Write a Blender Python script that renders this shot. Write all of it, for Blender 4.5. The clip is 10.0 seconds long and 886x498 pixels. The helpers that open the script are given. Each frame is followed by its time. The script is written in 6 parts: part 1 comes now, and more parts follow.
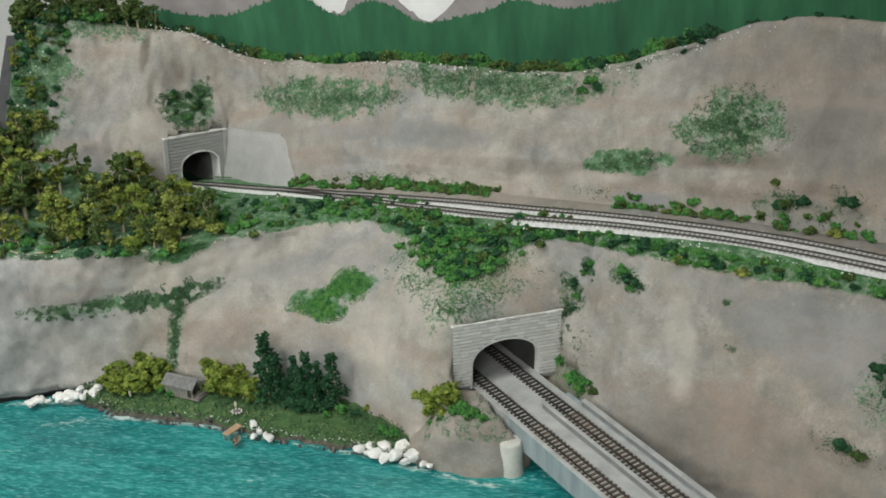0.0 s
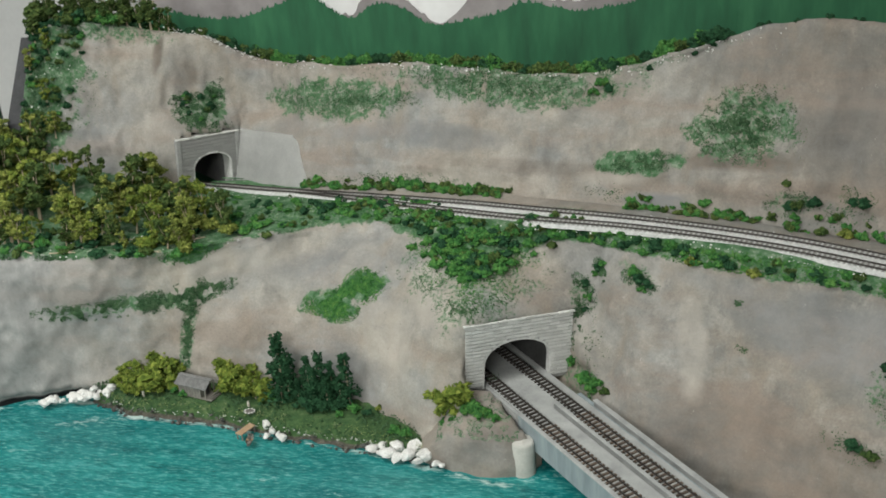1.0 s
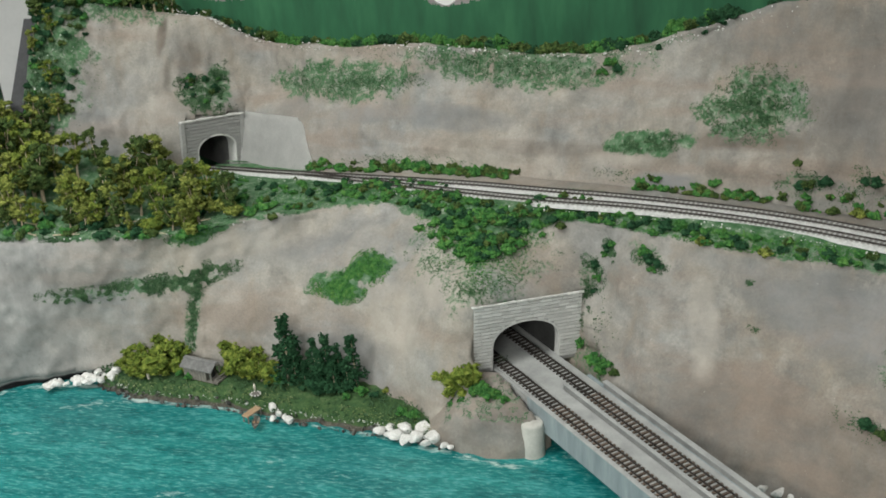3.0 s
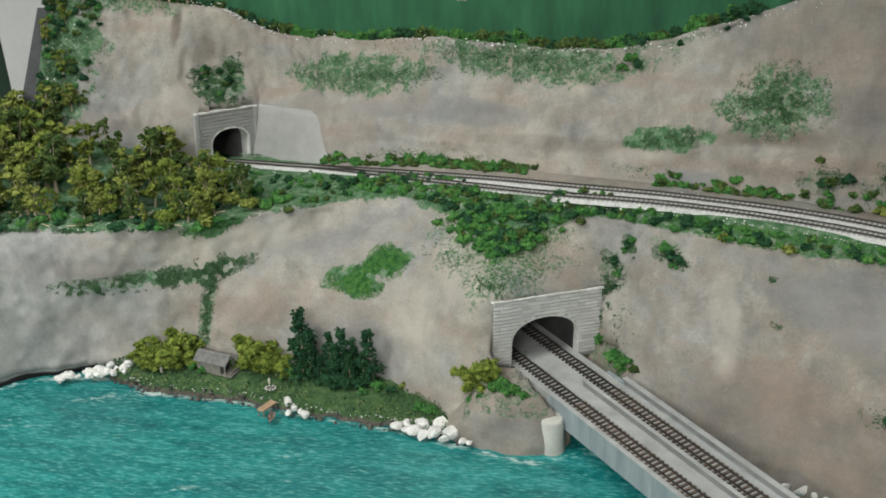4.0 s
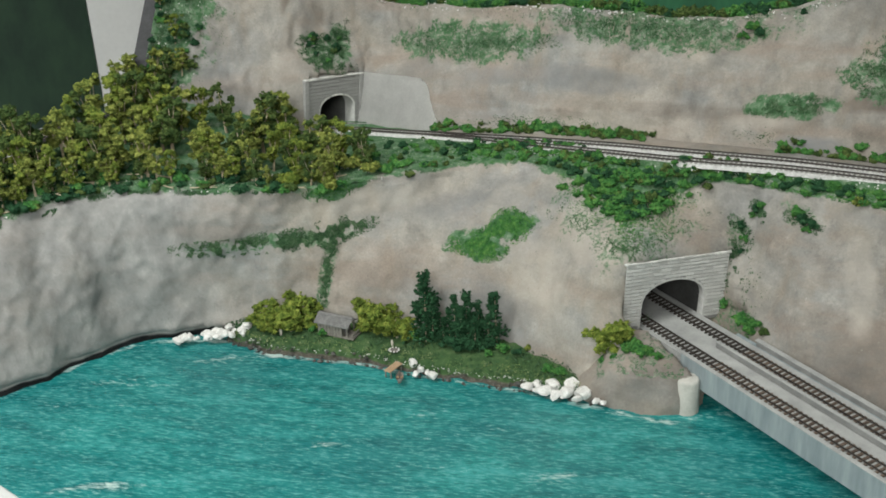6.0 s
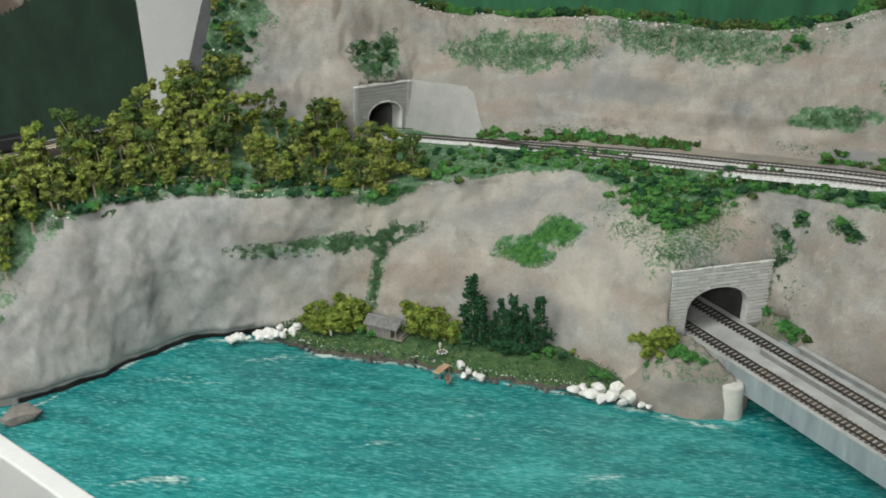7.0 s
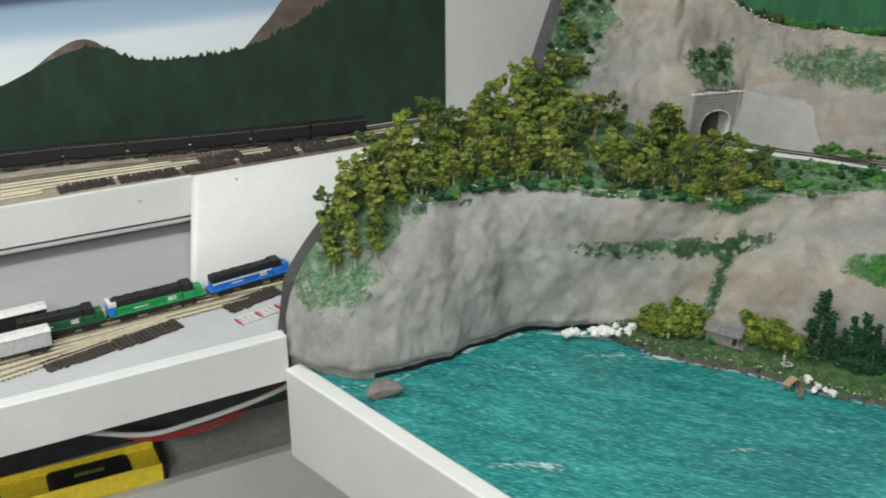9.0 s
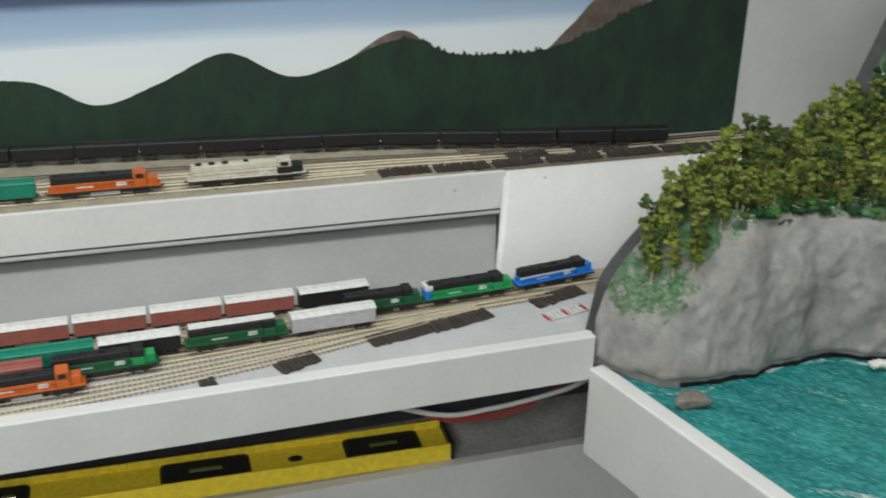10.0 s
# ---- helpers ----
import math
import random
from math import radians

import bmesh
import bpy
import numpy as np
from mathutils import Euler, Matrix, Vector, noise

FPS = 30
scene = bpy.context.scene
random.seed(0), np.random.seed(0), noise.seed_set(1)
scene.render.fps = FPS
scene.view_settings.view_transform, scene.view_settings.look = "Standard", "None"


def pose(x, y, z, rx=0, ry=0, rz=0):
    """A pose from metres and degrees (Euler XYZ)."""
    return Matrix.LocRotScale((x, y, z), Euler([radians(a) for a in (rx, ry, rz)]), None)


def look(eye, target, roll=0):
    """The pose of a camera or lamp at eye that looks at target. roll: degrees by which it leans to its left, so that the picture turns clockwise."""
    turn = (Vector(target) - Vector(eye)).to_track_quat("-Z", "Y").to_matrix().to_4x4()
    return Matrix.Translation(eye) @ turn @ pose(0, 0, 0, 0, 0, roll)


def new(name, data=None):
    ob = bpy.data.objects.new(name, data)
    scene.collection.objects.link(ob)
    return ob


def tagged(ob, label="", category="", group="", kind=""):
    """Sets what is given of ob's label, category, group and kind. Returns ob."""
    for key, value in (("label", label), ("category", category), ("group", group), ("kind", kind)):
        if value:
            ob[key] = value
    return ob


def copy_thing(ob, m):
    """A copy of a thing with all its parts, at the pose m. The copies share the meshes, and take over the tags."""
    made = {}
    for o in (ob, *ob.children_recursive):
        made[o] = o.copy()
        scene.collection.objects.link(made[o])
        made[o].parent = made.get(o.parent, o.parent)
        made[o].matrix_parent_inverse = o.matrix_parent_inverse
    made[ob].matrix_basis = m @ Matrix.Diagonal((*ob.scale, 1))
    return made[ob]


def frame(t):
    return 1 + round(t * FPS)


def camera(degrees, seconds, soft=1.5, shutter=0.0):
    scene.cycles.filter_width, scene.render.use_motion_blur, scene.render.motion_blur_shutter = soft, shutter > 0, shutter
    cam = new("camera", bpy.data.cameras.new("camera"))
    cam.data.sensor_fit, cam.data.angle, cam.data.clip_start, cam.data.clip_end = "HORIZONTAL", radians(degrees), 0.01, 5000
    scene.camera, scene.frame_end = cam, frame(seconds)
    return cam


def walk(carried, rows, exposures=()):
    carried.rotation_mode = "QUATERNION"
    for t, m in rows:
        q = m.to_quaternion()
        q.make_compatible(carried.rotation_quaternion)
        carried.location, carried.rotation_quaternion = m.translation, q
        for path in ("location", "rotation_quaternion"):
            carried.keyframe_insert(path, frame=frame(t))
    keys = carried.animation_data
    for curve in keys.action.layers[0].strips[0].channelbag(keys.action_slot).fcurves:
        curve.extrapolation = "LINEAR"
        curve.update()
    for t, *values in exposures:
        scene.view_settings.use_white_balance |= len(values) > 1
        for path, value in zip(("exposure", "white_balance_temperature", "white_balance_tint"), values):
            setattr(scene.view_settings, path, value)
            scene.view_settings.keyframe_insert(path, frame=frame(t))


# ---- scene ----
cam = camera(43.6, 10.0, soft=1.8, shutter=0.25)
PATH = [
    (0, (0.267, 0.325, 0.668), (-0.17, 2.092, -0.159), -4.2),
    (0.5, (0.268, 0.321, 0.672), (-0.177, 2.087, -0.155), -4.4),
    (1, (0.262, 0.318, 0.67), (-0.186, 2.085, -0.154), -4.3),
    (1.5, (0.263, 0.321, 0.67), (-0.187, 2.085, -0.158), -4.3),
    (2, (0.259, 0.325, 0.665), (-0.19, 2.087, -0.168), -4.1),
    (2.5, (0.253, 0.319, 0.657), (-0.192, 2.083, -0.175), -4.4),
    (4, (0.219, 0.316, 0.643), (-0.209, 2.085, -0.186), -3.5),
    (4.5, (0.169, 0.303, 0.636), (-0.238, 2.072, -0.205), -3.2),
    (5, (0.114, 0.289, 0.627), (-0.286, 2.059, -0.213), -2.9),
    (5.5, (0.084, 0.276, 0.622), (-0.313, 2.046, -0.22), -2.7),
    (7, (0.044, 0.229, 0.639), (-0.388, 1.995, -0.194), -2.3),
    (7.5, (0.001, 0.209, 0.643), (-0.467, 1.971, -0.18), -1.9),
    (8, (-0.067, 0.184, 0.65), (-0.603, 1.927, -0.171), -1.8),
    (8.5, (-0.168, 0.153, 0.658), (-0.762, 1.881, -0.155), -0.8),
    (9, (-0.216, 0.131, 0.654), (-0.838, 1.841, -0.175), -0.4),
    (9.5, (-0.289, 0.093, 0.653), (-1.057, 1.74, -0.183), 1.0),
    (10, (-0.362, 0.039, 0.673), (-1.259, 1.617, -0.167), 1.2),
]
walk(cam, [(t, look(eye, target, roll)) for t, eye, target, roll in PATH],
     [(0.0, -0.14), (4.5, -0.12), (7.0, -0.10), (8.0, -0.16), (8.5, -0.20), (9.5, -0.38), (10.0, -0.56)])

# ==== world, lamps ====
world = bpy.data.worlds.new("world")
scene.world = world
world.use_nodes = True
world.node_tree.nodes["Background"].inputs[0].default_value = (0.8, 0.85, 0.9, 1)
world.node_tree.nodes["Background"].inputs[1].default_value = 0.12


def tube_light(name, x, y, z, length, width, watts, rz=0):
    lamp = bpy.data.lights.new(name, "AREA")
    lamp.shape, lamp.size, lamp.size_y = "RECTANGLE", length, width
    lamp.energy, lamp.color = watts, (0.975, 1.0, 0.955)
    ob = new(name, lamp)
    ob.matrix_world = pose(x, y, z, 0, 0, rz)
    return ob


tube_light("ceiling_lamp", -0.30, 0.80, 1.40, 1.2, 0.3, 13.5)
tube_light("ceiling_lamp", -1.1, 0.20, 1.40, 1.2, 0.3, 22, 46)
tube_light("ceiling_lamp", -0.15, -1.2, 1.40, 1.4, 0.3, 72)


# ==== materials ====
def material(name, rough=0.8, metal=0.0):
    m = bpy.data.materials.new(name)
    m.use_nodes = True
    b = m.node_tree.nodes["Principled BSDF"]
    b.inputs["Roughness"].default_value, b.inputs["Metallic"].default_value = rough, metal
    return m, m.node_tree, b


def noise_node(nt, scale, detail=4.0, rough=0.6, space="Object"):
    tc = nt.nodes.new("ShaderNodeTexCoord")
    n = nt.nodes.new("ShaderNodeTexNoise")
    n.inputs["Scale"].default_value, n.inputs["Detail"].default_value, n.inputs["Roughness"].default_value = scale, detail, rough
    nt.links.new(tc.outputs[space], n.inputs["Vector"])
    return n


def ramp_node(nt, source, stops):
    r = nt.nodes.new("ShaderNodeValToRGB")
    e = r.color_ramp.elements
    while len(e) < len(stops):
        e.new(0.5)
    for k, (p, c) in zip(e, stops):
        k.position, k.color = p, (*c, 1)
    nt.links.new(source, r.inputs["Fac"])
    return r


def mix_node(nt, fac, a, b):
    m = nt.nodes.new("ShaderNodeMix")
    m.data_type = "RGBA"
    for value, socket in ((fac, m.inputs["Factor"]), (a, m.inputs["A"]), (b, m.inputs["B"])):
        if isinstance(value, (int, float)):
            socket.default_value = value
        elif isinstance(value, tuple):
            socket.default_value = (*value, 1)
        else:
            nt.links.new(value, socket)
    return m.outputs["Result"]


def bump(nt, b, height, strength, distance):
    n = nt.nodes.new("ShaderNodeBump")
    n.inputs["Strength"].default_value, n.inputs["Distance"].default_value = strength, distance
    nt.links.new(height, n.inputs["Height"])
    nt.links.new(n.outputs["Normal"], b.inputs["Normal"])


def mottled(name, dark, light, scale=60.0, fine=600.0, rough=0.85, relief=0.0006, random=0.0, metal=0.0, grit=0.2):
    m, nt, b = material(name, rough, metal)
    big, small = noise_node(nt, scale), noise_node(nt, fine, 3.0)
    c = ramp_node(nt, big.outputs["Fac"], ((0.3, dark), (0.7, light)))
    grain = ramp_node(nt, small.outputs["Fac"], ((0.3, (1 - 1.3 * grit,) * 3), (0.7, (1 + 0.6 * grit,) * 3)))
    mul = nt.nodes.new("ShaderNodeMix")
    mul.data_type, mul.blend_type = "RGBA", "MULTIPLY"
    mul.inputs["Factor"].default_value = 1.0
    nt.links.new(c.outputs["Color"], mul.inputs["A"])
    nt.links.new(grain.outputs["Color"], mul.inputs["B"])
    out = mul.outputs["Result"]
    if random:
        info = nt.nodes.new("ShaderNodeObjectInfo")
        hsv = nt.nodes.new("ShaderNodeHueSaturation")
        mr = nt.nodes.new("ShaderNodeMapRange")
        mr.inputs["To Min"].default_value, mr.inputs["To Max"].default_value = 1 - random, 1 + random
        nt.links.new(info.outputs["Random"], mr.inputs["Value"])
        nt.links.new(mr.outputs["Result"], hsv.inputs["Value"])
        nt.links.new(out, hsv.inputs["Color"])
        out = hsv.outputs["Color"]
    nt.links.new(out, b.inputs["Base Color"])
    if relief:
        bump(nt, b, small.outputs["Fac"], 0.6, relief)
    return m


def foliage(name, colours, rough=0.95):
    """Ground foam: the colour changes from crumb to crumb."""
    m, nt, b = material(name, rough)
    geo = nt.nodes.new("ShaderNodeNewGeometry")
    lump = noise_node(nt, 150, 2.0)
    span = nt.nodes.new("ShaderNodeMapRange")
    span.inputs["From Min"].default_value, span.inputs["From Max"].default_value, span.inputs["To Max"].default_value = .36, .64, .6
    nt.links.new(lump.outputs["Fac"], span.inputs["Value"])
    both = nt.nodes.new("ShaderNodeMath")
    both.operation, both.inputs[1].default_value = "MULTIPLY_ADD", .4
    nt.links.new(geo.outputs["Random Per Island"], both.inputs[0])
    nt.links.new(span.outputs["Result"], both.inputs[2])
    r = ramp_node(nt, both.outputs[0], [(k / max(1, len(colours) - 1), c) for k, c in enumerate(colours)])
    n = noise_node(nt, 900, 2.0)
    g = ramp_node(nt, n.outputs["Fac"], ((0.3, (0.6, 0.6, 0.6)), (0.7, (1.25, 1.25, 1.25))))
    mul = nt.nodes.new("ShaderNodeMix")
    mul.data_type, mul.blend_type = "RGBA", "MULTIPLY"
    mul.inputs["Factor"].default_value = 1.0
    nt.links.new(r.outputs["Color"], mul.inputs["A"])
    nt.links.new(g.outputs["Color"], mul.inputs["B"])
    nt.links.new(mul.outputs["Result"], b.inputs["Base Color"])
    b.inputs["Specular IOR Level"].default_value = 0.15
    bump(nt, b, n.outputs["Fac"], 0.7, 0.0008)
    return m


M_WHITE = mottled("white_board_paint", (0.61, 0.61, 0.605), (0.68, 0.68, 0.67), 9, 160, 0.5, 0.00005, grit=0.03)
M_WALL = mottled("room_wall_paint", (0.5, 0.5, 0.48), (0.56, 0.56, 0.54), 3, 120, 0.8, 0.0003)
M_DECK = mottled("deck_grey", (0.42, 0.425, 0.44), (0.49, 0.50, 0.515), 12, 200, 0.7, 0.00005, grit=0.05)
M_GREY = mottled("shelf_back_grey", (0.265, 0.267, 0.272), (0.315, 0.318, 0.323), 8, 200, 0.8, 0.00005, grit=0.04)
M_STONE = mottled("cast_stone", (0.50, 0.495, 0.48), (0.72, 0.715, 0.69), 50, 500, 0.9, 0.0006, random=0.13, grit=0.16)
M_GSTONE = mottled("grey_cast_stone", (0.288, 0.284, 0.276), (0.376, 0.372, 0.360), 70, 500, 0.9, 0.0004, random=0.07, grit=0.1)
M_CAP = mottled("pale_coping", (0.52, 0.51, 0.49), (0.72, 0.71, 0.68), 90, 500, 0.9, 0.0004, random=0.12, grit=0.1)
M_JOINT = mottled("stone_joint", (0.30, 0.30, 0.29), (0.40, 0.395, 0.38), 90, 700, 0.95, 0.0004)
M_CONC = mottled("bridge_concrete", (0.29, 0.292, 0.288), (0.45, 0.452, 0.44), 38, 600, 0.85, 0.0003, grit=0.1)
# darker copy of the bridge concrete, shade of the beam sides in its colour
M_BEAM = mottled("shaded_concrete", (0.15, 0.152, 0.15), (0.25, 0.25, 0.243), 45, 600, 0.9, 0.0003, grit=0.12)
M_APRON = mottled("grey_panel", (0.56, 0.555, 0.54), (0.68, 0.672, 0.65), 40, 400, 0.85, 0.0004, grit=0.06)
M_PIER = mottled("pale_pier_plaster", (0.42, 0.405, 0.37), (0.60, 0.58, 0.535), 45, 500, 0.85, 0.0003, grit=0.06)
M_DARK = mottled("charcoal_board", (0.045, 0.045, 0.05), (0.075, 0.075, 0.08), 40, 400, 0.6, 0.0001)
M_EDGE = mottled("dark_grey_edging", (0.034, 0.034, 0.037), (0.058, 0.058, 0.062), 40, 400, 0.7, 0.0001)
M_TUNNEL = mottled("dark_tunnel_lining", (0.025, 0.025, 0.024), (0.055, 0.054, 0.052), 40, 400, 0.9, 0.0003)
M_LINING = mottled("grey_tunnel_lining", (0.10, 0.10, 0.097), (0.17, 0.168, 0.16), 40, 400, 0.9, 0.0003, grit=0.08)
M_BALLAST = mottled("pale_ballast", (0.52, 0.515, 0.505), (0.77, 0.76, 0.745), 260, 1500, 0.95, 0.0012)
M_TIE = mottled("brown_tie", (0.075, 0.055, 0.042), (0.17, 0.12, 0.09), 300, 1200, 0.85, 0.0002, random=0.25)
M_DTIE = mottled("black_brown_tie", (0.030, 0.024, 0.020), (0.065, 0.050, 0.042), 300, 1200, 0.85, 0.0002, random=0.2)
M_YTIE = mottled("sandy_tie", (0.24, 0.20, 0.145), (0.36, 0.31, 0.23), 300, 1200, 0.9, 0.0002)
M_GTIE = mottled("greyed_tie", (0.25, 0.24, 0.228), (0.40, 0.385, 0.365), 300, 1200, 0.9, 0.0002)
M_RAIL = mottled("weathered_rail", (0.10, 0.085, 0.07), (0.2, 0.18, 0.16), 200, 900, 0.4, 0.0001, metal=0.7)
M_DRAIL = mottled("dark_rail", (0.035, 0.03, 0.028), (0.08, 0.07, 0.062), 200, 900, 0.5, 0.0001, metal=0.4)
M_BRASS = mottled("brass_rail", (0.66, 0.58, 0.42), (0.82, 0.75, 0.58), 200, 900, 0.4, 0.0001, metal=0.3)
M_WROCK = mottled("white_boulder", (0.62, 0.60, 0.57), (0.82, 0.81, 0.79), 120, 700, 0.8, 0.0008)
M_GROCK = mottled("grey_boulder", (0.12, 0.11, 0.10), (0.22, 0.20, 0.18), 120, 700, 0.85, 0.0012)
M_WET = mottled("wet_dark_stone", (0.03, 0.03, 0.028), (0.10, 0.095, 0.085), 200, 900, 0.5, 0.0006)
M_BARK = mottled("pale_bark", (0.34, 0.27, 0.18), (0.60, 0.50, 0.37), 200, 900, 0.9, 0.0006)
M_WOOD = mottled("weathered_planks", (0.16, 0.145, 0.125), (0.28, 0.26, 0.23), 150, 900, 0.9, 0.0004)
M_ROOF = mottled("grey_shingle", (0.17, 0.168, 0.165), (0.27, 0.265, 0.26), 200, 900, 0.9, 0.0006)
M_DOCK = mottled("orange_wood", (0.36, 0.23, 0.13), (0.52, 0.36, 0.23), 150, 900, 0.8, 0.0003)
M_OLIVE = foliage("olive_foliage", ((0.045, 0.062, 0.018), (0.12, 0.155, 0.034), (0.22, 0.255, 0.058), (0.40, 0.41, 0.115)))
M_MOSS = foliage("moss_foliage", ((0.02, 0.042, 0.014), (0.042, 0.078, 0.022), (0.08, 0.12, 0.034), (0.14, 0.18, 0.055)))
M_YELLOW = foliage("yellow_green_foliage", ((0.038, 0.062, 0.014), (0.10, 0.148, 0.025), (0.18, 0.23, 0.042), (0.30, 0.33, 0.07)))
M_PINE = foliage("dark_green_foliage", ((0.010, 0.035, 0.016), (0.02, 0.068, 0.03), (0.04, 0.105, 0.048)))
M_LEAF = foliage("mid_green_foliage", ((0.019, 0.076, 0.021), (0.042, 0.145, 0.036), (0.078, 0.21, 0.052), (0.135, 0.265, 0.066)))
M_MINT = foliage("pale_green_flock", ((0.05, 0.125, 0.062), (0.09, 0.18, 0.098), (0.16, 0.245, 0.15), (0.33, 0.355, 0.29)))
M_CLUMP = foliage("clump_foliage", ((0.018, 0.05, 0.022), (0.04, 0.095, 0.042), (0.065, 0.125, 0.06), (0.10, 0.16, 0.085)))
M_LIME = foliage("bleached_lime_flock", ((0.10, 0.16, 0.05), (0.22, 0.28, 0.11), (0.40, 0.44, 0.24)))
M_VINE = foliage("grey_green_flock", ((0.03, 0.08, 0.035), (0.065, 0.13, 0.06), (0.12, 0.18, 0.10)))


def terrain_material():
    m, nt, b = material("plaster_rock", 0.92)
    big, mid, fine = noise_node(nt, 7.0, 5.0, 0.6), noise_node(nt, 26.0, 6.0, 0.65), noise_node(nt, 420.0, 3.0)
    tan = ramp_node(nt, mid.outputs["Fac"], ((0.25, (0.215, 0.20, 0.178)), (0.50, (0.315, 0.288, 0.252)), (0.75, (0.44, 0.40, 0.352))))
    grey = ramp_node(nt, mid.outputs["Fac"], ((0.25, (0.19, 0.19, 0.184)), (0.52, (0.275, 0.272, 0.262)), (0.75, (0.37, 0.362, 0.348))))
    pick = ramp_node(nt, big.outputs["Fac"], ((0.42, (0, 0, 0)), (0.60, (1, 1, 1))))
    sep = nt.nodes.new("ShaderNodeSeparateXYZ")
    tc = nt.nodes.new("ShaderNodeTexCoord")
    nt.links.new(tc.outputs["Object"], sep.inputs["Vector"])
    west = nt.nodes.new("ShaderNodeMapRange")
    west.inputs["From Min"].default_value, west.inputs["From Max"].default_value = -0.36, -0.50
    nt.links.new(sep.outputs["X"], west.inputs["Value"])
    low = nt.nodes.new("ShaderNodeMapRange")
    low.inputs["From Min"].default_value, low.inputs["From Max"].default_value = 0.30, 0.19
    nt.links.new(sep.outputs["Z"], low.inputs["Value"])
    both = nt.nodes.new("ShaderNodeMath")
    both.operation = "MULTIPLY"
    nt.links.new(west.outputs["Result"], both.inputs[0])
    nt.links.new(low.outputs["Result"], both.inputs[1])
    mx = nt.nodes.new("ShaderNodeMath")
    mx.operation = "MAXIMUM"
    nt.links.new(pick.outputs["Color"], mx.inputs[0])
    nt.links.new(both.outputs[0], mx.inputs[1])
    rock = mix_node(nt, mx.outputs[0], tan.outputs["Color"], grey.outputs["Color"])
    # the rock mixes to a darker brown towards the east end
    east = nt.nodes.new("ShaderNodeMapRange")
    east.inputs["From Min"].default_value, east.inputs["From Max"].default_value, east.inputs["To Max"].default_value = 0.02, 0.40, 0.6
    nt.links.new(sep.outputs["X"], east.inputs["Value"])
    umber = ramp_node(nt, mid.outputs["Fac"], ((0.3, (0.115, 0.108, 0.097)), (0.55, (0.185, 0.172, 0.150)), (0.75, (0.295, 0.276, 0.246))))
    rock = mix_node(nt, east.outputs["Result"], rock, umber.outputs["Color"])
    veil = noise_node(nt, 11.0, 4.0, 0.55)
    slate = ramp_node(nt, veil.outputs["Fac"], ((0.54, (0, 0, 0)), (0.70, (0.40, 0.40, 0.40))))
    rock = mix_node(nt, slate.outputs["Color"], rock, (0.175, 0.178, 0.18))
    chalk = ramp_node(nt, veil.outputs["Fac"], ((0.30, (0.30, 0.30, 0.30)), (0.43, (0, 0, 0))))
    rock = mix_node(nt, chalk.outputs["Color"], rock, (0.45, 0.41, 0.37))
    # washes of ochre and of dark pigment that ran down the plaster
    mp = nt.nodes.new("ShaderNodeMapping")
    mp.inputs["Scale"].default_value = (1.0, 1.0, 0.18)
    nt.links.new(tc.outputs["Object"], mp.inputs["Vector"])
    run = noise_node(nt, 30.0, 5.0, 0.6)
    nt.links.new(mp.outputs["Vector"], run.inputs["Vector"])
    ochre = ramp_node(nt, run.outputs["Fac"], ((0.52, (0, 0, 0)), (0.74, (0.45, 0.45, 0.45))))
    rock = mix_node(nt, ochre.outputs["Color"], rock, (0.29, 0.222, 0.16))
    soot = ramp_node(nt, run.outputs["Fac"], ((0.24, (0.6, 0.6, 0.6)), (0.40, (0, 0, 0))))
    rock = mix_node(nt, soot.outputs["Color"], rock, (0.12, 0.115, 0.11))
    brush = noise_node(nt, 55.0, 6.0, 0.72)
    tilt = nt.nodes.new("ShaderNodeMapping")
    tilt.inputs["Rotation"].default_value, tilt.inputs["Scale"].default_value = (0.0, radians(20), radians(15)), (0.85, 0.9, 0.6)
    nt.links.new(tc.outputs["Object"], tilt.inputs["Vector"])
    nt.links.new(tilt.outputs["Vector"], brush.inputs["Vector"])
    dry = ramp_node(nt, brush.outputs["Fac"], ((0.54, (0, 0, 0)), (0.72, (0.45, 0.45, 0.45))))
    rock = mix_node(nt, dry.outputs["Color"], rock, (0.45, 0.41, 0.365))
    wash = ramp_node(nt, brush.outputs["Fac"], ((0.28, (0.55, 0.55, 0.55)), (0.43, (0, 0, 0))))
    rock = mix_node(nt, wash.outputs["Color"], rock, (0.17, 0.165, 0.16))
    # broad level strokes of pinkish brown
    level = nt.nodes.new("ShaderNodeMapping")
    level.inputs["Rotation"].default_value, level.inputs["Scale"].default_value = (0.0, radians(-6), 0.0), (0.22, 0.5, 1.0)
    nt.links.new(tc.outputs["Object"], level.inputs["Vector"])
    stroke = noise_node(nt, 24.0, 5.0, 0.62)
    nt.links.new(level.outputs["Vector"], stroke.inputs["Vector"])
    rosy = ramp_node(nt, stroke.outputs["Fac"], ((0.48, (0, 0, 0)), (0.66, (0.55, 0.55, 0.55))))
    rock = mix_node(nt, rosy.outputs["Color"], rock, (0.27, 0.205, 0.165))
    dull = ramp_node(nt, stroke.outputs["Fac"], ((0.30, (0.45, 0.45, 0.45)), (0.45, (0, 0, 0))))
    rock = mix_node(nt, dull.outputs["Color"], rock, (0.30, 0.285, 0.27))
    grain = ramp_node(nt, fine.outputs["Fac"], ((0.3, (0.92, 0.92, 0.92)), (0.7, (1.13, 1.13, 1.13))))
    mul = nt.nodes.new("ShaderNodeMix")
    mul.data_type, mul.blend_type = "RGBA", "MULTIPLY"
    mul.inputs["Factor"].default_value = 1.0
    nt.links.new(rock, mul.inputs["A"])
    nt.links.new(grain.outputs["Color"], mul.inputs["B"])
    # painted patches, with shade under the bridge in umber, broken up by the brush
    coat = mul.outputs["Result"]
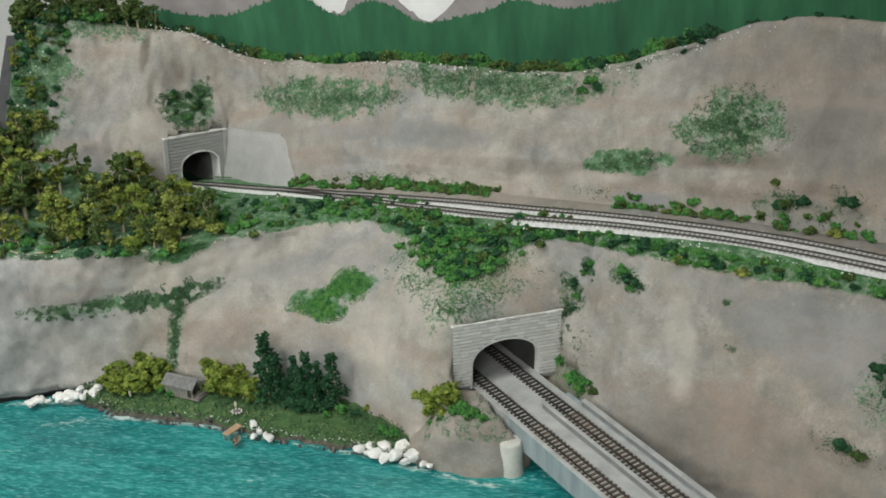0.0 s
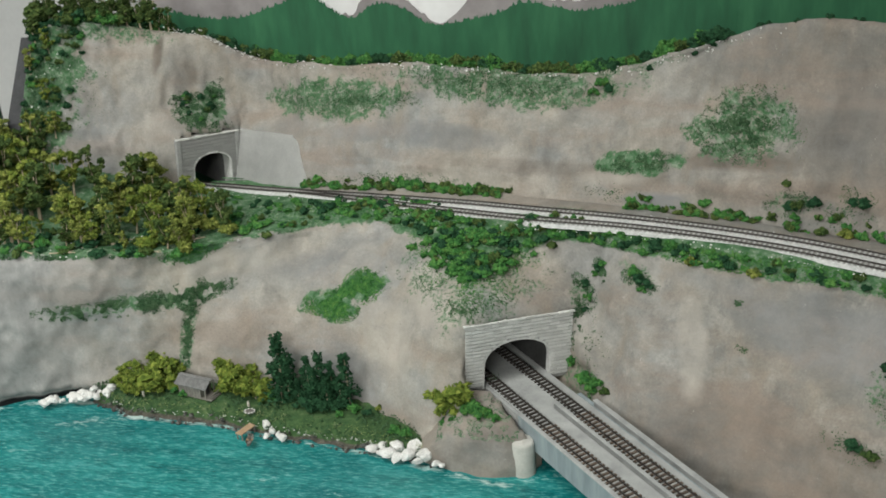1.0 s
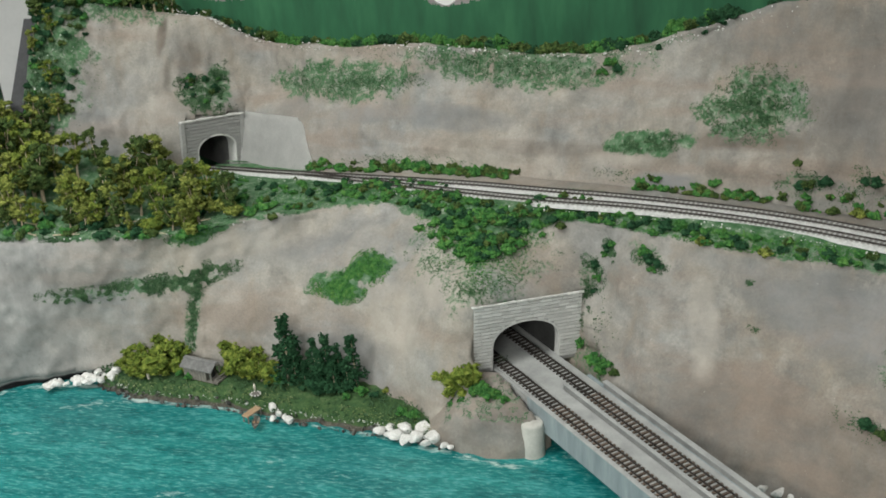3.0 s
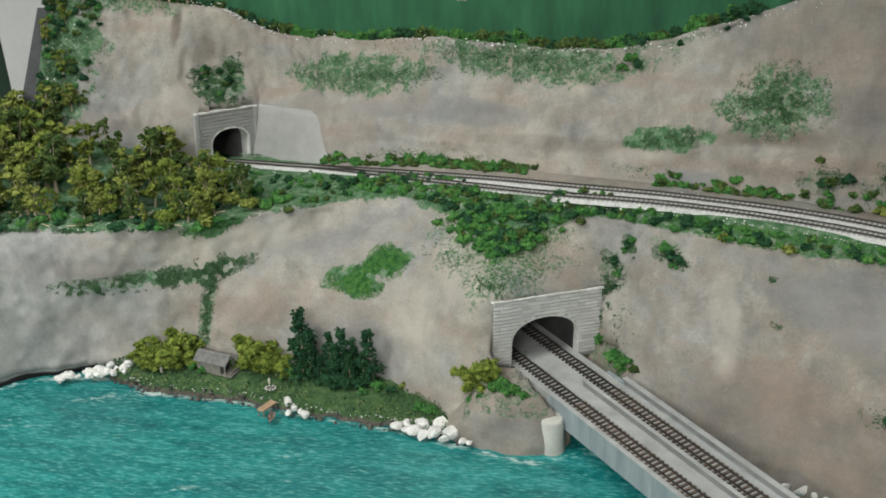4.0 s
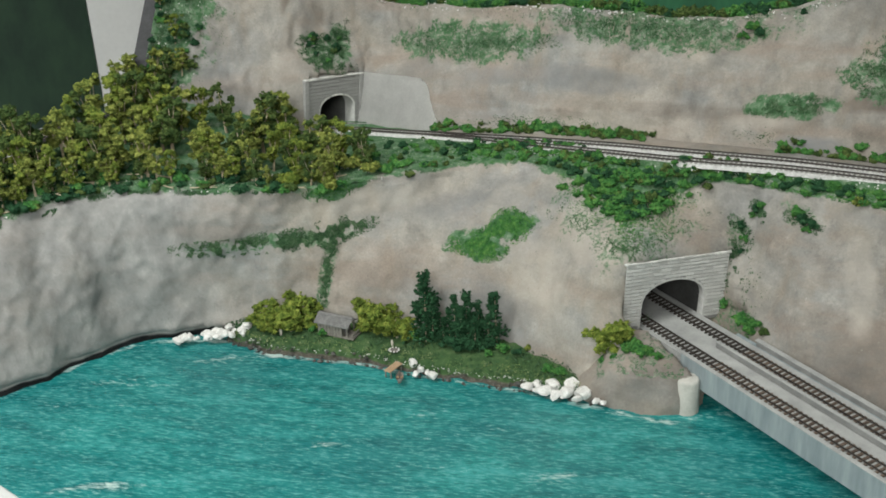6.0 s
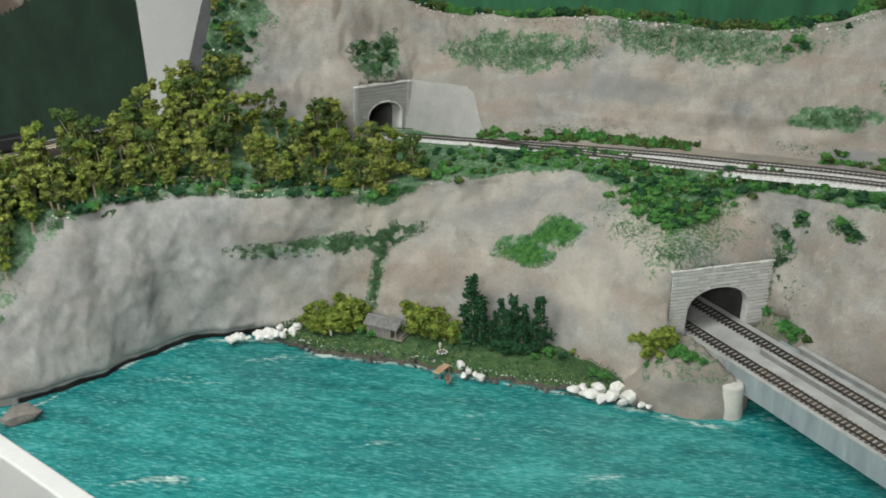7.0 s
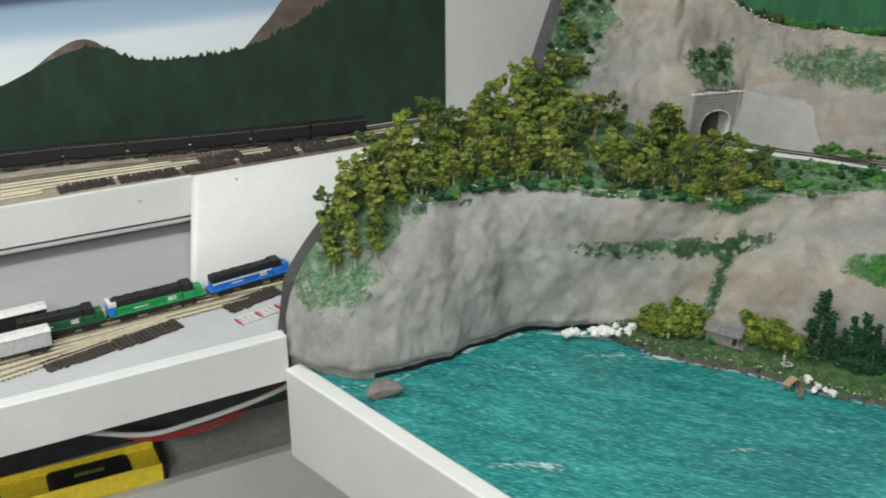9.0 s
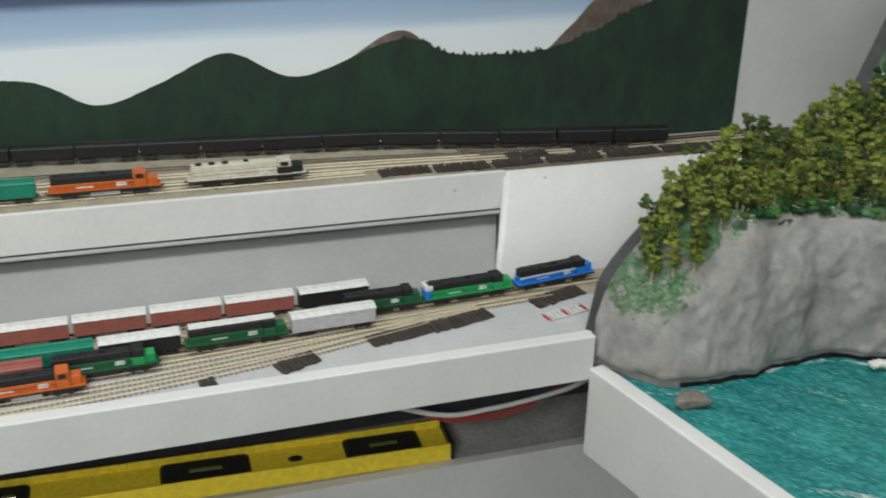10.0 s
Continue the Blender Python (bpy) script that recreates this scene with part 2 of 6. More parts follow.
    for key, dark, light in (("slate", (.15, .153, .158), (.25, .252, .255)), ("umber", (.12, .098, .082), (.235, .185, .15)), ("chalk", (.34, .30, .26), (.50, .46, .41))):
        pa = nt.nodes.new("ShaderNodeAttribute")
        pa.attribute_name = key
        tone = ramp_node(nt, stroke.outputs["Fac"], ((0.35, dark), (0.65, light)))
        broken = nt.nodes.new("ShaderNodeMath")
        broken.operation = "MULTIPLY"
        soft = ramp_node(nt, brush.outputs["Fac"], ((0.25, (.35, .35, .35)), (0.6, (1, 1, 1))))
        nt.links.new(pa.outputs["Fac"], broken.inputs[0])
        nt.links.new(soft.outputs["Color"], broken.inputs[1])
        coat = mix_node(nt, broken.outputs[0], coat, tone.outputs["Color"])
    cool = ramp_node(nt, brush.outputs["Fac"], ((0.3, (.17, .17, .168)), (0.55, (.27, .268, .262)), (0.75, (.37, .366, .355))))
    part_grey = nt.nodes.new("ShaderNodeMath")
    part_grey.operation = "MULTIPLY"
    part_grey.inputs[1].default_value = 0.65
    nt.links.new(both.outputs[0], part_grey.inputs[0])
    coat = mix_node(nt, part_grey.outputs[0], coat, cool.outputs["Color"])
    # near-black waterline band: shade of the undercut put into the colour
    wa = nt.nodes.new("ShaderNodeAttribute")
    wa.attribute_name = "undercut_shade"
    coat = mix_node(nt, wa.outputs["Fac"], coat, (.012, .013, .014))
    chips = noise_node(nt, 150.0, 4.0, 0.75)
    flake = ramp_node(nt, chips.outputs["Fac"], ((0.66, (0, 0, 0)), (0.74, (.5, .5, .5))))
    coat = mix_node(nt, flake.outputs["Color"], coat, (.50, .47, .43))
    pit = ramp_node(nt, chips.outputs["Fac"], ((0.28, (.45, .45, .45)), (0.36, (0, 0, 0))))
    coat = mix_node(nt, pit.outputs["Color"], coat, (.13, .12, .11))
    # glued turf
    at = nt.nodes.new("ShaderNodeAttribute")
    at.attribute_name = "turf"
    spot = noise_node(nt, 260.0, 5.0, 0.75)
    add = nt.nodes.new("ShaderNodeMath")
    add.operation = "ADD"
    nt.links.new(at.outputs["Fac"], add.inputs[0])
    nt.links.new(spot.outputs["Fac"], add.inputs[1])
    edge = ramp_node(nt, add.outputs[0], ((0.76, (0, 0, 0)), (0.90, (1, 1, 1))))
    tint = noise_node(nt, 90.0, 6.0, 0.72)
    turf = ramp_node(nt, tint.outputs["Fac"], ((0.3, (0.03, 0.085, 0.034)), (0.46, (0.06, 0.14, 0.062)), (0.58, (0.125, 0.205, 0.12)), (0.69, (0.32, 0.355, 0.28))))
    colour = mix_node(nt, edge.outputs["Color"], coat, turf.outputs["Color"])
    nt.links.new(colour, b.inputs["Base Color"])
    bump(nt, b, brush.outputs["Fac"], 0.6, 0.0022)
    b.inputs["Specular IOR Level"].default_value = 0.25
    return m


def water_material():
    m, nt, b = material("lake_water", 0.22)
    tc = nt.nodes.new("ShaderNodeTexCoord")
    mp = nt.nodes.new("ShaderNodeMapping")
    mp.inputs["Rotation"].default_value = (0, 0, radians(12))
    mp.inputs["Scale"].default_value = (0.85, 3.3, 1.0)
    nt.links.new(tc.outputs["Object"], mp.inputs["Vector"])
    ripple, swell, cloud = noise_node(nt, 120.0, 6.0, 0.74), noise_node(nt, 15.0, 6.0, 0.68), noise_node(nt, 6.5, 4.0, 0.6)
    nt.links.new(mp.outputs["Vector"], ripple.inputs["Vector"])
    nt.links.new(mp.outputs["Vector"], swell.inputs["Vector"])
    deep = ramp_node(nt, swell.outputs["Fac"], ((0.34, (0.008, 0.135, 0.140)), (0.50, (0.015, 0.215, 0.210)), (0.66, (0.042, 0.31, 0.30))))
    gulf = ramp_node(nt, cloud.outputs["Fac"], ((0.40, (0.42, 0.42, 0.42)), (0.58, (0, 0, 0))))
    # ripple glints and shade put into the colour: pale crests, dark troughs
    pale = ramp_node(nt, ripple.outputs["Fac"], ((0.52, (0, 0, 0)), (0.64, (0.62, 0.62, 0.62))))
    trough = ramp_node(nt, ripple.outputs["Fac"], ((0.35, (0.64, 0.64, 0.64)), (0.47, (0, 0, 0))))
    c = mix_node(nt, gulf.outputs["Color"], deep.outputs["Color"], (0.006, 0.120, 0.138))
    c = mix_node(nt, pale.outputs["Color"], c, (0.15, 0.43, 0.40))
    c = mix_node(nt, trough.outputs["Color"], c, (0.005, 0.075, 0.075))
    at = nt.nodes.new("ShaderNodeAttribute")
    at.attribute_name = "foam"
    add = nt.nodes.new("ShaderNodeMath")
    add.operation = "ADD"
    nt.links.new(at.outputs["Fac"], add.inputs[0])
    nt.links.new(ripple.outputs["Fac"], add.inputs[1])
    froth = ramp_node(nt, add.outputs[0], ((0.74, (0, 0, 0)), (1.02, (0.75, 0.75, 0.75))))
    c = mix_node(nt, froth.outputs["Color"], c, (0.62, 0.74, 0.70))
    nt.links.new(c, b.inputs["Base Color"])
    bump(nt, b, ripple.outputs["Fac"], 0.45, 0.0015)
    return m


M_ROCK, M_WATER = terrain_material(), water_material()


# ==== mesh helpers ====
def finish(name, bm, mat, smooth=False):
    me = bpy.data.meshes.new(name)
    bmesh.ops.recalc_face_normals(bm, faces=bm.faces)
    bm.to_mesh(me)
    bm.free()
    me.materials.append(mat)
    if smooth:
        me.shade_smooth()
    return me


def part(name, bm, mat, parent=None, label="", m=None, smooth=False):
    ob = new(name, finish(name, bm, mat, smooth))
    if parent is not None:
        ob.parent = parent
    if m is not None:
        ob.matrix_basis = m
    if label:
        ob["label"] = label
    return ob


def box(bm, x0, x1, y0, y1, z0, z1, bevel=0.0, m=None):
    r = bmesh.ops.create_cube(bm, size=1)["verts"]
    t = Matrix.LocRotScale(((x0 + x1) / 2, (y0 + y1) / 2, (z0 + z1) / 2), None, (abs(x1 - x0), abs(y1 - y0), abs(z1 - z0)))
    bmesh.ops.transform(bm, matrix=t, verts=r)
    if bevel:
        e = list({e for v in r for e in v.link_edges})
        r = list({v for f in bmesh.ops.bevel(bm, geom=e, offset=bevel, segments=2, profile=0.5, affect="EDGES")["faces"] for v in f.verts} | {v for v in r if v.is_valid})
    if m is not None:
        bmesh.ops.transform(bm, matrix=m, verts=r)
    return r


def boxes(*specs, bevel=0.0):
    bm = bmesh.new()
    for sp in specs:
        box(bm, *sp, bevel=bevel)
    return bm


def spline(points, t):
    """Point at t (0..1) on a smooth curve through points."""
    n = len(points) - 1
    f = min(max(t, 0.0), 1.0) * n
    i = min(int(f), n - 1)
    f -= i
    p = [Vector(points[min(max(k, 0), n)]) for k in (i - 1, i, i + 1, i + 2)]
    return 0.5 * (2 * p[1] + (p[2] - p[0]) * f + (2 * p[0] - 5 * p[1] + 4 * p[2] - p[3]) * f * f + (3 * p[1] - p[0] - 3 * p[2] + p[3]) * f ** 3)


# ==== terrain ====
BASE = [(-.775, 1.122, -.03), (-.70, 1.105, -.03), (-.645, 1.142, -.03), (-.601, 1.200, -.03), (-.551, 1.275, -.03), (-.458, 1.312, -.03),
        (-.36, 1.33, -.02), (-.27, 1.342, -.02), (-.17, 1.335, -.02), (-.07, 1.29, -.03), (.03, 1.235, -.03), (.13, 1.26, -.03),
        (.20, 1.235, -.03), (.32, 1.20, -.03), (.45, 1.12, -.03), (.64, 1.02, -.03)]
MID = [(-.766, 1.149, .092), (-.705, 1.14, .085), (-.64, 1.175, .09), (-.59, 1.23, .09), (-.54, 1.295, .09), (-.445, 1.325, .09),
       (-.34, 1.352, .09), (-.26, 1.365, .09), (-.16, 1.362, .095), (-.075, 1.345, .10), (.018, 1.292, .09), (.135, 1.362, .10),
       (.215, 1.31, .10), (.31, 1.285, .10), (.42, 1.22, .09), (.62, 1.10, .09)]
TOP = [(-.718, 1.228, .184), (-.677, 1.236, .176), (-.633, 1.255, .17), (-.583, 1.315, .172), (-.51, 1.335, .172), (-.403, 1.342, .172),
       (-.32, 1.36, .172), (-.19, 1.425, .175), (-.115, 1.442, .18), (-.045, 1.412, .178), (.03, 1.37, .165), (.115, 1.408, .178),
       (.20, 1.375, .18), (.30, 1.335, .18), (.444, 1.292, .18), (.64, 1.18, .18)]
REAR = [(-.590, 1.49, .222), (-.57, 1.495, .222), (-.54, 1.50, .22), (-.49, 1.51, .208), (-.44, 1.517, .196), (-.392, 1.545, .168),
        (-.331, 1.612, .166), (-.205, 1.548, .181), (-.09, 1.522, .19), (-.01, 1.51, .19), (.06, 1.498, .19), (.13, 1.482, .19),
        (.22, 1.458, .19), (.34, 1.425, .19), (.47, 1.375, .19), (.66, 1.26, .19)]
HILL = [(-.553, 1.54, .375), (-.534, 1.552, .388), (-.503, 1.568, .388), (-.465, 1.592, .378), (-.42, 1.615, .363), (-.37, 1.632, .352),
        (-.30, 1.645, .317), (-.20, 1.605, .320), (-.09, 1.585, .325), (-.01, 1.572, .322), (.07, 1.56, .318), (.15, 1.545, .325),
        (.27, 1.515, .366), (.37, 1.49, .392), (.50, 1.445, .387), (.68, 1.335, .375)]
BACK = [(x, y + .10, z - .035) for x, y, z in HILL]
TRACK = [(-.60, 1.735, .165), (-.49, 1.648, .165), (-.41, 1.593, .1655), (-.366, 1.571, .1680), (-.32, 1.554, .1725), (-.276, 1.537, .1768), (-.234, 1.523, .1805), (-.156, 1.502, .1858), (-.09, 1.4865, .1893),
         (-.028, 1.4720, .1920), (.02, 1.4615, .1935), (.093, 1.4455, .1945), (.17, 1.4315, .195), (.241, 1.4155, .195), (.327, 1.3905, .195), (.415, 1.3545, .195), (.55, 1.283, .195), (.68, 1.194, .195), (.78, 1.114, .195)]
SIDING = [(-.225, 1.5200, .1812), (-.16, 1.4955, .1855), (-.09, 1.4685, .1893), (.0, 1.4405, .193), (.08, 1.4205, .1945), (.194, 1.4025, .195), (.31, 1.3715, .195),
          (.415, 1.3285, .195), (.55, 1.257, .195), (.68, 1.168, .195), (.78, 1.088, .195)]
LOW_PORTAL = pose(.026, 1.297, .046, 0, 4, 31)
HIGH_PORTAL = pose(-.386, 1.533, .163, 0, 5, 51)
BRIDGE = pose(.119, 1.283, .045, 0, 0, -49)
WING = pose(-.336, 1.597, .150, 0, 0, -24.8)
WING_INV = WING.inverted()
LOW_INV, HIGH_INV, BRIDGE_INV = LOW_PORTAL.inverted(), HIGH_PORTAL.inverted(), BRIDGE.inverted()


def wing_lean(x, z):
    """How far the retaining panel leans back at x along it and z up it."""
    return (z - .03) * (.23 + .37 * min(1.2, max(0.0, x / .136)))


def column(s):
    return [spline(r, s) for r in (BASE, MID, TOP, REAR, HILL, BACK)]


def on_column(col, v):
    if v < 2:
        return spline(col[:3], v / 2)
    i = min(int(v), 4)
    p = col[i].lerp(col[i + 1], v - i)
    if i == 2:  # the ledge is level at track height
        f = v - 2
        k = min(1.0, max(0.0, (f - .08) / .22)) * min(1.0, (1 - f) / .06) * min(1.0, max(0.0, (p.x + .46) / .06))
        p.z += k * max(0.0, float(np.interp(p.x, (-.40, -.36, -.30, -.25, -.21, -.15, -.09, .08), (.163, .1672, .1725, .1772, .1805, .1848, .1878, .1936))) - p.z)
    return p


def roughness_at(v):
    if v < 1.85:
        return 0.011
    if v < 2.1 or 2.95 < v < 3.15:
        return 0.004
    return 0.0015 if v < 3 else 0.016 if v < 4 else 0.006


def displaced(p, n, v):
    a = roughness_at(v)
    q = Vector((p.x * 9, p.y * 9, p.z * 5))
    p = p + n * (a * 0.85 * noise.fractal(q, 1.0, 2.0, 3) + a * 0.75 * noise.noise(Vector((p.x * 24, p.y * 24, p.z * 8))) + a * 0.2 * noise.noise(p * 95))
    if v < 1.85:  # folds in the plaster cloth
        fold = 1 - 2.2 * abs(noise.noise(Vector((p.x * 13 + p.z * 9, p.y * 13, p.z * 6 + 4))))
        fine = 1 - 2.2 * abs(noise.noise(Vector((p.x * 30 - p.z * 14, p.y * 30, p.z * 15 + 9))))
        k = 1.0 if p.x < -.30 else .55
        p = p + n * k * min(1.0, (1.85 - v) / .3) * (.0034 * fold + .0020 * fine)
    elif 3.15 < v < 4.0 and p.x < -.30:  # furrows beside the upper portal
        p = p + n * .007 * (1 - 2 * abs(noise.noise(Vector((p.x * 26 + p.z * 8, p.y * 26, p.z * 5)))))
    if p.x < -.40 and p.y < 1.32 and p.z < .007:  # the plaster is undercut above the water
        p = p + Vector((.003, .010, 0)) * min(1.0, (.007 - p.z) / .004)
    # the ground keeps behind the portals and below the bridge
    for inv, wide, high in ((LOW_INV, .122, .0785), (HIGH_INV, .085, .081), (WING_INV, .137, .083)):
        q = inv @ p
        lean = wing_lean(q.x, q.z) if inv is WING_INV else 0.0
        q.y -= lean
        if inv is WING_INV:
            wide, high = .127 - .72 * min(.053, max(0.0, q.z - .03)), .076
        d = math.hypot(max(.004 - q.x, q.x - wide + .004, 0), max(q.z - high + .003, 0))
        if 0 < d < .035 and -.05 < q.y < .06 and q.z > 0 and (q.y > .001 or d < .008):
            k = (d / .035) ** 1.5
            q.y = q.y * k + .0008 * (1 - k)
            p = inv.inverted() @ Vector((q.x, q.y + lean, q.z))
        if .004 < q.x < wide - .004 and -.05 < q.y < .012 and -.012 < q.z < high - .003:
            p = inv.inverted() @ Vector((q.x, .012 + lean, q.z))
    q = BRIDGE_INV @ p
    if -.07 < q.x < .6 and abs(q.y) < .046 and -.036 < q.z and (LOW_INV @ p).y < .01 and q.z < .04:
        p = BRIDGE @ Vector((q.x, q.y, -.036))
    return p


def ground(s, v):
    """Place and normal on the hillside, s along it and v up it."""
    s, v = min(max(s, 0.001), 0.999), min(max(v, 0.01), 4.99)
    p = on_column(column(s), v)
    a = on_column(column(s + .001), v) - p
    b = on_column(column(s), v + .008) - p
    n = a.cross(b).normalized()
    return displaced(p, n, v), n


# patches of glued green: s, v, half length, half height, turf weight
PAINT_A = [(.330, 3.53, .030, .09, .34), (.356, 3.60, .015, .13, .4), (.482, 3.72, .066, .19, .40), (.565, 3.90, .05, .10, .26), (.64, 3.86, .115, .16, .38), (.835, 3.50, .034, .20, .38), (.772, 3.30, .032, .085, .46),
           (.873, 3.12, .014, .07, .3), (.905, 3.15, .016, .09, .2), (.06, 3.50, .10, .60, .44), (.17, 3.97, .11, .10, .36), (.60, 3.98, .22, .05, .22)]
PAINT_B = [(.345, 1.14, .034, .09, .32), (.395, 1.20, .034, .11, .38), (.428, 1.28, .013, .10, .25), (.425, .75, .008, .40, .35), (.545, 1.12, .025, .13, .55), (.556, 1.06, .017, .10, .5),
           (.572, 1.30, .022, .16, .6), (.660, 1.70, .055, .46, .30), (.742, 1.30, .012, .18, .3), (.80, 1.62, .016, .13, .3), (.045, 1.14, .06, .30, .40),
           (.41, 1.88, .017, .18, .5), (.685, .58, .016, .10, .25), (.745, .62, .012, .10, .3), (.942, 1.2, .012, .25, .3), (.05, 1.75, .06, .38, .5)]


def turf_at(s, v, p):
    w = 0.0
    if 1.6 < v < 2.3:
        v += .10 * noise.noise(p * 38) + .07 * noise.noise(p * 95)
    for cs, cv, rs, rv, k in PAINT_A + PAINT_B:
        d = ((s - cs) / rs) ** 2 + ((v - cv) / rv) ** 2
        if d < 3:
            d += .9 * noise.noise(p * 60) + .5 * noise.noise(p * 140)
        if d < 1.6:
            w = max(w, k * min(1.0, 1.6 - d))
    if 1.88 < v < 3.02:
        g = min(1.0, (v - 1.88) / 0.12) * 0.5
        if s > .74 and v < 2.15:
            g *= 0.8
        if s > .44:
            g *= max(0.0, min(1.0, (2.72 - v) / .1))
        w = max(w, g)
    return w


# washes of paint brushed onto the plaster, and painted-in shade under the bridge: s, v, half length, half height,
# weight
STAINS_AND_SHADE = {
    "slate": [(.582, 3.43, .06, .10, .75), (.502, 3.43, .03, .07, .6), (.794, 3.06, .024, .05, .9), (.914, 1.5, .05, .35, .7), (.506, 1.5, .03, .14, .6),
              (.87, 1.75, .05, .12, .4), (.57, .5, .03, .3, .5), (.60, 1.62, .02, .1, .3), (.90, 3.6, .02, .2, .4), (.44, 3.5, .02, .1, .3)],
    "umber": [(.838, 3.31, .04, .045, .9), (.678, 3.24, .11, .06, .5), (.314, 3.72, .02, .12, .7), (.27, 3.84, .007, .12, .8), (.854, 3.85, .06, .12, .45),
              # the last patch darkens the rock for the shade below the bridge
              (.898, 3.5, .03, .35, .45), (.87, .5, .07, .28, .6), (.922, .75, .02, .08, .7), (.285, 3.45, .012, .2, .3), (.72, .4, .03, .3, .4), (.735, .3, .03, .4, .85)],
    "chalk": [(.606, .95, .03, .3, .6), (.638, 1.42, .025, .25, .7), (.442, 1.62, .05, .2, .5), (.754, 3.19, .03, .06, .6), (.834, 1.2, .010, .4, .6), (.56, 1.5, .02, .2, .4)],
}


def stain_shade_at(kind, s, v, p):
    w = 0.0
    for cs, cv, rs, rv, k in STAINS_AND_SHADE[kind]:
        d = ((s - cs) / rs) ** 2 + ((v - cv) / rv) ** 2
        if d < 3:
            d += .7 * noise.noise(p * 22) + .4 * noise.noise(Vector((p.x * 60, p.y * 60, p.z * 130)))
        if d < 1.5:
            w = max(w, k * min(1.0, 1.5 - d))
    return w


def hill_mesh(name, ns=430):
    vs = [k / 24 for k in range(5)] + [.18 + k / 100 for k in range(18)] + [k / 24 for k in range(9, 25)] + [1 + k / 24 for k in range(1, 25)] + [2 + k / 18 for k in range(1, 19)] + [3 + k / 32 for k in range(1, 33)] + [4 + k / 6 for k in range(1, 7)]
    nv, verts, faces, turf = len(vs), [], [], []
    wash, undercut_shade = {k: [] for k in STAINS_AND_SHADE}, []
    grid = []
    for i in range(ns + 1):
        col = column(i / ns)
        grid.append([on_column(col, v) for v in vs])
    for i in range(ns + 1):
        for j in range(nv):
            a = grid[min(i + 1, ns)][j] - grid[max(i - 1, 0)][j]
            b = grid[i][min(j + 1, nv - 1)] - grid[i][max(j - 1, 0)]
            verts.append(displaced(grid[i][j], a.cross(b).normalized(), vs[j]))
            turf.append(turf_at(i / ns, vs[j], verts[-1]))
            for k in STAINS_AND_SHADE:
                wash[k].append(stain_shade_at(k, i / ns, vs[j], verts[-1]))
            q = verts[-1]
            # weight of the painted-in shade, by height just above the water
            undercut_shade.append(max(0.0, min(1.0, (.0010 + .0016 * noise.noise(q * 35) - q.z) / .0016)) if -.665 < q.x < -.40 and vs[j] < 1 else 0.0)
    for i in range(ns):
        for j in range(nv - 1):
            f = (i * nv + j, (i + 1) * nv + j, (i + 1) * nv + j + 1, i * nv + j + 1)
            c = (verts[f[0]] + verts[f[2]]) / 2
            a, b = LOW_INV @ c, HIGH_INV @ c
            if (.016 < a.x < .100 and -.01 < a.y < .3 and -.01 < a.z < .052) or (.016 < b.x < .077 and -.01 < b.y < .3 and -.02 < b.z < .056 and vs[j] > 2.6):
                continue
            faces.append(f)
    me = bpy.data.meshes.new(name)
    me.from_pydata(verts, [], faces)
    me.attributes.new("turf", "FLOAT", "POINT").data.foreach_set("value", turf)
    me.attributes.new("undercut_shade", "FLOAT", "POINT").data.foreach_set("value", undercut_shade)
    for k in STAINS_AND_SHADE:
        me.attributes.new(k, "FLOAT", "POINT").data.foreach_set("value", wash[k])
    me.materials.append(M_ROCK)
    me.shade_smooth()
    return me


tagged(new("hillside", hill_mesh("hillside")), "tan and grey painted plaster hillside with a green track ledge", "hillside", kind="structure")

# board that closes the hill's end, with its dark edge strip
end_bm = bmesh.new()
edge = [spline(BASE, 0).lerp(spline(MID, 0), k / 6) for k in range(6)] + [on_column(column(0.0), 1 + k / 12) for k in range(37)]
edge = [displaced(p, Vector((0, 0, 0)), 2.5) for p in edge]
for a, b in zip(edge, edge[1:]):
    q = [Vector((p.x - .004, p.y, p.z + dz)) for p, dz in ((a, .002), (b, .002))]
    w = [Vector((p.x - .004, p.y, -.12)) for p in (a, b)]
    end_bm.faces.new([end_bm.verts.new(c) for c in (q[0], q[1], w[1], w[0])])
bmesh.ops.remove_doubles(end_bm, verts=end_bm.verts, dist=1e-5)
tagged(part("hill_end_wall", end_bm, M_DARK), "charcoal end board of the hillside", "fascia", kind="structure")
strip_bm = bmesh.new()
rows_ = []
for k, p in enumerate(edge):
    t = (edge[min(k + 1, len(edge) - 1)] - edge[max(k - 1, 0)]).normalized()
    n = Vector((-1, 0, 0)).cross(t).normalized()
    n = n if n.z + abs(n.y) * .2 > 0 else -n
    rows_.append([strip_bm.verts.new(p + Vector((dx, 0, 0)) + n * dn) for dx, dn in ((.004, -.002), (.004, .004), (-.0155, .004), (-.0155, -.012))])
for a, b in zip(rows_, rows_[1:]):
    for k in range(3):
        strip_bm.faces.new((a[k], b[k], b[k + 1], a[k + 1]))
tagged(part("trim_hill_edge", strip_bm, M_EDGE), "dark grey strip along the curved edge of the hill", "trim", kind="structure")

# ==== lake ====
RIM = pose(-.769, 1.112, 0, 0, 0, -28)
SHORE = [(-.70, 1.095), (-.645, 1.130), (-.613, 1.180), (-.583, 1.23), (-.548, 1.274), (-.495, 1.302), (-.41, 1.308), (-.371, 1.288), (-.315, 1.283), (-.248, 1.28),
         (-.214, 1.27), (-.158, 1.261), (-.078, 1.249), (0, 1.231), (.038, 1.22), (.09, 1.213), (.13, 1.235), (.2, 1.225), (.33, 1.19), (.45, 1.11)]
nx, ny = 170, 90
w_verts, w_faces, foam = [], [], []
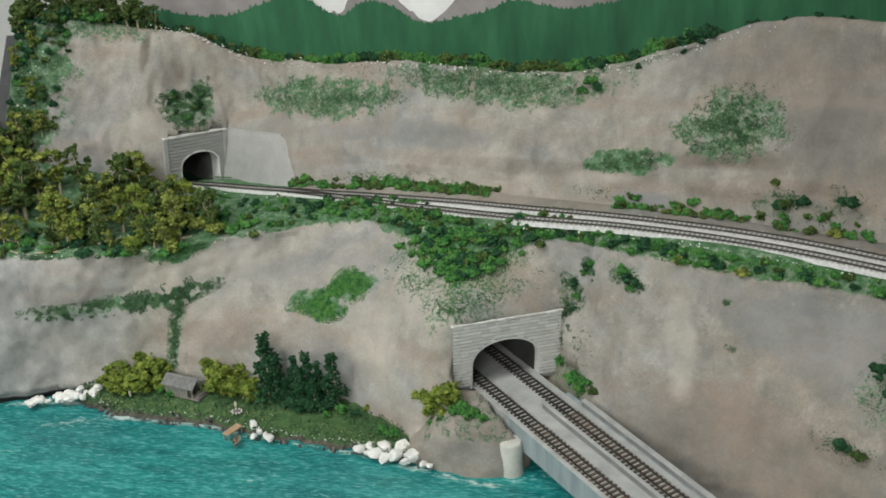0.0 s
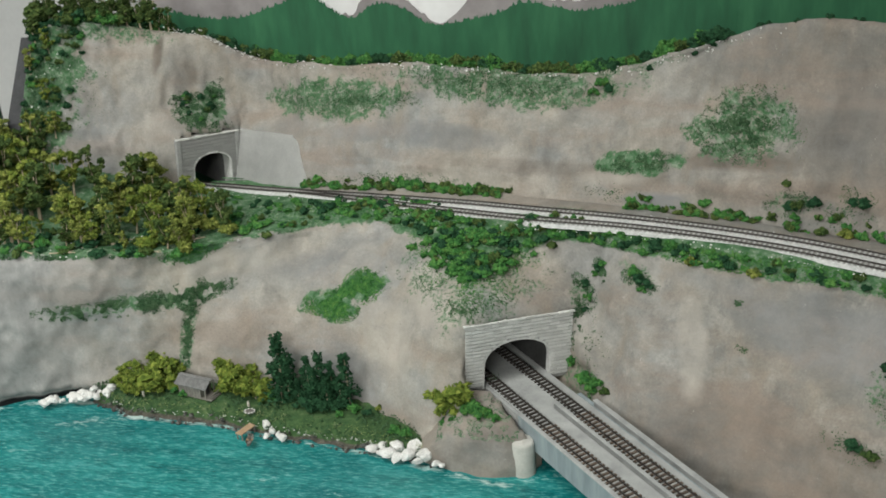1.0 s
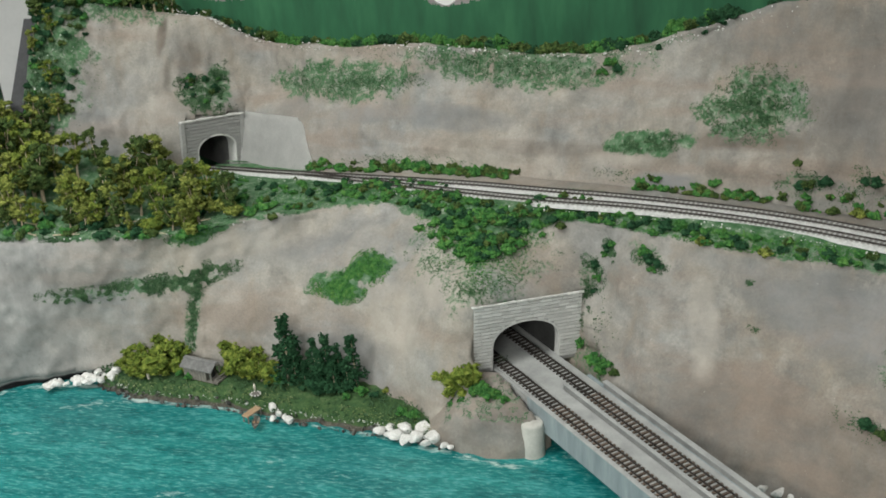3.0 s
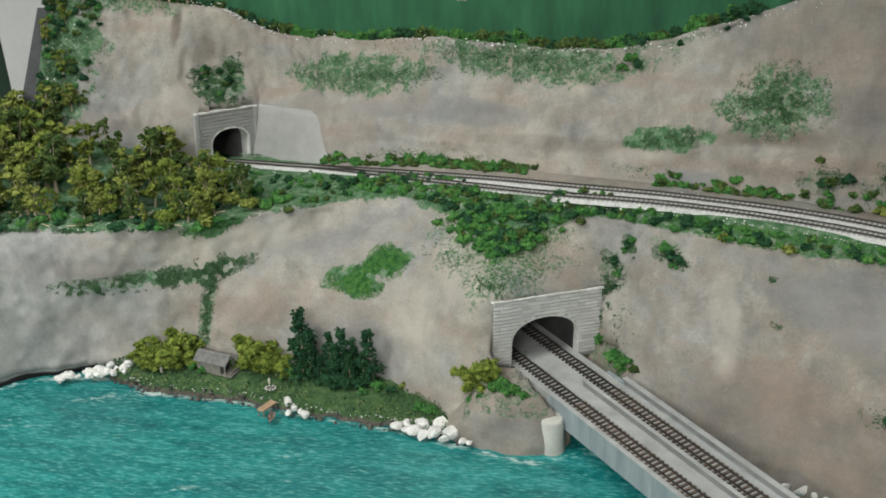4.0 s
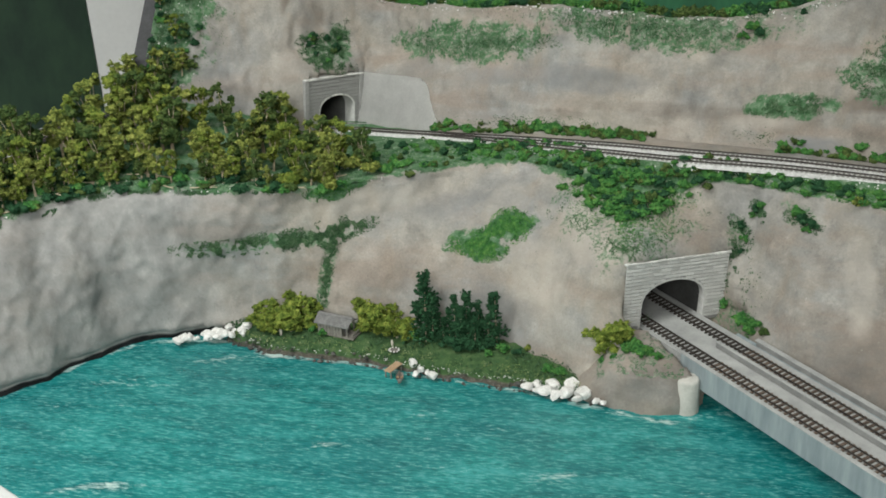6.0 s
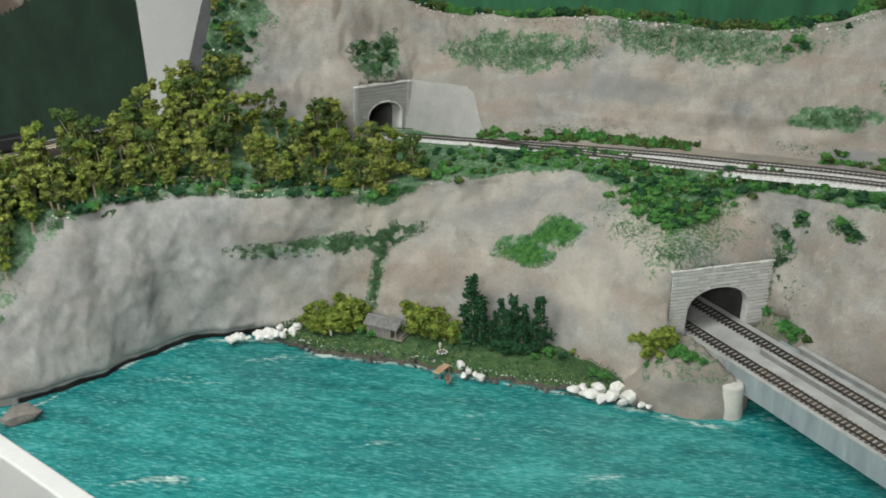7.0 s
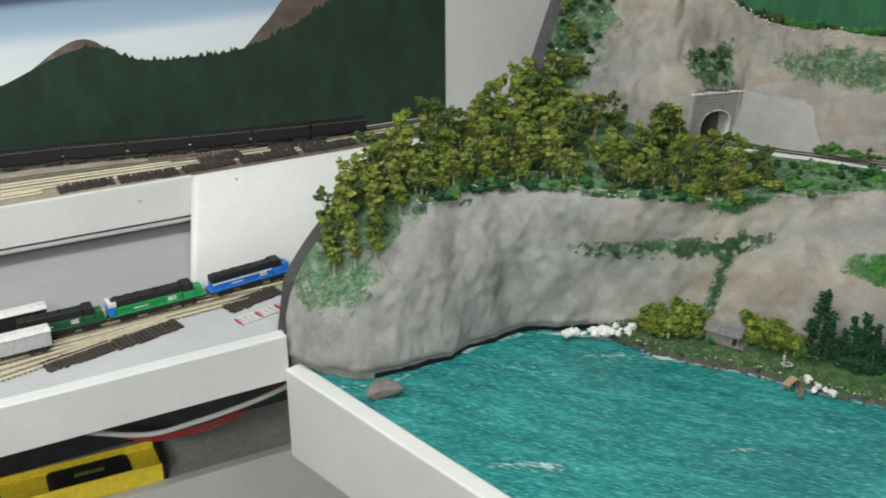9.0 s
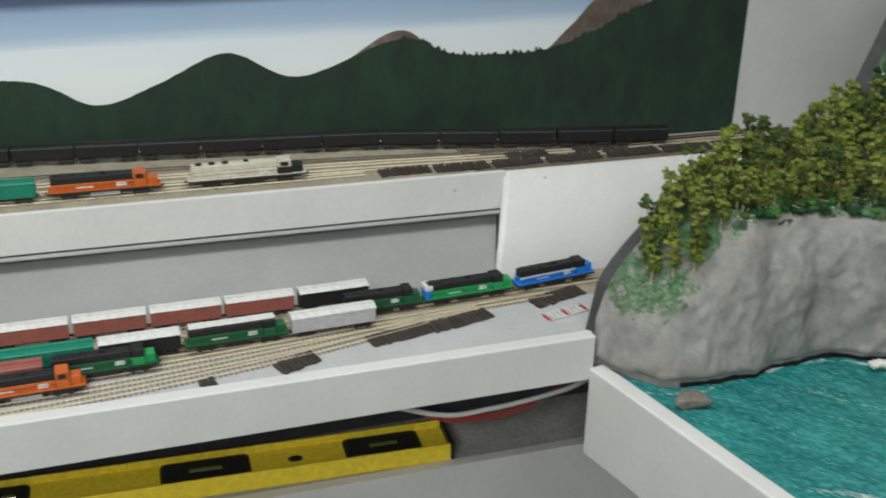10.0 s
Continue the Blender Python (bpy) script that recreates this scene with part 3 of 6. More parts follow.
shore_pts = [Vector((*spline([(x, y, 0) for x, y in SHORE], k / 240)[:2], 0)) for k in range(241)]
shore_np = np.array([p[:2] for p in shore_pts])
for i in range(nx + 1):
    for j in range(ny + 1):
        p = RIM @ Vector((i / nx * 1.25, .02 + j / ny * .56, 0))
        p.z = -.006 + .0012 * noise.noise(Vector((p.x * 45, p.y * 80, 0)))
        d = float(np.sqrt(((shore_np - np.array(p[:2])) ** 2).sum(1).min()))
        foam.append((0.66 if p.x < .085 else .22) * max(0.0, 1 - d / .0065) * (.75 + .5 * noise.noise(Vector((p.x * 60, p.y * 60, 1)))) + (0.34 + .14 * math.exp(-((p.x + .42) / .10) ** 2 - ((p.y - 1.02) / .09) ** 2)) * max(0.0, noise.fractal(Vector(((p.x * .97 + p.y * .26) * 9, (p.y * .97 - p.x * .26) * 40, 3)), 1.0, 2.0, 4) - .0) * (1.0 if p.x < .0 else .7))
        w_verts.append(p)
for i in range(nx):
    for j in range(ny):
        k = i * (ny + 1) + j
        w_faces.append((k, k + ny + 1, k + ny + 2, k + 1))
w_me = bpy.data.meshes.new("water")
w_me.from_pydata(w_verts, [], w_faces)
w_me.attributes.new("foam", "FLOAT", "POINT").data.foreach_set("value", foam)
w_me.materials.append(M_WATER)
w_me.shade_smooth()
tagged(new("water", w_me), "rippled turquoise resin lake with white foam", "water", kind="structure")

rim = tagged(new("wall_lake_rim"), "white painted board edging the lake", "fascia", kind="structure")
rim.matrix_world = RIM
part("board", boxes((0, 1.3, 0, .022, -.124, -.003), bevel=.0025), M_WHITE, rim)

base_bm = bmesh.new()
outline = [(-.742, 1.118), (.39, .516), (.80, .50), (.90, 1.70), (-.50, 1.70), (-.60, 1.48)]
rings = [[base_bm.verts.new((x, y, z)) for x, y in outline] for z in (-.123, -.111)]
base_bm.faces.new(rings[0])
base_bm.faces.new(rings[1])
for k in range(6):
    base_bm.faces.new((rings[0][k], rings[0][(k + 1) % 6], rings[1][(k + 1) % 6], rings[1][k]))
tagged(part("base_board", base_bm, M_DARK), "dark board closing the layout from below", "board", kind="structure")

# low green bank in front of the cliff
bank_bm = bmesh.new()
BANK_FRONT = [(-.43, 1.308), (-.405, 1.300), (-.371, 1.287), (-.315, 1.281), (-.248, 1.278), (-.214, 1.268), (-.158, 1.259), (-.10, 1.252), (-.06, 1.246), (-.02, 1.240), (.02, 1.236)]
BANK_REAR = [(-.43, 1.33), (-.40, 1.345), (-.36, 1.36), (-.31, 1.37), (-.25, 1.38), (-.20, 1.38), (-.15, 1.37), (-.10, 1.36), (-.06, 1.34), (-.02, 1.31), (.02, 1.29)]
rows_ = []
for i in range(111):
    f, r = spline([(*p, 0) for p in BANK_FRONT], i / 110), spline([(*p, 0) for p in BANK_REAR], i / 110)
    row = []
    for j in range(23):
        t = j / 22
        p = f.lerp(r, t)
        end = min(1, i / 8, (110 - i) / 8)
        p.z = -.012 + (.012 * min(1, t * 7) + .016 * t ** .7) * (.45 + .55 * end) + .0022 * noise.fractal(p * 40, 1, 2, 3) + .003 * (noise.noise(p * 16))
        p.y += (.006 * noise.noise(Vector((p.x * 45, 7, 0))) + .003 * noise.noise(Vector((p.x * 130, 3, 0)))) * (1 - t)
        row.append(bank_bm.verts.new(p))
    rows_.append(row)
for a, b in zip(rows_, rows_[1:]):
    for k in range(22):
        bank_bm.faces.new((a[k], b[k], b[k + 1], a[k + 1]))


def bank_material():
    m, nt, b = material("bank_soil", 0.95)
    n, f, g = noise_node(nt, 40, 5), noise_node(nt, 500, 3), noise_node(nt, 90, 5, .7)
    soil = ramp_node(nt, f.outputs["Fac"], ((0.3, (0.035, 0.032, 0.026)), (0.6, (0.10, 0.09, 0.072)), (0.75, (0.28, 0.26, 0.22))))
    turf = ramp_node(nt, g.outputs["Fac"], ((0.3, (0.022, 0.06, 0.018)), (0.52, (0.045, 0.10, 0.03)), (0.66, (0.09, 0.14, 0.055)), (0.76, (0.22, 0.23, 0.15))))
    sep, tc = nt.nodes.new("ShaderNodeSeparateXYZ"), nt.nodes.new("ShaderNodeTexCoord")
    nt.links.new(tc.outputs["Object"], sep.inputs["Vector"])
    mr = nt.nodes.new("ShaderNodeMapRange")
    mr.inputs["From Min"].default_value, mr.inputs["From Max"].default_value = -0.006, 0.002
    nt.links.new(sep.outputs["Z"], mr.inputs["Value"])
    mul = nt.nodes.new("ShaderNodeMath")
    mul.operation = "ADD"
    nt.links.new(mr.outputs["Result"], mul.inputs[0])
    nt.links.new(n.outputs["Fac"], mul.inputs[1])
    fac = ramp_node(nt, mul.outputs[0], ((0.85, (0, 0, 0)), (1.05, (1, 1, 1))))
    nt.links.new(mix_node(nt, fac.outputs["Color"], soil.outputs["Color"], turf.outputs["Color"]), b.inputs["Base Color"])
    bump(nt, b, f.outputs["Fac"], 0.7, 0.001)
    return m


tagged(part("shore_bank", bank_bm, bank_material(), smooth=True), "low grassy bank with a muddy edge along the lake", "bank", kind="structure")

# ==== shelves and backdrops ====
SHELF = pose(-.77, 1.113, 0, 0, 0, 46.5)
YARD = pose(-.77, 1.113, 0, 0, 0, 48.2)
lower = tagged(new("shelf_lower"), "white fronted lower shelf deck with yard tracks", "shelf", kind="structure")
lower.matrix_world = YARD
part("board", boxes((-1.6, .006, 0, .018, -.021, .038), bevel=.0015), M_WHITE, lower)
part("deck", boxes((-1.6, .30, .0185, .262, .012, .0345)), M_DECK, lower)
part("underside", boxes((-1.6, -.01, .03, .26, .0, .0115)), M_DARK, lower)
upper = tagged(new("shelf_upper"), "white fronted upper shelf deck with tracks", "shelf", kind="structure")
upper.matrix_world = SHELF
bm = bmesh.new()
ends = [[bm.verts.new((x - (cut if y < .2 else 0), y, z)) for y, z in ((.172, .0), (.172, .034), (.272, .084), (.272, .1245), (.278, .1245), (.278, .0))] for x, cut in ((-1.6, .0), (-.0265, .034))]
for k in range(6):
    bm.faces.new((ends[0][k], ends[0][(k + 1) % 6], ends[1][(k + 1) % 6], ends[1][k]))
for e in ends:
    bm.faces.new(e)
part("wall_panel", bm, M_GREY, upper)
part("board", boxes((-1.6, -.026, .246, .2525, .104, .157), bevel=.0012), M_WHITE, upper)
part("lip", boxes((-1.6, -.030, .250, .2635, .1012, .1035)), M_DARK, upper)
part("lower_trim", boxes((-1.6, -.028, .2475, .2635, .0962, .1010), bevel=.0006), M_DECK, upper, "pale strip under the shelf board")
# wall beside the shelf: its foot draws back along its length
bm = bmesh.new()
rings = []
for k in range(49):
    f = k / 48
    low, high = -.0595 * (1 - f) + .45 * f, -.0255 * (1 - f) + .45 * f
    foot = min(.246, .176 + .15 * (low + .06))
    rings.append([bm.verts.new(c) for c in ((low, foot, .0), (low, foot, .036), (high, .2495, .1545), (high, .2535, .1545), (high, .2535, .0))])
for p, q in zip(rings, rings[1:]):
    for k in range(5):
        bm.faces.new((p[k], p[(k + 1) % 5], q[(k + 1) % 5], q[k])).smooth = k == 1
bm.faces.new(rings[0])
bm.faces.new(rings[-1])
part("return_wall", bm, M_WHITE, upper)
REAR_EDGE = [(-1.6, .508), (-.78, .475), (-.165, .428), (.048, .388), (.23, .356), (.44, .352), (.6, .352)]


def slab(line, front, z0, z1):
    """A flat slab from the line n = front back to a bent rear edge."""
    bm = bmesh.new()
    ring = [(line[0][0], front)] + [(line[-1][0], front)] + line[::-1]
    lo, hi = [[bm.verts.new((x, y, z)) for x, y in ring] for z in (z0, z1)]
    bm.faces.new(lo)
    bm.faces.new(hi)
    for k in range(len(ring)):
        bm.faces.new((lo[k], lo[(k + 1) % len(ring)], hi[(k + 1) % len(ring)], hi[k]))
    return bm


part("deck", slab(REAR_EDGE, .2540, .125, .148), M_DECK, upper)
part("rear_ledge", boxes((.10, .6, .2805, .5135, .072, .084)), M_DECK, upper, "lower pale grey ledge behind the deck")

for u, z in ((-.095, .136), (.03, .143)):
    bm = bmesh.new()
    bmesh.ops.create_cone(bm, cap_ends=True, segments=12, radius1=.0022, radius2=.0018, depth=.0016)
    part("screw", bm, M_DECK, upper, "pale countersunk screw", pose(u, .2455 if u < -.026 else .2435, z, 90, 0, 0))

bottom = tagged(new("shelf_bottom"), "grey bottom shelf with a pale front edge", "shelf", kind="structure")
bottom.matrix_world = pose(-.77, 1.113, 0, 0, 0, 47.6)
part("deck", boxes((-1.6, .5, .118, .223, -.215, -.192)), mottled("dusty_shelf_grey", (0.34, 0.34, 0.31), (0.46, 0.455, 0.42), 20, 200, .8, .0002), bottom)
part("board", boxes((-1.6, .5, .102, .1175, -.33, -.19), bevel=.001), M_WHITE, bottom)
part("back_panel", boxes((-1.6, .5, .2235, .234, -.6, -.002)), M_DARK, bottom)


def painted(name, points, y, thick, z0, mat, parent, jag=0.0, step=.004, seed=1, calm=-9.0):
    """A flat painted shape between z0 and the skyline through points (x, z)."""
    rng = random.Random(seed)
    bm = bmesh.new()
    x0, x1 = points[0][0], points[-1][0]
    n = int((x1 - x0) / step)
    line = []
    curve = [spline([(x, z, 0) for x, z in points], k / 400) for k in range(401)]
    cx, cz = [p.x for p in curve], [p.y for p in curve]
    for k in range(n + 1):
        x = x0 + (x1 - x0) * k / n
        line.append((x, float(np.interp(x, cx, cz)) + (rng.random() ** 3) * (jag if x > calm else jag * .12)))
    for dy in (0, thick):
        top = [bm.verts.new((x, y + dy, z)) for x, z in line]
        low = [bm.verts.new((x, y + dy, z0)) for x, z in line]
        for a in range(n):
            bm.faces.new((low[a], low[a + 1], top[a + 1], top[a]))
    return part(name, bm, mat, parent)


def paint(name, stops, scale, stretch=(1, 1, 1), rough=.75):
    m, nt, b = material(name, rough)
    n = noise_node(nt, scale, 5, .6)
    mp, tc = nt.nodes.new("ShaderNodeMapping"), nt.nodes.new("ShaderNodeTexCoord")
    mp.inputs["Scale"].default_value = stretch
    nt.links.new(tc.outputs["Object"], mp.inputs["Vector"])
    nt.links.new(mp.outputs["Vector"], n.inputs["Vector"])
    nt.links.new(ramp_node(nt, n.outputs["Fac"], stops).outputs["Color"], b.inputs["Base Color"])
    return m




def sky_paint():
    """White haze low down, then pale blue, blue and a dark band, brushed along."""
    m, nt, b = material("painted_sky", .75)
    tc, sep, mp = nt.nodes.new("ShaderNodeTexCoord"), nt.nodes.new("ShaderNodeSeparateXYZ"), nt.nodes.new("ShaderNodeMapping")
    nt.links.new(tc.outputs["Object"], sep.inputs["Vector"])
    mp.inputs["Scale"].default_value = (.5, 1, 6)
    nt.links.new(tc.outputs["Object"], mp.inputs["Vector"])
    n = noise_node(nt, 7, 5, .6)
    nt.links.new(mp.outputs["Vector"], n.inputs["Vector"])
    ma = nt.nodes.new("ShaderNodeMath")
    ma.operation = "MULTIPLY_ADD"
    ma.inputs[1].default_value = .016
    nt.links.new(n.outputs["Fac"], ma.inputs[0])
    nt.links.new(sep.outputs["Z"], ma.inputs[2])
    c = ramp_node(nt, ma.outputs[0], ((.24, (.84, .88, .90)), (.285, (.74, .81, .88)), (.305, (.40, .53, .69)), (.335, (.30, .42, .60)), (.348, (.07, .10, .17)), (.37, (.05, .08, .14))))
    nt.links.new(c.outputs["Color"], b.inputs["Base Color"])
    return m


P_SKY = sky_paint()
P_BROWN = paint("painted_brown_peak", ((.35, (.095, .072, .06)), (.6, (.16, .125, .105)), (.7, (.30, .25, .22))), 24)
P_WOOD = paint("painted_dark_forest", ((.25, (.008, .022, .014)), (.5, (.013, .036, .020)), (.75, (.022, .052, .027))), 34, (1, 1, .5))
P_FOREST = paint("painted_forest", ((.25, (.012, .075, .034)), (.5, (.021, .122, .054)), (.75, (.042, .175, .078))), 34, (1, 1, .22))
P_CLOUD = paint("painted_cloud", ((.3, (.68, .66, .66)), (.6, (.88, .87, .87))), 9)
P_MAUVE = paint("painted_grey_peak", ((.3, (.20, .18, .18)), (.7, (.36, .33, .33))), 18)

back = tagged(new("backdrop"), "painted backdrop of dark wooded hills under a pale sky", "backdrop", kind="structure")
back.matrix_world = SHELF
part("board", boxes((-1.6, .47, .526, .54, .0, .75)), P_SKY, back)
painted("brown_peak", [(-1.6, .24), (-1.2, .26), (-.9, .23), (-.64, .236), (-.535, .190), (-.45, .215), (-.351, .262), (-.25, .205), (-.106, .281), (-.03, .24), (.10, .225), (.17, .275), (.215, .318), (.30, .338), (.38, .372), (.47, .40)],
        .5180, .002, .0, P_BROWN, back)
painted("forest", [(-1.6, .236), (-1.2, .256), (-.9, .226), (-.64, .240), (-.535, .199), (-.45, .223), (-.351, .262), (-.25, .222), (-.106, .268), (-.02, .243), (.035, .238), (.126, .24), (.20, .262), (.25, .285), (.32, .315), (.39, .34), (.47, .37)],
        .5150, .002, .0, P_WOOD, back, jag=.010, step=.0028, calm=-.10)
part("white_panel", boxes((.4715, 1.3, .515, .54, .0, .9)), M_WHITE, back)
rear = tagged(new("backdrop_rear"), "painted backdrop of green forest below white clouds", "backdrop", kind="structure")
part("board", boxes((-.50, 1.3, 1.726, 1.74, .0, .8)), P_CLOUD, rear)
painted("grey_peak", [(-.50, .40), (-.36, .40), (-.26, .376), (-.20, .352), (-.165, .385), (-.12, .37), (-.075, .34), (-.03, .372), (.03, .385), (.07, .368), (.14, .37), (.19, .40), (.30, .40), (1.3, .40)], 1.7225, .002, .1, P_MAUVE, rear, jag=.006)
painted("forest", [(-.50, .372), (-.37, .352), (-.26, .378), (-.20, .350), (-.16, .368), (-.12, .360), (-.09, .340), (-.045, .343), (.0, .352), (.04, .366), (.10, .354), (.16, .360), (.22, .375), (.30, .385), (.6, .39), (1.3, .39)], 1.719, .002, .1, P_FOREST, rear, jag=.006, step=.0016, seed=4)
part("dark_forest", boxes((.302, 1.3, 1.714, 1.7165, .1, .8)), P_FOREST, rear)

# ==== room ====
tagged(part("floor", boxes((-3, 2.5, -2, 2.6, -1.1, -1.05)), mottled("dark_carpet", (.04, .04, .045), (.08, .08, .085), 20, 400, .95, .001)), "dark carpet floor of the layout room", "floor", kind="structure")
tagged(part("ceiling", boxes((-3, 2.5, -2, 2.6, 1.45, 1.5)), M_WALL), "plain pale ceiling", "ceiling", kind="structure")
for nm, b in (("wall_north", (-3, 2.5, 2.5, 2.6, -1.05, 1.45)), ("wall_south", (-3, 2.5, -2.0, -1.9, -1.05, 1.45)), ("wall_east", (2.4, 2.5, -1.9, 2.5, -1.05, 1.45)), ("wall_west", (-3, -2.9, -1.9, 2.5, -1.05, 1.45))):
    tagged(part(nm, boxes(b), M_WALL), "plain pale room wall", "wall", kind="structure")


# ==== foam crumbs ====
ICO = (np.array([(1.25, 0, 0), (-1.25, 0, 0), (0, 1.25, 0), (0, -1.25, 0), (0, 0, 1.25), (0, 0, -1.25)], float),
       np.array([(0, 2, 4), (2, 1, 4), (1, 3, 4), (3, 0, 4), (2, 0, 5), (1, 2, 5), (3, 1, 5), (0, 3, 5)]))


TET = (np.array([(1.1, 0, -.5), (-.6, 1.0, -.5), (-.6, -1.0, -.5), (0, 0, 1.1)], float), np.array([(0, 1, 3), (1, 2, 3), (2, 0, 3), (0, 2, 1)]))


def crumbs(name, places, sizes, mat, seed=0, squash=0.8, shape=ICO):
    """One mesh of many small irregular lumps of foam."""
    rng = np.random.RandomState(seed)
    v, f = shape
    n = len(places)
    places, sizes = np.array(places, float).reshape(n, 3), np.array(sizes, float)
    jit = 1 + rng.uniform(-.42, .42, (n, len(v), 1))
    ang = rng.uniform(0, 6.283, n)
    c, s = np.cos(ang), np.sin(ang)
    w = (v[None] * jit + rng.uniform(-.3, .3, (n, len(v), 3))) * rng.uniform(.55, 1.4, (n, 1, 3)) * np.array([1, 1, squash])
    x, y = w[..., 0] * c[:, None] - w[..., 1] * s[:, None], w[..., 0] * s[:, None] + w[..., 1] * c[:, None]
    w = np.stack([x, y, w[..., 2]], -1) * sizes[:, None, None] + places[:, None]
    faces = (f[None] + (np.arange(n) * len(v))[:, None, None]).reshape(-1, 3)
    me = bpy.data.meshes.new(name)
    me.from_pydata(w.reshape(-1, 3).tolist(), [], faces.tolist())
    me.materials.append(mat)
    return me


def patch(cs, cv, rs, rv, count, size, rng, clump=0.0):
    out, sizes = [], []
    tries = 0
    while len(out) < count and tries < count * 6:
        tries += 1
        a, r = rng.uniform(0, 6.283), 1.25 * rng.random() ** .72
        s, v = cs + rs * r * math.cos(a), cv + rv * r * math.sin(a)
        if not (0.002 < s < 0.998):
            continue
        p, n = ground(s, v)
        if clump and .9 * noise.noise(p * 65) + .7 * noise.noise(p * 150) < clump + .14 - 0.45 * (1 - r):
            continue
        k = size * rng.uniform(.4, 1.0) * (1.25 - .35 * r)
        out.append(p + n * k * .12)
        sizes.append(k)
    return out, sizes


def flock(name, label, specs, mat, seed, size, clump):
    rng = random.Random(seed)
    pts, szs = [], []
    for cs, cv, rs, rv, count in specs:
        a, b = patch(cs, cv, rs, rv, int(count * 1.7), size * .72, rng, clump)
        pts += a
        szs += b
    return tagged(new(name, crumbs(name, pts, szs, mat, seed, shape=TET)), label, "ground cover", kind="stuff")


flock("dark_flock", "dark green foam clumps glued to the rock faces",
      [(.330, 3.53, .026, .09, 1300), (.356, 3.62, .013, .13, 1000), (.343, 3.54, .018, .09, 500), (.336, 3.46, .030, .05, 700), (.395, 1.21, .034, .12, 1300), (.345, 1.13, .03, .07, 340), (.426, .80, .005, .42, 714), (.42, 1.2, .012, .1, 374), (.873, 3.12, .012, .06, 510), (.905, 3.17, .012, .07, 272),
       (.74, 4.02, .008, .05, 204), (.765, 1.58, .008, .13, 510), (.742, 1.30, .010, .17, 578), (.735, 1.05, .005, .14, 323), (.80, 1.60, .012, .11, 510), (.867, 1.56, .003, .04, 68), (.867, 1.15, .005, .03, 51),
       (.942, 1.25, .010, .20, 544), (.926, .80, .014, .07, 204), (.055, 3.5, .06, .5, 2400), (.05, 1.9, .05, .3, 510), (.22, 2.06, .2, .10, 850), (.64, 3.9, .10, .12, 900), (.835, 3.50, .026, .16, 800), (.772, 3.30, .024, .06, 220), (.488, 3.72, .05, .12, 420), (.168, 1.82, .010, .10, 300), (.215, 1.90, .02, .06, 350), (.12, 1.86, .015, .08, 300), (.30, 1.92, .014, .06, 300), (.36, 1.94, .012, .06, 250), (.26, 1.93, .012, .05, 250)], M_CLUMP, 11, .0013, -.12)
flock("green_flock", "bright green foam turf glued to the cliff",
      [(.545, 1.12, .022, .10, 1000), (.572, 1.30, .018, .13, 1000), (.56, 1.2, .016, .09, 500), (.560, 1.06, .016, .10, 800), (.580, 1.26, .013, .12, 400), (.665, 1.74, .045, .2, 900), (.745, .62, .010, .07, 220), (.41, 1.88, .016, .16, 420), (.655, 1.95, .050, .26, 1600), (.49, 2.25, .09, .25, 1100), (.85, 2.06, .13, .08, 1300), (.86, 2.18, .13, .06, 1500), (.60, 2.3, .08, .2, 600), (.2, 2.15, .2, .2, 500)], M_LEAF, 12, .0016, -.35)
flock("pale_flock", "pale mint green flock scattered over the slopes",
      [(.488, 3.70, .052, .10, 900), (.64, 3.87, .105, .14, 1500), (.07, 3.5, .085, .52, 2900), (.17, 3.95, .10, .09, 420), (.665, 1.72, .052, .28, 800), (.045, 1.14, .055, .26, 700), (.22, 2.05, .22, .12, 2200), (.45, 2.12, .06, .14, 1700), (.76, 3.97, .06, .05, 500), (.685, .58, .014, .09, 140), (.835, 3.50, .029, .18, 300), (.772, 3.30, .027, .07, 160), (.30, 2.4, .25, .3, 700), (.44, 2.35, .07, .28, 2600), (.56, 2.15, .06, .2, 1200)],
      M_MINT, 13, .0012, -.05)
flock("grey_green_flock", "dull green flock in loose patches on the upper slope",
      [(.835, 3.50, .027, .17, 1800), (.846, 3.43, .026, .12, 500), (.772, 3.30, .026, .065, 800), (.488, 3.70, .050, .09, 1000), (.60, 3.9, .10, .10, 700), (.66, 3.85, .08, .12, 500), (.428, 1.32, .022, .12, 1500), (.345, 1.14, .038, .10, 1500), (.395, 1.20, .036, .12, 1200), (.426, .8, .007, .42, 500), (.328, 3.52, .025, .09, 700), (.66, 1.5, .06, .12, 800), (.74, .85, .02, .22, 190), (.90, 3.1, .03, .1, 200), (.76, 3.1, .02, .06, 90), (.08, 3.5, .10, .5, 900), (.53, 3.06, .06, .06, 420)],
      M_VINE, 14, .0014, -.15)


def rubble(name, label, specs, mat, seed, size):
    rng = random.Random(seed)
    pts, szs = [], []
    for cs, cv, rs, rv, count in specs:
        a, b = patch(cs, cv, rs, rv, count, size, rng)
        pts += a
        szs += b
    return tagged(new(name, crumbs(name, pts, szs, mat, seed)), label, "rubble", kind="stuff")


rubble("crest_stones", "small white stones along the crest of the hill", [(.58, 3.99, .2, .03, 150), (.34, 3.995, .06, .012, 110), (.78, 3.97, .06, .04, 60), (.08, 3.4, .07, .5, 60), (.2, 2.02, .2, .06, 40)], M_WROCK, 15, .0012)


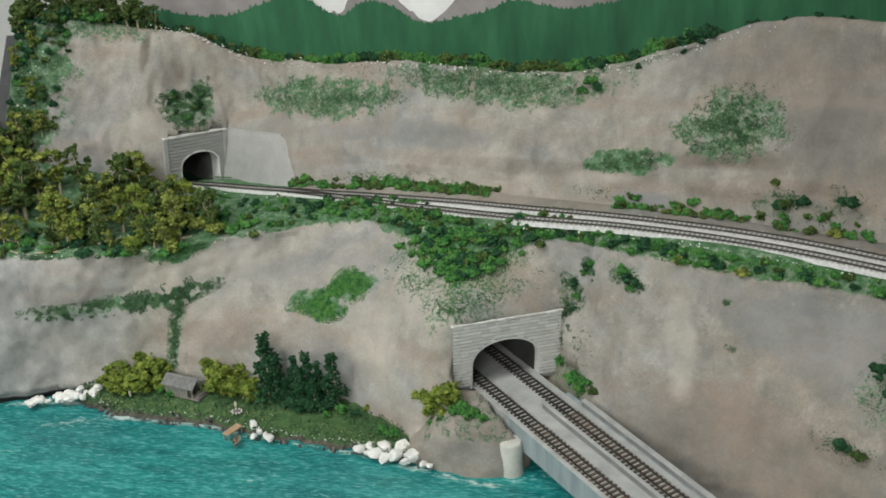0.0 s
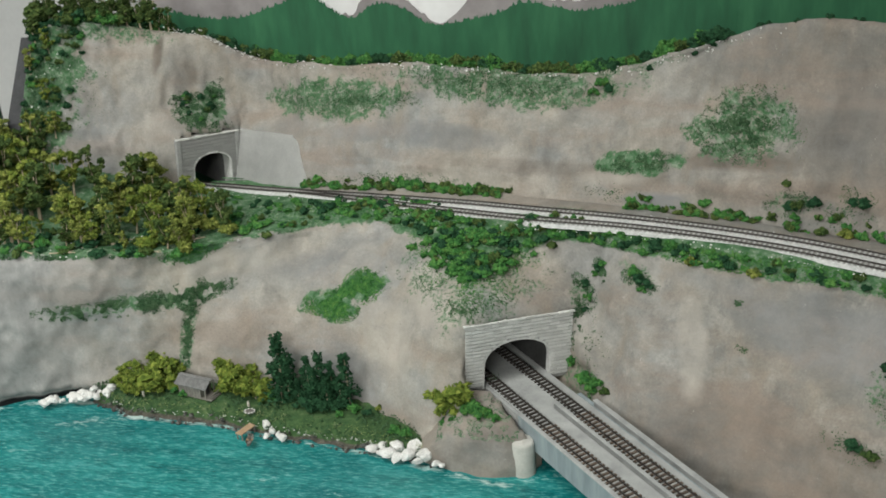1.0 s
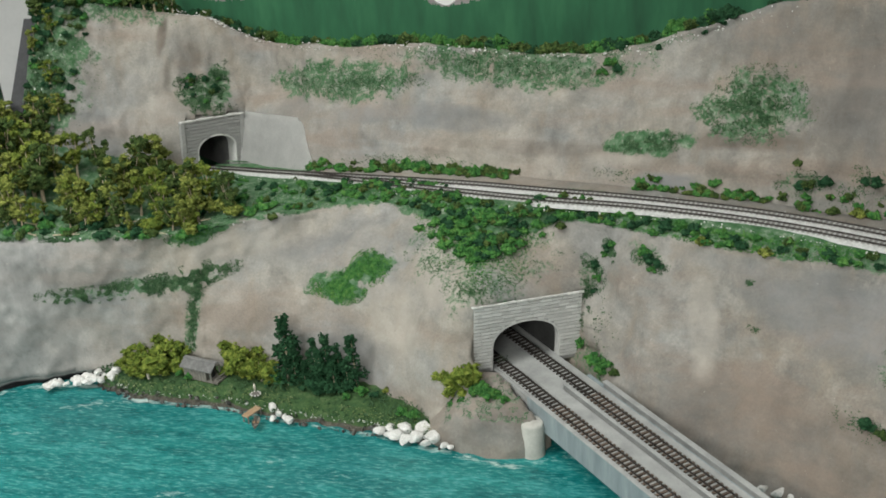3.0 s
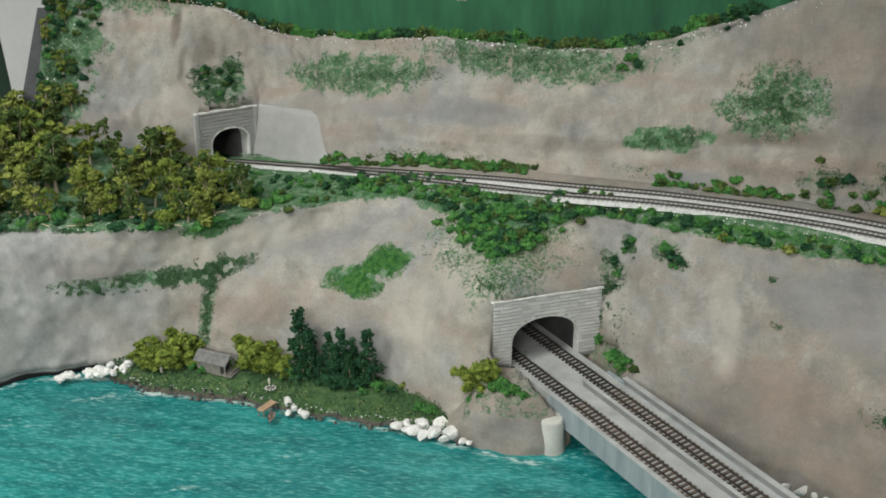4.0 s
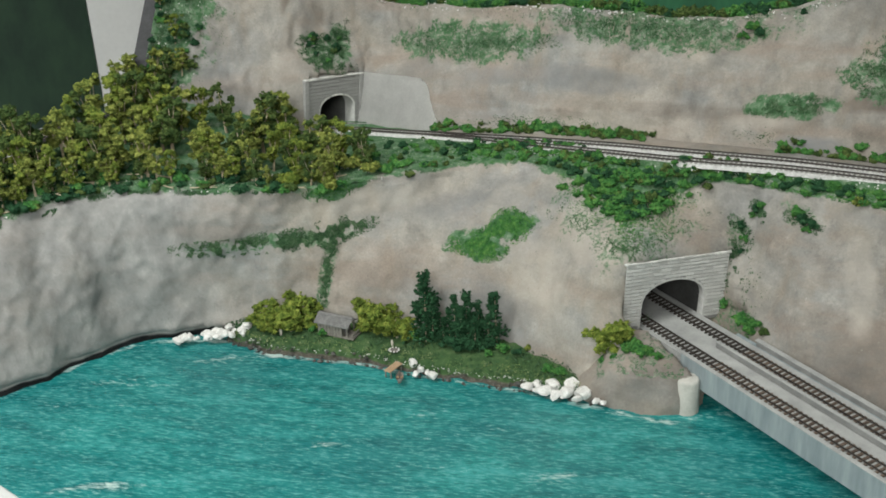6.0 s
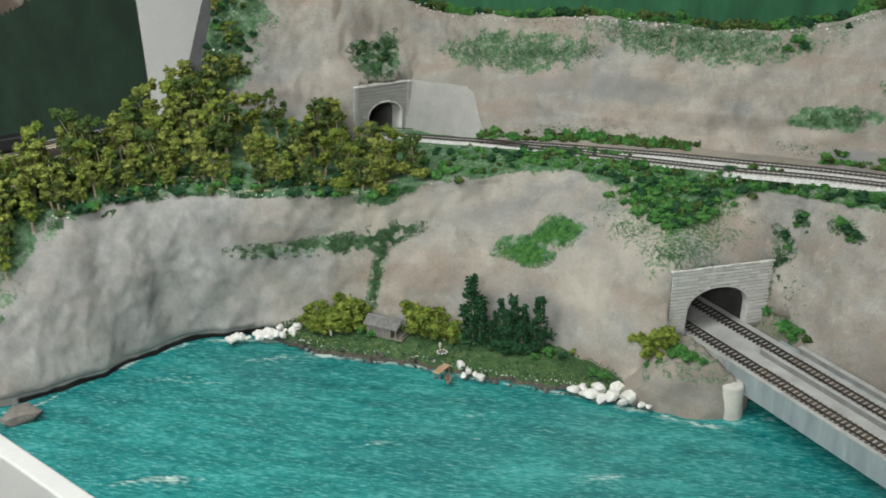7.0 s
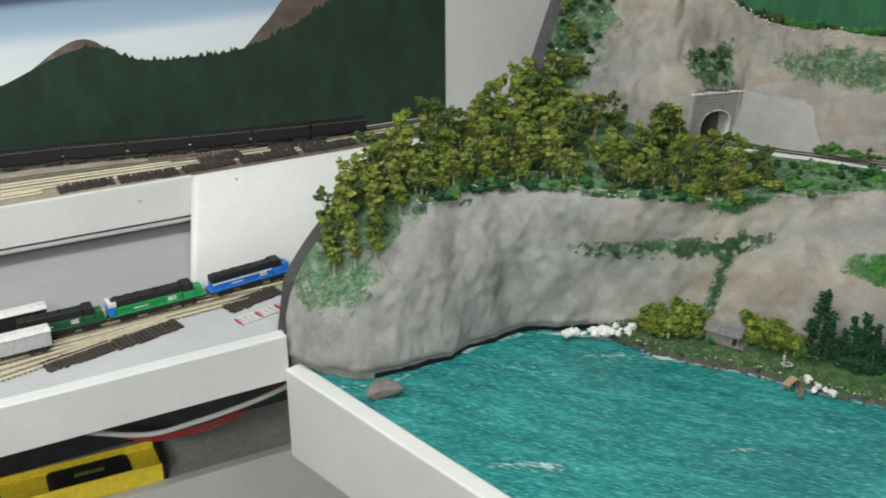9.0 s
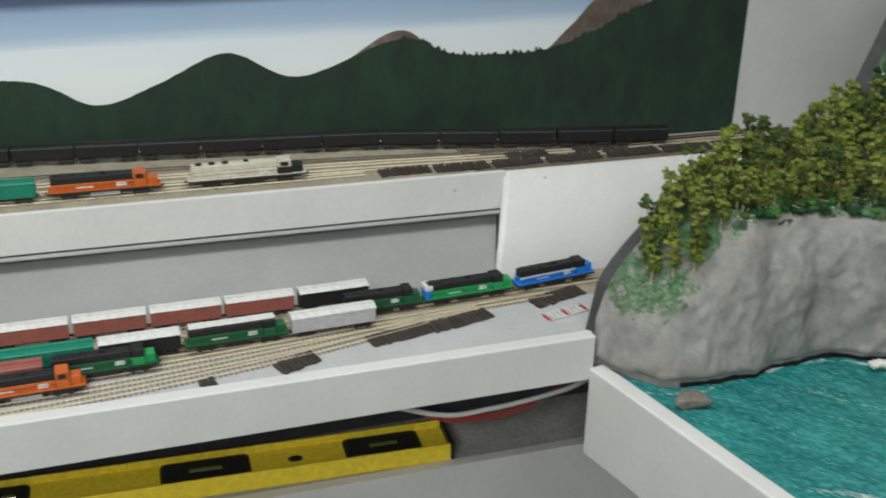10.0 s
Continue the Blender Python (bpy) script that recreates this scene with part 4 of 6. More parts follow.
# ==== tunnel portals ====
def arch_line(cx, half, spring, rise, n=28):
    pts = [(cx - half, 0.0), (cx - half, spring * .5)]
    for k in range(n + 1):
        a = math.pi * (1 - k / n)
        pts.append((cx + half * math.cos(a), spring + rise * abs(math.sin(a)) ** .85))
    return pts + [(cx + half, spring * .5), (cx + half, 0.0)]


def arch_height(x, cx, half, spring, rise):
    d = abs(x - cx) / half
    return 0.0 if d >= 1 else spring + rise * math.sqrt(1 - d * d) ** .85


def portal(label, m, w, h, cx, half, spring, rise, course, length, deep, back_dir, back_len, seed, stone=None, lining=None):
    rng = random.Random(seed)
    thing = tagged(new("tunnel_portal"), label, "tunnel portal")
    thing.matrix_world = m
    bm = bmesh.new()
    xs = sorted({0.0, w, cx - half, cx + half} | {w * k / 70 for k in range(71)})
    y0, y1 = .0012, deep
    for a, b in zip(xs, xs[1:]):
        za, zb = arch_height(a + 1e-6, cx, half, spring, rise), arch_height(b - 1e-6, cx, half, spring, rise)
        for y in (y0, y1):
            bm.faces.new([bm.verts.new(c) for c in ((a, y, za), (b, y, zb), (b, y, h), (a, y, h))])
        bm.faces.new([bm.verts.new(c) for c in ((a, y0, h), (b, y0, h), (b, y1, h), (a, y1, h))])
    for x in (0.0, w):
        bm.faces.new([bm.verts.new(c) for c in ((x, y0, 0), (x, y1, 0), (x, y1, h), (x, y0, h))])
    part("backing", bm, M_JOINT, thing)
    # arch ring and lining
    line = arch_line(cx, half, spring, rise)
    bm = bmesh.new()
    ring = []
    for k, (x, z) in enumerate(line):
        dx, dz = x - cx, z - spring * .6
        d = math.hypot(dx, dz) or 1
        ox, oz = (x + dx / d * .0020, z + dz / d * .0020) if z > 0 else (x + math.copysign(.0020, dx), z)
        ring.append([bm.verts.new((px, y, pz)) for px, y, pz in ((x, deep, z), (x, .0002, z), (ox, .0002, oz), (ox, .002, oz))])
    for a, b in zip(ring, ring[1:]):
        for k in range(3):
            bm.faces.new((a[k], b[k], b[k + 1], a[k + 1]))
    part("arch_ring", bm, M_STONE, thing)
    bm = bmesh.new()
    tube = []
    bd = Vector(back_dir)
    for f in (0.0, 1.0):
        tube.append([bm.verts.new(Vector((x * 1.0, deep - .001, z)) + bd * back_len * f) for x, z in line])
    for k in range(len(line) - 1):
        bm.faces.new((tube[0][k], tube[0][k + 1], tube[1][k + 1], tube[1][k]))
    bm.faces.new(tube[1])
    part("lining", bm, lining or M_TUNNEL, thing, "dark tunnel lining" if lining is None else "grey tunnel lining")
    x = -.002
    while x < w:
        e = min(x + rng.uniform(.010, .020), w + .002)
        part("coping", boxes((x, e - .0003, -.0012 + rng.uniform(-.0006, .0006), deep, h, h + rng.uniform(.0014, .0026)), bevel=.0004), M_CAP, thing, "pale coping stone")
        x = e
    if w < .1:
        for x in (-.003, w - .004):
            part("pilaster", boxes((x, x + .006, -.0016, deep, 0, h + .001), bevel=.0006), M_GSTONE, thing, "grey end pilaster")
    # stones
    z = 0.0
    while z < h - course * .4:
        z1 = min(z + course, h)
        zm = (z + z1) / 2
        d = half * 1.0
        gaps = [(0.0, w)]
        reach = [x for x in xs if arch_height(x, cx, half, spring, rise) > z - .0001]
        if reach:
            gaps = [(0.0, min(reach) - .0019), (max(reach) + .0019, w)]
        for a, b in gaps:
            x = a - rng.random() * length * .5
            while x < b:
                e = x + length * rng.uniform(.75, 1.3)
                l, r = max(x, a), min(e, b)
                if b - r < length * .3:
                    r = b
                    e = b + 1
                if r - l > .002:
                    o = new("stone", stone or STONE)
                    o.parent = thing
                    p = rng.uniform(.0005, .0014)
                    o.matrix_basis = Matrix.LocRotScale(((l + r) / 2, .0012 - p / 2, zm), None, (r - l - .0004, p + .001, z1 - z - .0009))
                x = e
        z = z1
    return thing


GSTONE = finish("stone", boxes((-.5, .5, -.5, .5, -.5, .5), bevel=.06), M_GSTONE)
STONE = finish("stone", boxes((-.5, .5, -.5, .5, -.5, .5), bevel=.06), M_STONE)
b_in = LOW_INV.to_3x3() @ (BRIDGE.to_3x3() @ Vector((-1, 0, 0)))
portal("grey cast stone double track tunnel portal above the bridge", LOW_PORTAL, .122, .0765, .0595, .0375, .026, .027, .0040, .011, .011, b_in, .17, 3)
h_in = HIGH_INV.to_3x3() @ Vector((-.80, .60, 0))
portal("smaller grey cast stone tunnel portal on the track ledge", HIGH_PORTAL, .085, .077, .0465, .0262, .034, .0195, .0044, .012, .022, h_in, .26, 5, GSTONE, M_LINING)
wing = tagged(new("wing_wall"), "smooth pale grey retaining panel beside the upper portal", "retaining wall")
wing.matrix_world = WING
bm = bmesh.new()
grid_ = {}
for i in range(29):
    for j in range(15):
        u, z = i / 28, .083 * j / 14
        x = .136 * u - .72 * (z - .03) * u * u + .0018 * noise.noise(Vector((u * 8, z * 90, 2))) * (i > 24)
        y = wing_lean(x, z) + .0008 * noise.noise(Vector((x * 40, z * 40, 5))) + .0045 * max(0.0, (i - 25) / 3) ** 2 + .003 * max(0.0, (j - 12) / 2) ** 2
        grid_[i, j] = bm.verts.new((x, y, z))
for i in range(28):
    for j in range(14):
        bm.faces.new((grid_[i, j], grid_[i + 1, j], grid_[i + 1, j + 1], grid_[i, j + 1]))
bmesh.ops.solidify(bm, geom=bm.faces[:], thickness=-.006)
part("panel", bm, M_APRON, wing, smooth=True)


# ==== tracks ====
YTIE = finish("tie", boxes((-.0085, .0085, -.0012, .0012, -.0007, .0007)), M_YTIE)
GTIE = finish("tie", boxes((-.0058, .0058, -.0013, .0013, -.0007, .0007)), M_GTIE)
WTIE = finish("tie", boxes((-.0085, .0085, -.0012, .0012, -.0007, .0007)), M_TIE)
BTIE = finish("tie", boxes((-.0072, .0072, -.0011, .0011, -.0007, .0007)), M_DTIE)
DARK_TIE = finish("tie", boxes((-.0085, .0085, -.0012, .0012, -.0007, .0007)), M_DTIE)


def sample(points, step):
    fine = [spline(points, k / 600) for k in range(601)]
    out, left = [fine[0]], step
    for a, b in zip(fine, fine[1:]):
        d = (b - a).length
        while d >= left:
            a = a.lerp(b, left / d)
            d -= left
            left = step
            out.append(a.copy())
        left -= d
    return out


def rail_mesh(bm, pts, off, z, w=.00075, h=.0016):
    rows = []
    for k, p in enumerate(pts):
        t = (pts[min(k + 1, len(pts) - 1)] - pts[max(k - 1, 0)]).normalized()
        n = Vector((-t.y, t.x, 0)).normalized()
        rows.append([bm.verts.new(p + n * (off + a * w / 2) + Vector((0, 0, z + b * h))) for a, b in ((-1.8, 0), (-1, .25), (-1, 1), (1, 1), (1, .25), (1.8, 0))])
    for a, b in zip(rows, rows[1:]):
        for k in range(5):
            bm.faces.new((a[k], b[k], b[k + 1], a[k + 1]))


def track(label, points, parent_pose=None, rail_mat=None, single=False, spacing=.0052, ties=True, group="", half=.0085):
    thing = tagged(new("track"), label, "railway track", group)
    if parent_pose is not None:
        thing.matrix_world = parent_pose
    pts = [Vector(p) for p in sample(points, .006)]
    for off in (-.0048, .0048):
        bm = bmesh.new()
        rail_mesh(bm, pts, off, .0014)
        part("rail", bm, rail_mat or M_RAIL, thing)
    if ties:
        tp = [Vector(p) for p in sample(points, spacing)]
        bm = bmesh.new()
        rng = random.Random(len(tp))
        for k, p in enumerate(tp):
            t = tp[min(k + 1, len(tp) - 1)] - tp[max(k - 1, 0)]
            m = Matrix.Translation(p + Vector((0, 0, .0007))) @ Matrix.Rotation(math.atan2(t.y, t.x) - math.pi / 2 + rng.uniform(-.02, .02), 4, "Z")
            if single:
                o = new("tie", (BTIE if p.x < .03 else WTIE) if half is None else GTIE if half < .008 else YTIE)
                o.parent = thing
                o.matrix_basis = m
            else:
                box(bm, -half, half, -.0012, .0012, -.0007, .0007, m=m)
        if single:
            bm.free()
        else:
            tagged(part("ties", bm, M_TIE, thing), "row of dark brown ties", kind="stuff")
    return thing


track("dark railed ledge track running into the upper tunnel", TRACK, group="main line tracks", rail_mat=M_DRAIL, half=.0066, single=True)
track("dark railed siding on pale ballast", SIDING, group="main line tracks", rail_mat=M_DRAIL, half=.0066, single=True)
bm = bmesh.new()
for line in (TRACK, SIDING):
    pts, rows_ = sample(line, .004), []
    for k, p in enumerate(pts):
        t = pts[min(k + 1, len(pts) - 1)] - pts[max(k - 1, 0)]
        n = Vector((-t.y, t.x, 0)).normalized()
        row = []
        for off, z in ((-.0165, -.005), (-.0140, -.0018), (-.0115, .0), (-.006, .0006), (0, .0006), (.006, .0006), (.0115, .0), (.0140, -.0018), (.0165, -.005)):
            q = p + n * off * (.72 if p.x < -.12 and off > 0 else .52 if p.x < -.12 else .42 if off < 0 and line is SIDING else .72 + .28 * min(1, (p.x + .12) / .2))
            row.append(bm.verts.new((q.x, q.y, p.z + z + .0006 * noise.noise(q * 300))))
        rows_.append(row)
    for a, b in zip(rows_, rows_[1:]):
        for k in range(8):
            bm.faces.new((a[k], b[k], b[k + 1], a[k + 1]))
tagged(part("ballast_bed", bm, M_BALLAST, smooth=True), "pale grey ballast bed along the ledge", "ballast", kind="structure")
rng = random.Random(8)
grains, gs = [], []
for line, lo in ((TRACK, 110), (SIDING, 20)):
    pts = sample(line, .003)
    for _ in range(420):
        k = rng.randrange(lo, len(pts) - 1)
        t = pts[k + 1] - pts[k]
        n = Vector((-t.y, t.x, 0)).normalized()
        off = rng.choice((-1, 1)) * rng.uniform(.0125, .018)
        grains.append(pts[k] + n * off + Vector((0, 0, -.003 if abs(off) > .0145 else -.001)))
        gs.append(rng.uniform(.0004, .0010))
tagged(new("ballast_grains", crumbs("ballast_grains", grains, gs, M_WROCK, 8)), "loose white ballast grains beside the tracks", "ballast", kind="stuff")

# ==== bridge ====
bridge = tagged(new("bridge"), "grey concrete girder bridge carrying two tracks over the lake", "bridge")
bridge.matrix_world = BRIDGE


def girder_material():
    m, nt, b = material("stained_girder", .8)
    tc, mp = nt.nodes.new("ShaderNodeTexCoord"), nt.nodes.new("ShaderNodeMapping")
    mp.inputs["Scale"].default_value = (1, 1, .12)
    nt.links.new(tc.outputs["Object"], mp.inputs["Vector"])
    n, f = noise_node(nt, 90, 5, .65), noise_node(nt, 500, 3)
    nt.links.new(mp.outputs["Vector"], n.inputs["Vector"])
    c = ramp_node(nt, n.outputs["Fac"], ((.28, (.17, .205, .22)), (.5, (.24, .28, .295)), (.72, (.33, .37, .38))))
    nt.links.new(c.outputs["Color"], b.inputs["Base Color"])
    bump(nt, b, f.outputs["Fac"], .4, .0003)
    return m


M_GIRDER = girder_material()
part("deck", boxes((-.17, .75, -.033, .0352, -.012, 0)), M_CONC, bridge)
part("girder", boxes((-.004, .75, -.0375, -.0332, -.0265, .0010), bevel=.0006), M_GIRDER, bridge, "blue grey stained side girder")
part("girder_cap", boxes((-.004, .75, -.0379, -.0328, .0012, .0022), bevel=.0004), M_CONC, bridge)
part("girder", boxes((-.004, .75, .0356, .0404, -.0265, .0002), bevel=.0006), M_GIRDER, bridge)
# dark sides below pale caps: side shade and top light are coloured in
part("middle_beam", boxes((.006, .75, .0000, .0034, .0003, .0062), bevel=.0004), M_BEAM, bridge, "raised grey beam between the tracks")
part("beam_cap", boxes((.006, .75, -.0003, .0040, .0064, .0072), bevel=.0003), M_CONC, bridge)
part("parapet", boxes((.026, .75, .0358, .0406, .0004, .0056), bevel=.0005), M_BEAM, bridge, "low grey parapet wall")
part("parapet_cap", boxes((.024, .75, .0354, .0412, .0058, .0068), bevel=.0004), M_CONC, bridge)
part("approach_slab", boxes((-.085, -.0045, -.0372, -.0335, -.02, .0)), M_CONC, bridge)
for k in range(3):
    part("floor_beam", boxes((.03 + .2 * k, .04 + .2 * k, -.033, .0350, -.026, -.0122)), M_CONC, bridge)
for y0 in (-.0240, .0180):
    track("brown tied bridge track with dark rails", [(-.165, y0, .0003), (.1, y0, .0003), (.35, y0, .0003), (.62, y0, .0003)], BRIDGE, M_DRAIL, single=True, spacing=.0062, half=None, group="bridge tracks")
pier = tagged(new("bridge_pier"), "pale round plaster pier under the bridge end", "bridge pier")
pier.matrix_world = pose(.0960, 1.2375, -.03)
bm = bmesh.new()
prof = ((.0, .0128), (.02, .0124), (.045, .0120), (.0620, .0118), (.0645, .0112), (.0656, .0095), (.0660, .0))
rows_ = []
for z, r in prof:
    rows_.append([bm.verts.new((r * math.cos(a * math.pi / 16) * (1 + .05 * noise.noise(Vector((a * .4, z * 60, 1)))), r * math.sin(a * math.pi / 16), z - .003 + (.0016 * noise.noise(Vector((a * .5, 3, 0))) if z > .05 else 0))) for a in range(32)])
for a, b in zip(rows_, rows_[1:]):
    for k in range(32):
        bm.faces.new((a[k], a[(k + 1) % 32], b[(k + 1) % 32], b[k]))
part("shaft", bm, M_PIER, pier, smooth=True)
# rock abutment below the track, seen behind the pier
bm = bmesh.new()
rows_ = []
for i in range(41):
    a = i / 40
    f = spline([(-.02, 1.243, 0), (.02, 1.228, 0), (.06, 1.222, 0), (.092, 1.226, 0), (.112, 1.250, 0)], a)
    r = spline([(-.03, 1.30, 0), (.01, 1.30, 0), (.05, 1.295, 0), (.09, 1.30, 0), (.13, 1.31, 0)], a)
    row = []
    for j in range(19):
        t = j / 18
        up, top = min(1.0, t / .62), max(0.0, (t - .62) / .38)
        p = f.lerp(r, .10 * up + .62 * top)
        p.z = -.015 + (.050 * up + .012 * top) * min(1.0, .12 + a / .30) ** .8
        p += Vector((0, -.6, .3)) * .006 * noise.fractal(p * 38, 1, 2, 3)
        q = BRIDGE_INV @ p
        if q.y > -.041:
            p.z = min(p.z, .029)
        row.append(bm.verts.new(p))
    q = r.copy()
    q.z = row[-1].co.z + (.004 if (BRIDGE_INV @ q).y < -.041 else -.004)
    row.append(bm.verts.new(q))
    rows_.append(row)
for a, b in zip(rows_, rows_[1:]):
    for k in range(19):
        bm.faces.new((a[k], b[k], b[k + 1], a[k + 1]))
spot_rng = random.Random(77)
apts, aszs = [], []
for _ in range(3800):
    i, j = spot_rng.randint(7, 29), spot_rng.randint(11, 18)
    a, b = spot_rng.random(), spot_rng.random()
    v = rows_[i][j].co.lerp(rows_[i + 1][j].co, a).lerp(rows_[i][j + 1].co.lerp(rows_[i + 1][j + 1].co, a), b)
    if noise.noise(v * 110) > -.05:
        apts.append(v.copy())
        aszs.append(spot_rng.uniform(.0004, .0011))
tagged(new("shore_flock", crumbs("shore_flock", apts, aszs, M_MINT, 19, shape=TET)), "pale mint flock on the rock below the portal", "ground cover", kind="stuff")
abutment = part("abutment_rock", bm, M_ROCK, smooth=True)
abutment.data.attributes.new("umber", "FLOAT", "POINT").data.foreach_set("value", [.85 * min(1.0, .6 + .5 * noise.noise(v.co * 40)) for v in abutment.data.vertices])
tagged(abutment, "brown rock bank under the bridge end", "rock", kind="structure")


# ==== trees and bushes ====
def limb(bm, a, b, r0, r1, n=6):
    t = (b - a).normalized()
    u = t.orthogonal().normalized()
    w = t.cross(u)
    ring = [[bm.verts.new(p + (u * math.cos(k * 6.283 / n) + w * math.sin(k * 6.283 / n)) * r) for k in range(n)] for p, r in ((a, r0), (b, r1))]
    for k in range(n):
        bm.faces.new((ring[0][k], ring[0][(k + 1) % n], ring[1][(k + 1) % n], ring[1][k]))
    bm.faces.new(ring[1])


def tree_thing(label, mat, seed, h=.06, spread=.018, low=.17):
    """A wire-trunked model tree with a crown of foam lumps, its foot at the origin."""
    rng = random.Random(seed)
    thing = tagged(new("tree"), label, "tree")
    bm = bmesh.new()
    tips = []
    lean = Vector((rng.uniform(-.12, .12), rng.uniform(-.12, .12), 1)).normalized()
    fork = lean * h * rng.uniform(.28, .38)
    limb(bm, Vector((0, 0, -.004)), fork, .0023, .0015)
    for k in range(rng.randint(6, 9)):
        a = k * 6.283 / 6 + rng.uniform(-.4, .4)
        tip = Vector((math.cos(a) * spread * rng.uniform(.35, 1.0), math.sin(a) * spread * rng.uniform(.35, 1.0), h * rng.uniform(.30, 1.0)))
        mid = fork.lerp(tip, .5) + Vector((0, 0, -.003))
        limb(bm, fork, mid, .0009, .0006, 5)
        limb(bm, mid, tip, .0006, .0003, 4)
        tips += [mid, tip, tip]
    limb(bm, fork, lean * h * .9, .0009, .0003, 5)
    tips += [lean * h * .65, lean * h * .9]
    part("trunk", bm, M_BARK, thing, "pale forked trunk")
    pts, szs = [], []
    for tip in tips:
        for _ in range(2):
            c = tip + Vector((rng.gauss(0, 1), rng.gauss(0, 1), rng.gauss(0, .8))) * spread * .20
            r = spread * rng.uniform(.17, .33)
            if c.z > h * low:
                pts.append(c)
                szs.append(r * .78)
            for _ in range(23):
                q = c + Vector((rng.gauss(0, 1), rng.gauss(0, 1), rng.gauss(0, .8))).normalized() * r * rng.random() ** .3
                if q.z < h * low:
                    continue
                pts.append(q)
                szs.append(rng.uniform(.0008, .0021))
    ob = new("crown", crumbs("crown", pts, szs, mat, seed))
    ob.parent = thing
    return thing


def spire_thing(label, mat, seed, h=.075, r=.010):
    rng = random.Random(seed)
    thing = tagged(new("tree"), label, "tree")
    bm = bmesh.new()
    top = Vector((rng.uniform(-.003, .003), rng.uniform(-.003, .003), h))
    limb(bm, Vector((0, 0, -.004)), top * .95, .0016, .0004)
    part("trunk", bm, M_BARK, thing)
    pts, szs = [], []
    for k in range(11):
        f = k / 10
        c = top * (.05 + .95 * f) + Vector((rng.uniform(-1, 1), rng.uniform(-1, 1), 0)) * r * .75 * (1.1 - f)
        rad = r * (1.0 - .55 * f) * rng.uniform(.65, 1.25)
        for _ in range(52):
            d = Vector((rng.gauss(0, 1), rng.gauss(0, 1), rng.gauss(0, .7))).normalized() * rad * rng.random() ** .4
            pts.append(c + d)
            szs.append(rng.uniform(.0009, .0021))
    ob = new("crown", crumbs("crown", pts, szs, mat, seed))
    ob.parent = thing
    return thing


def bush_mesh(mat, seed, r=.008, count=100, size=.0019):
    rng = random.Random(seed)
    pts, szs = [], []
    lobes = [Vector((rng.uniform(-.6, .6), rng.uniform(-.6, .6), rng.uniform(.1, .75))) * r for _ in range(9)]
    for c in lobes:
        pts.append(Vector((c.x, c.y, max(c.z, r * .1))))
        szs.append(r * .30)
    for _ in range(count):
        c = rng.choice(lobes)
        d = Vector((rng.gauss(0, 1), rng.gauss(0, 1), rng.gauss(0, .8))).normalized() * r * .36 * rng.random() ** .4
        q = c + d
        q.z = max(q.z, 0)
        pts.append(q)
        szs.append(size * rng.uniform(.6, 1.35))
    return crumbs("bush", pts, szs, mat, seed)


def stand(ob, p, rz, k, rx=0.0):
    ob.matrix_world = Matrix.LocRotScale(p, Euler((rx, 0, rz)), (k, k, k))
    return ob


rng = random.Random(21)
olive = [tree_thing(("olive green foam tree with a pale forked trunk on the ledge", "darker olive green foam tree on the ledge")[k % 3 == 2], (M_OLIVE, M_YELLOW, M_MOSS)[k % 3], 30 + k, h=.060 + .005 * (k % 3), spread=.0135 + .0022 * (k % 4)) for k in range(6)]
yellow = [tree_thing("yellow green foam tree on the lake bank", M_YELLOW, 50 + k, h=.032, spread=.021, low=.02) for k in range(3)]
spots = []
for i in range(20):
    spots.append((.09 + .0135 * i + rng.uniform(-.006, .006), 2.20 + rng.uniform(-.05, .1), rng.uniform(.55, 1.0)))
for i in range(14):
    spots.append((.06 + .019 * i + rng.uniform(-.008, .008), 2.42 + rng.uniform(-.1, .14), rng.uniform(.65, 1.15)))
for i in range(11):
    spots.append((.03 + .022 * i + rng.uniform(-.008, .008), 2.68 + rng.uniform(-.08, .1), rng.uniform(.85, 1.15)))
for i in range(4):
    spots.append((.02 + .033 * i + rng.uniform(-.008, .008), 2.92 + rng.uniform(-.06, .08), rng.uniform(.75, 1.0)))
for i in range(20):
    spots.append((.09 + .016 * i + rng.uniform(-.006, .006), 2.07 + rng.uniform(-.03, .05), rng.uniform(.4, .68)))
for i in range(16):
    spots.append((.004 + .018 * i + rng.uniform(-.006, .006), 4.03 + rng.uniform(-.04, .12), rng.uniform(.45, .8)))
spots += [(.05, 1.42, .72), (.082, 1.45, .7), (.055, 1.7, .75), (.09, 1.76, .75), (.03, 1.62, .72), (.07, 1.95, .8), (.035, 2.0, .85), (.065, 2.2, .9), (.10, 2.05, .8), (.02, 1.85, .75), (.045, 1.9, .8), (.07, 1.58, .7),
          (.385, 2.14, .72), (.425, 2.14, .62), (.405, 2.02, .6), (.40, 2.2, .7), (.34, 2.62, .95), (.315, 2.7, 1.0), (.36, 2.3, .8), (.372, 2.2, .7), (.025, 2.35, .85), (.02, 2.15, .8), (.11, 3.06, .8), (.07, 3.12, .75), (.10, 3.42, .5), (.02, 1.45, .8), (.022, 1.75, .9), (.03, 1.35, .8), (.02, 2.05, 1.0), (.035, 1.5, .9), (.03, 2.2, 1.1), (.012, 2.4, 1.05), (.045, 2.1, 1.0), (.03, 1.9, .9), (.06, 2.35, 1.05), (.018, 1.6, .9), (.02, 3.95, .6), (.06, 4.05, .65), (.12, 4.05, .55), (.17, 4.08, .5), (.21, 4.1, .5), (.03, 3.7, .5), (.08, 3.8, .45), (.26, 4.1, .45), (.13, 3.2, .5)]
spots += [(.05, 1.18, .72), (.038, 1.26, .8), (.068, 1.28, .7), (.088, 1.34, .7)]
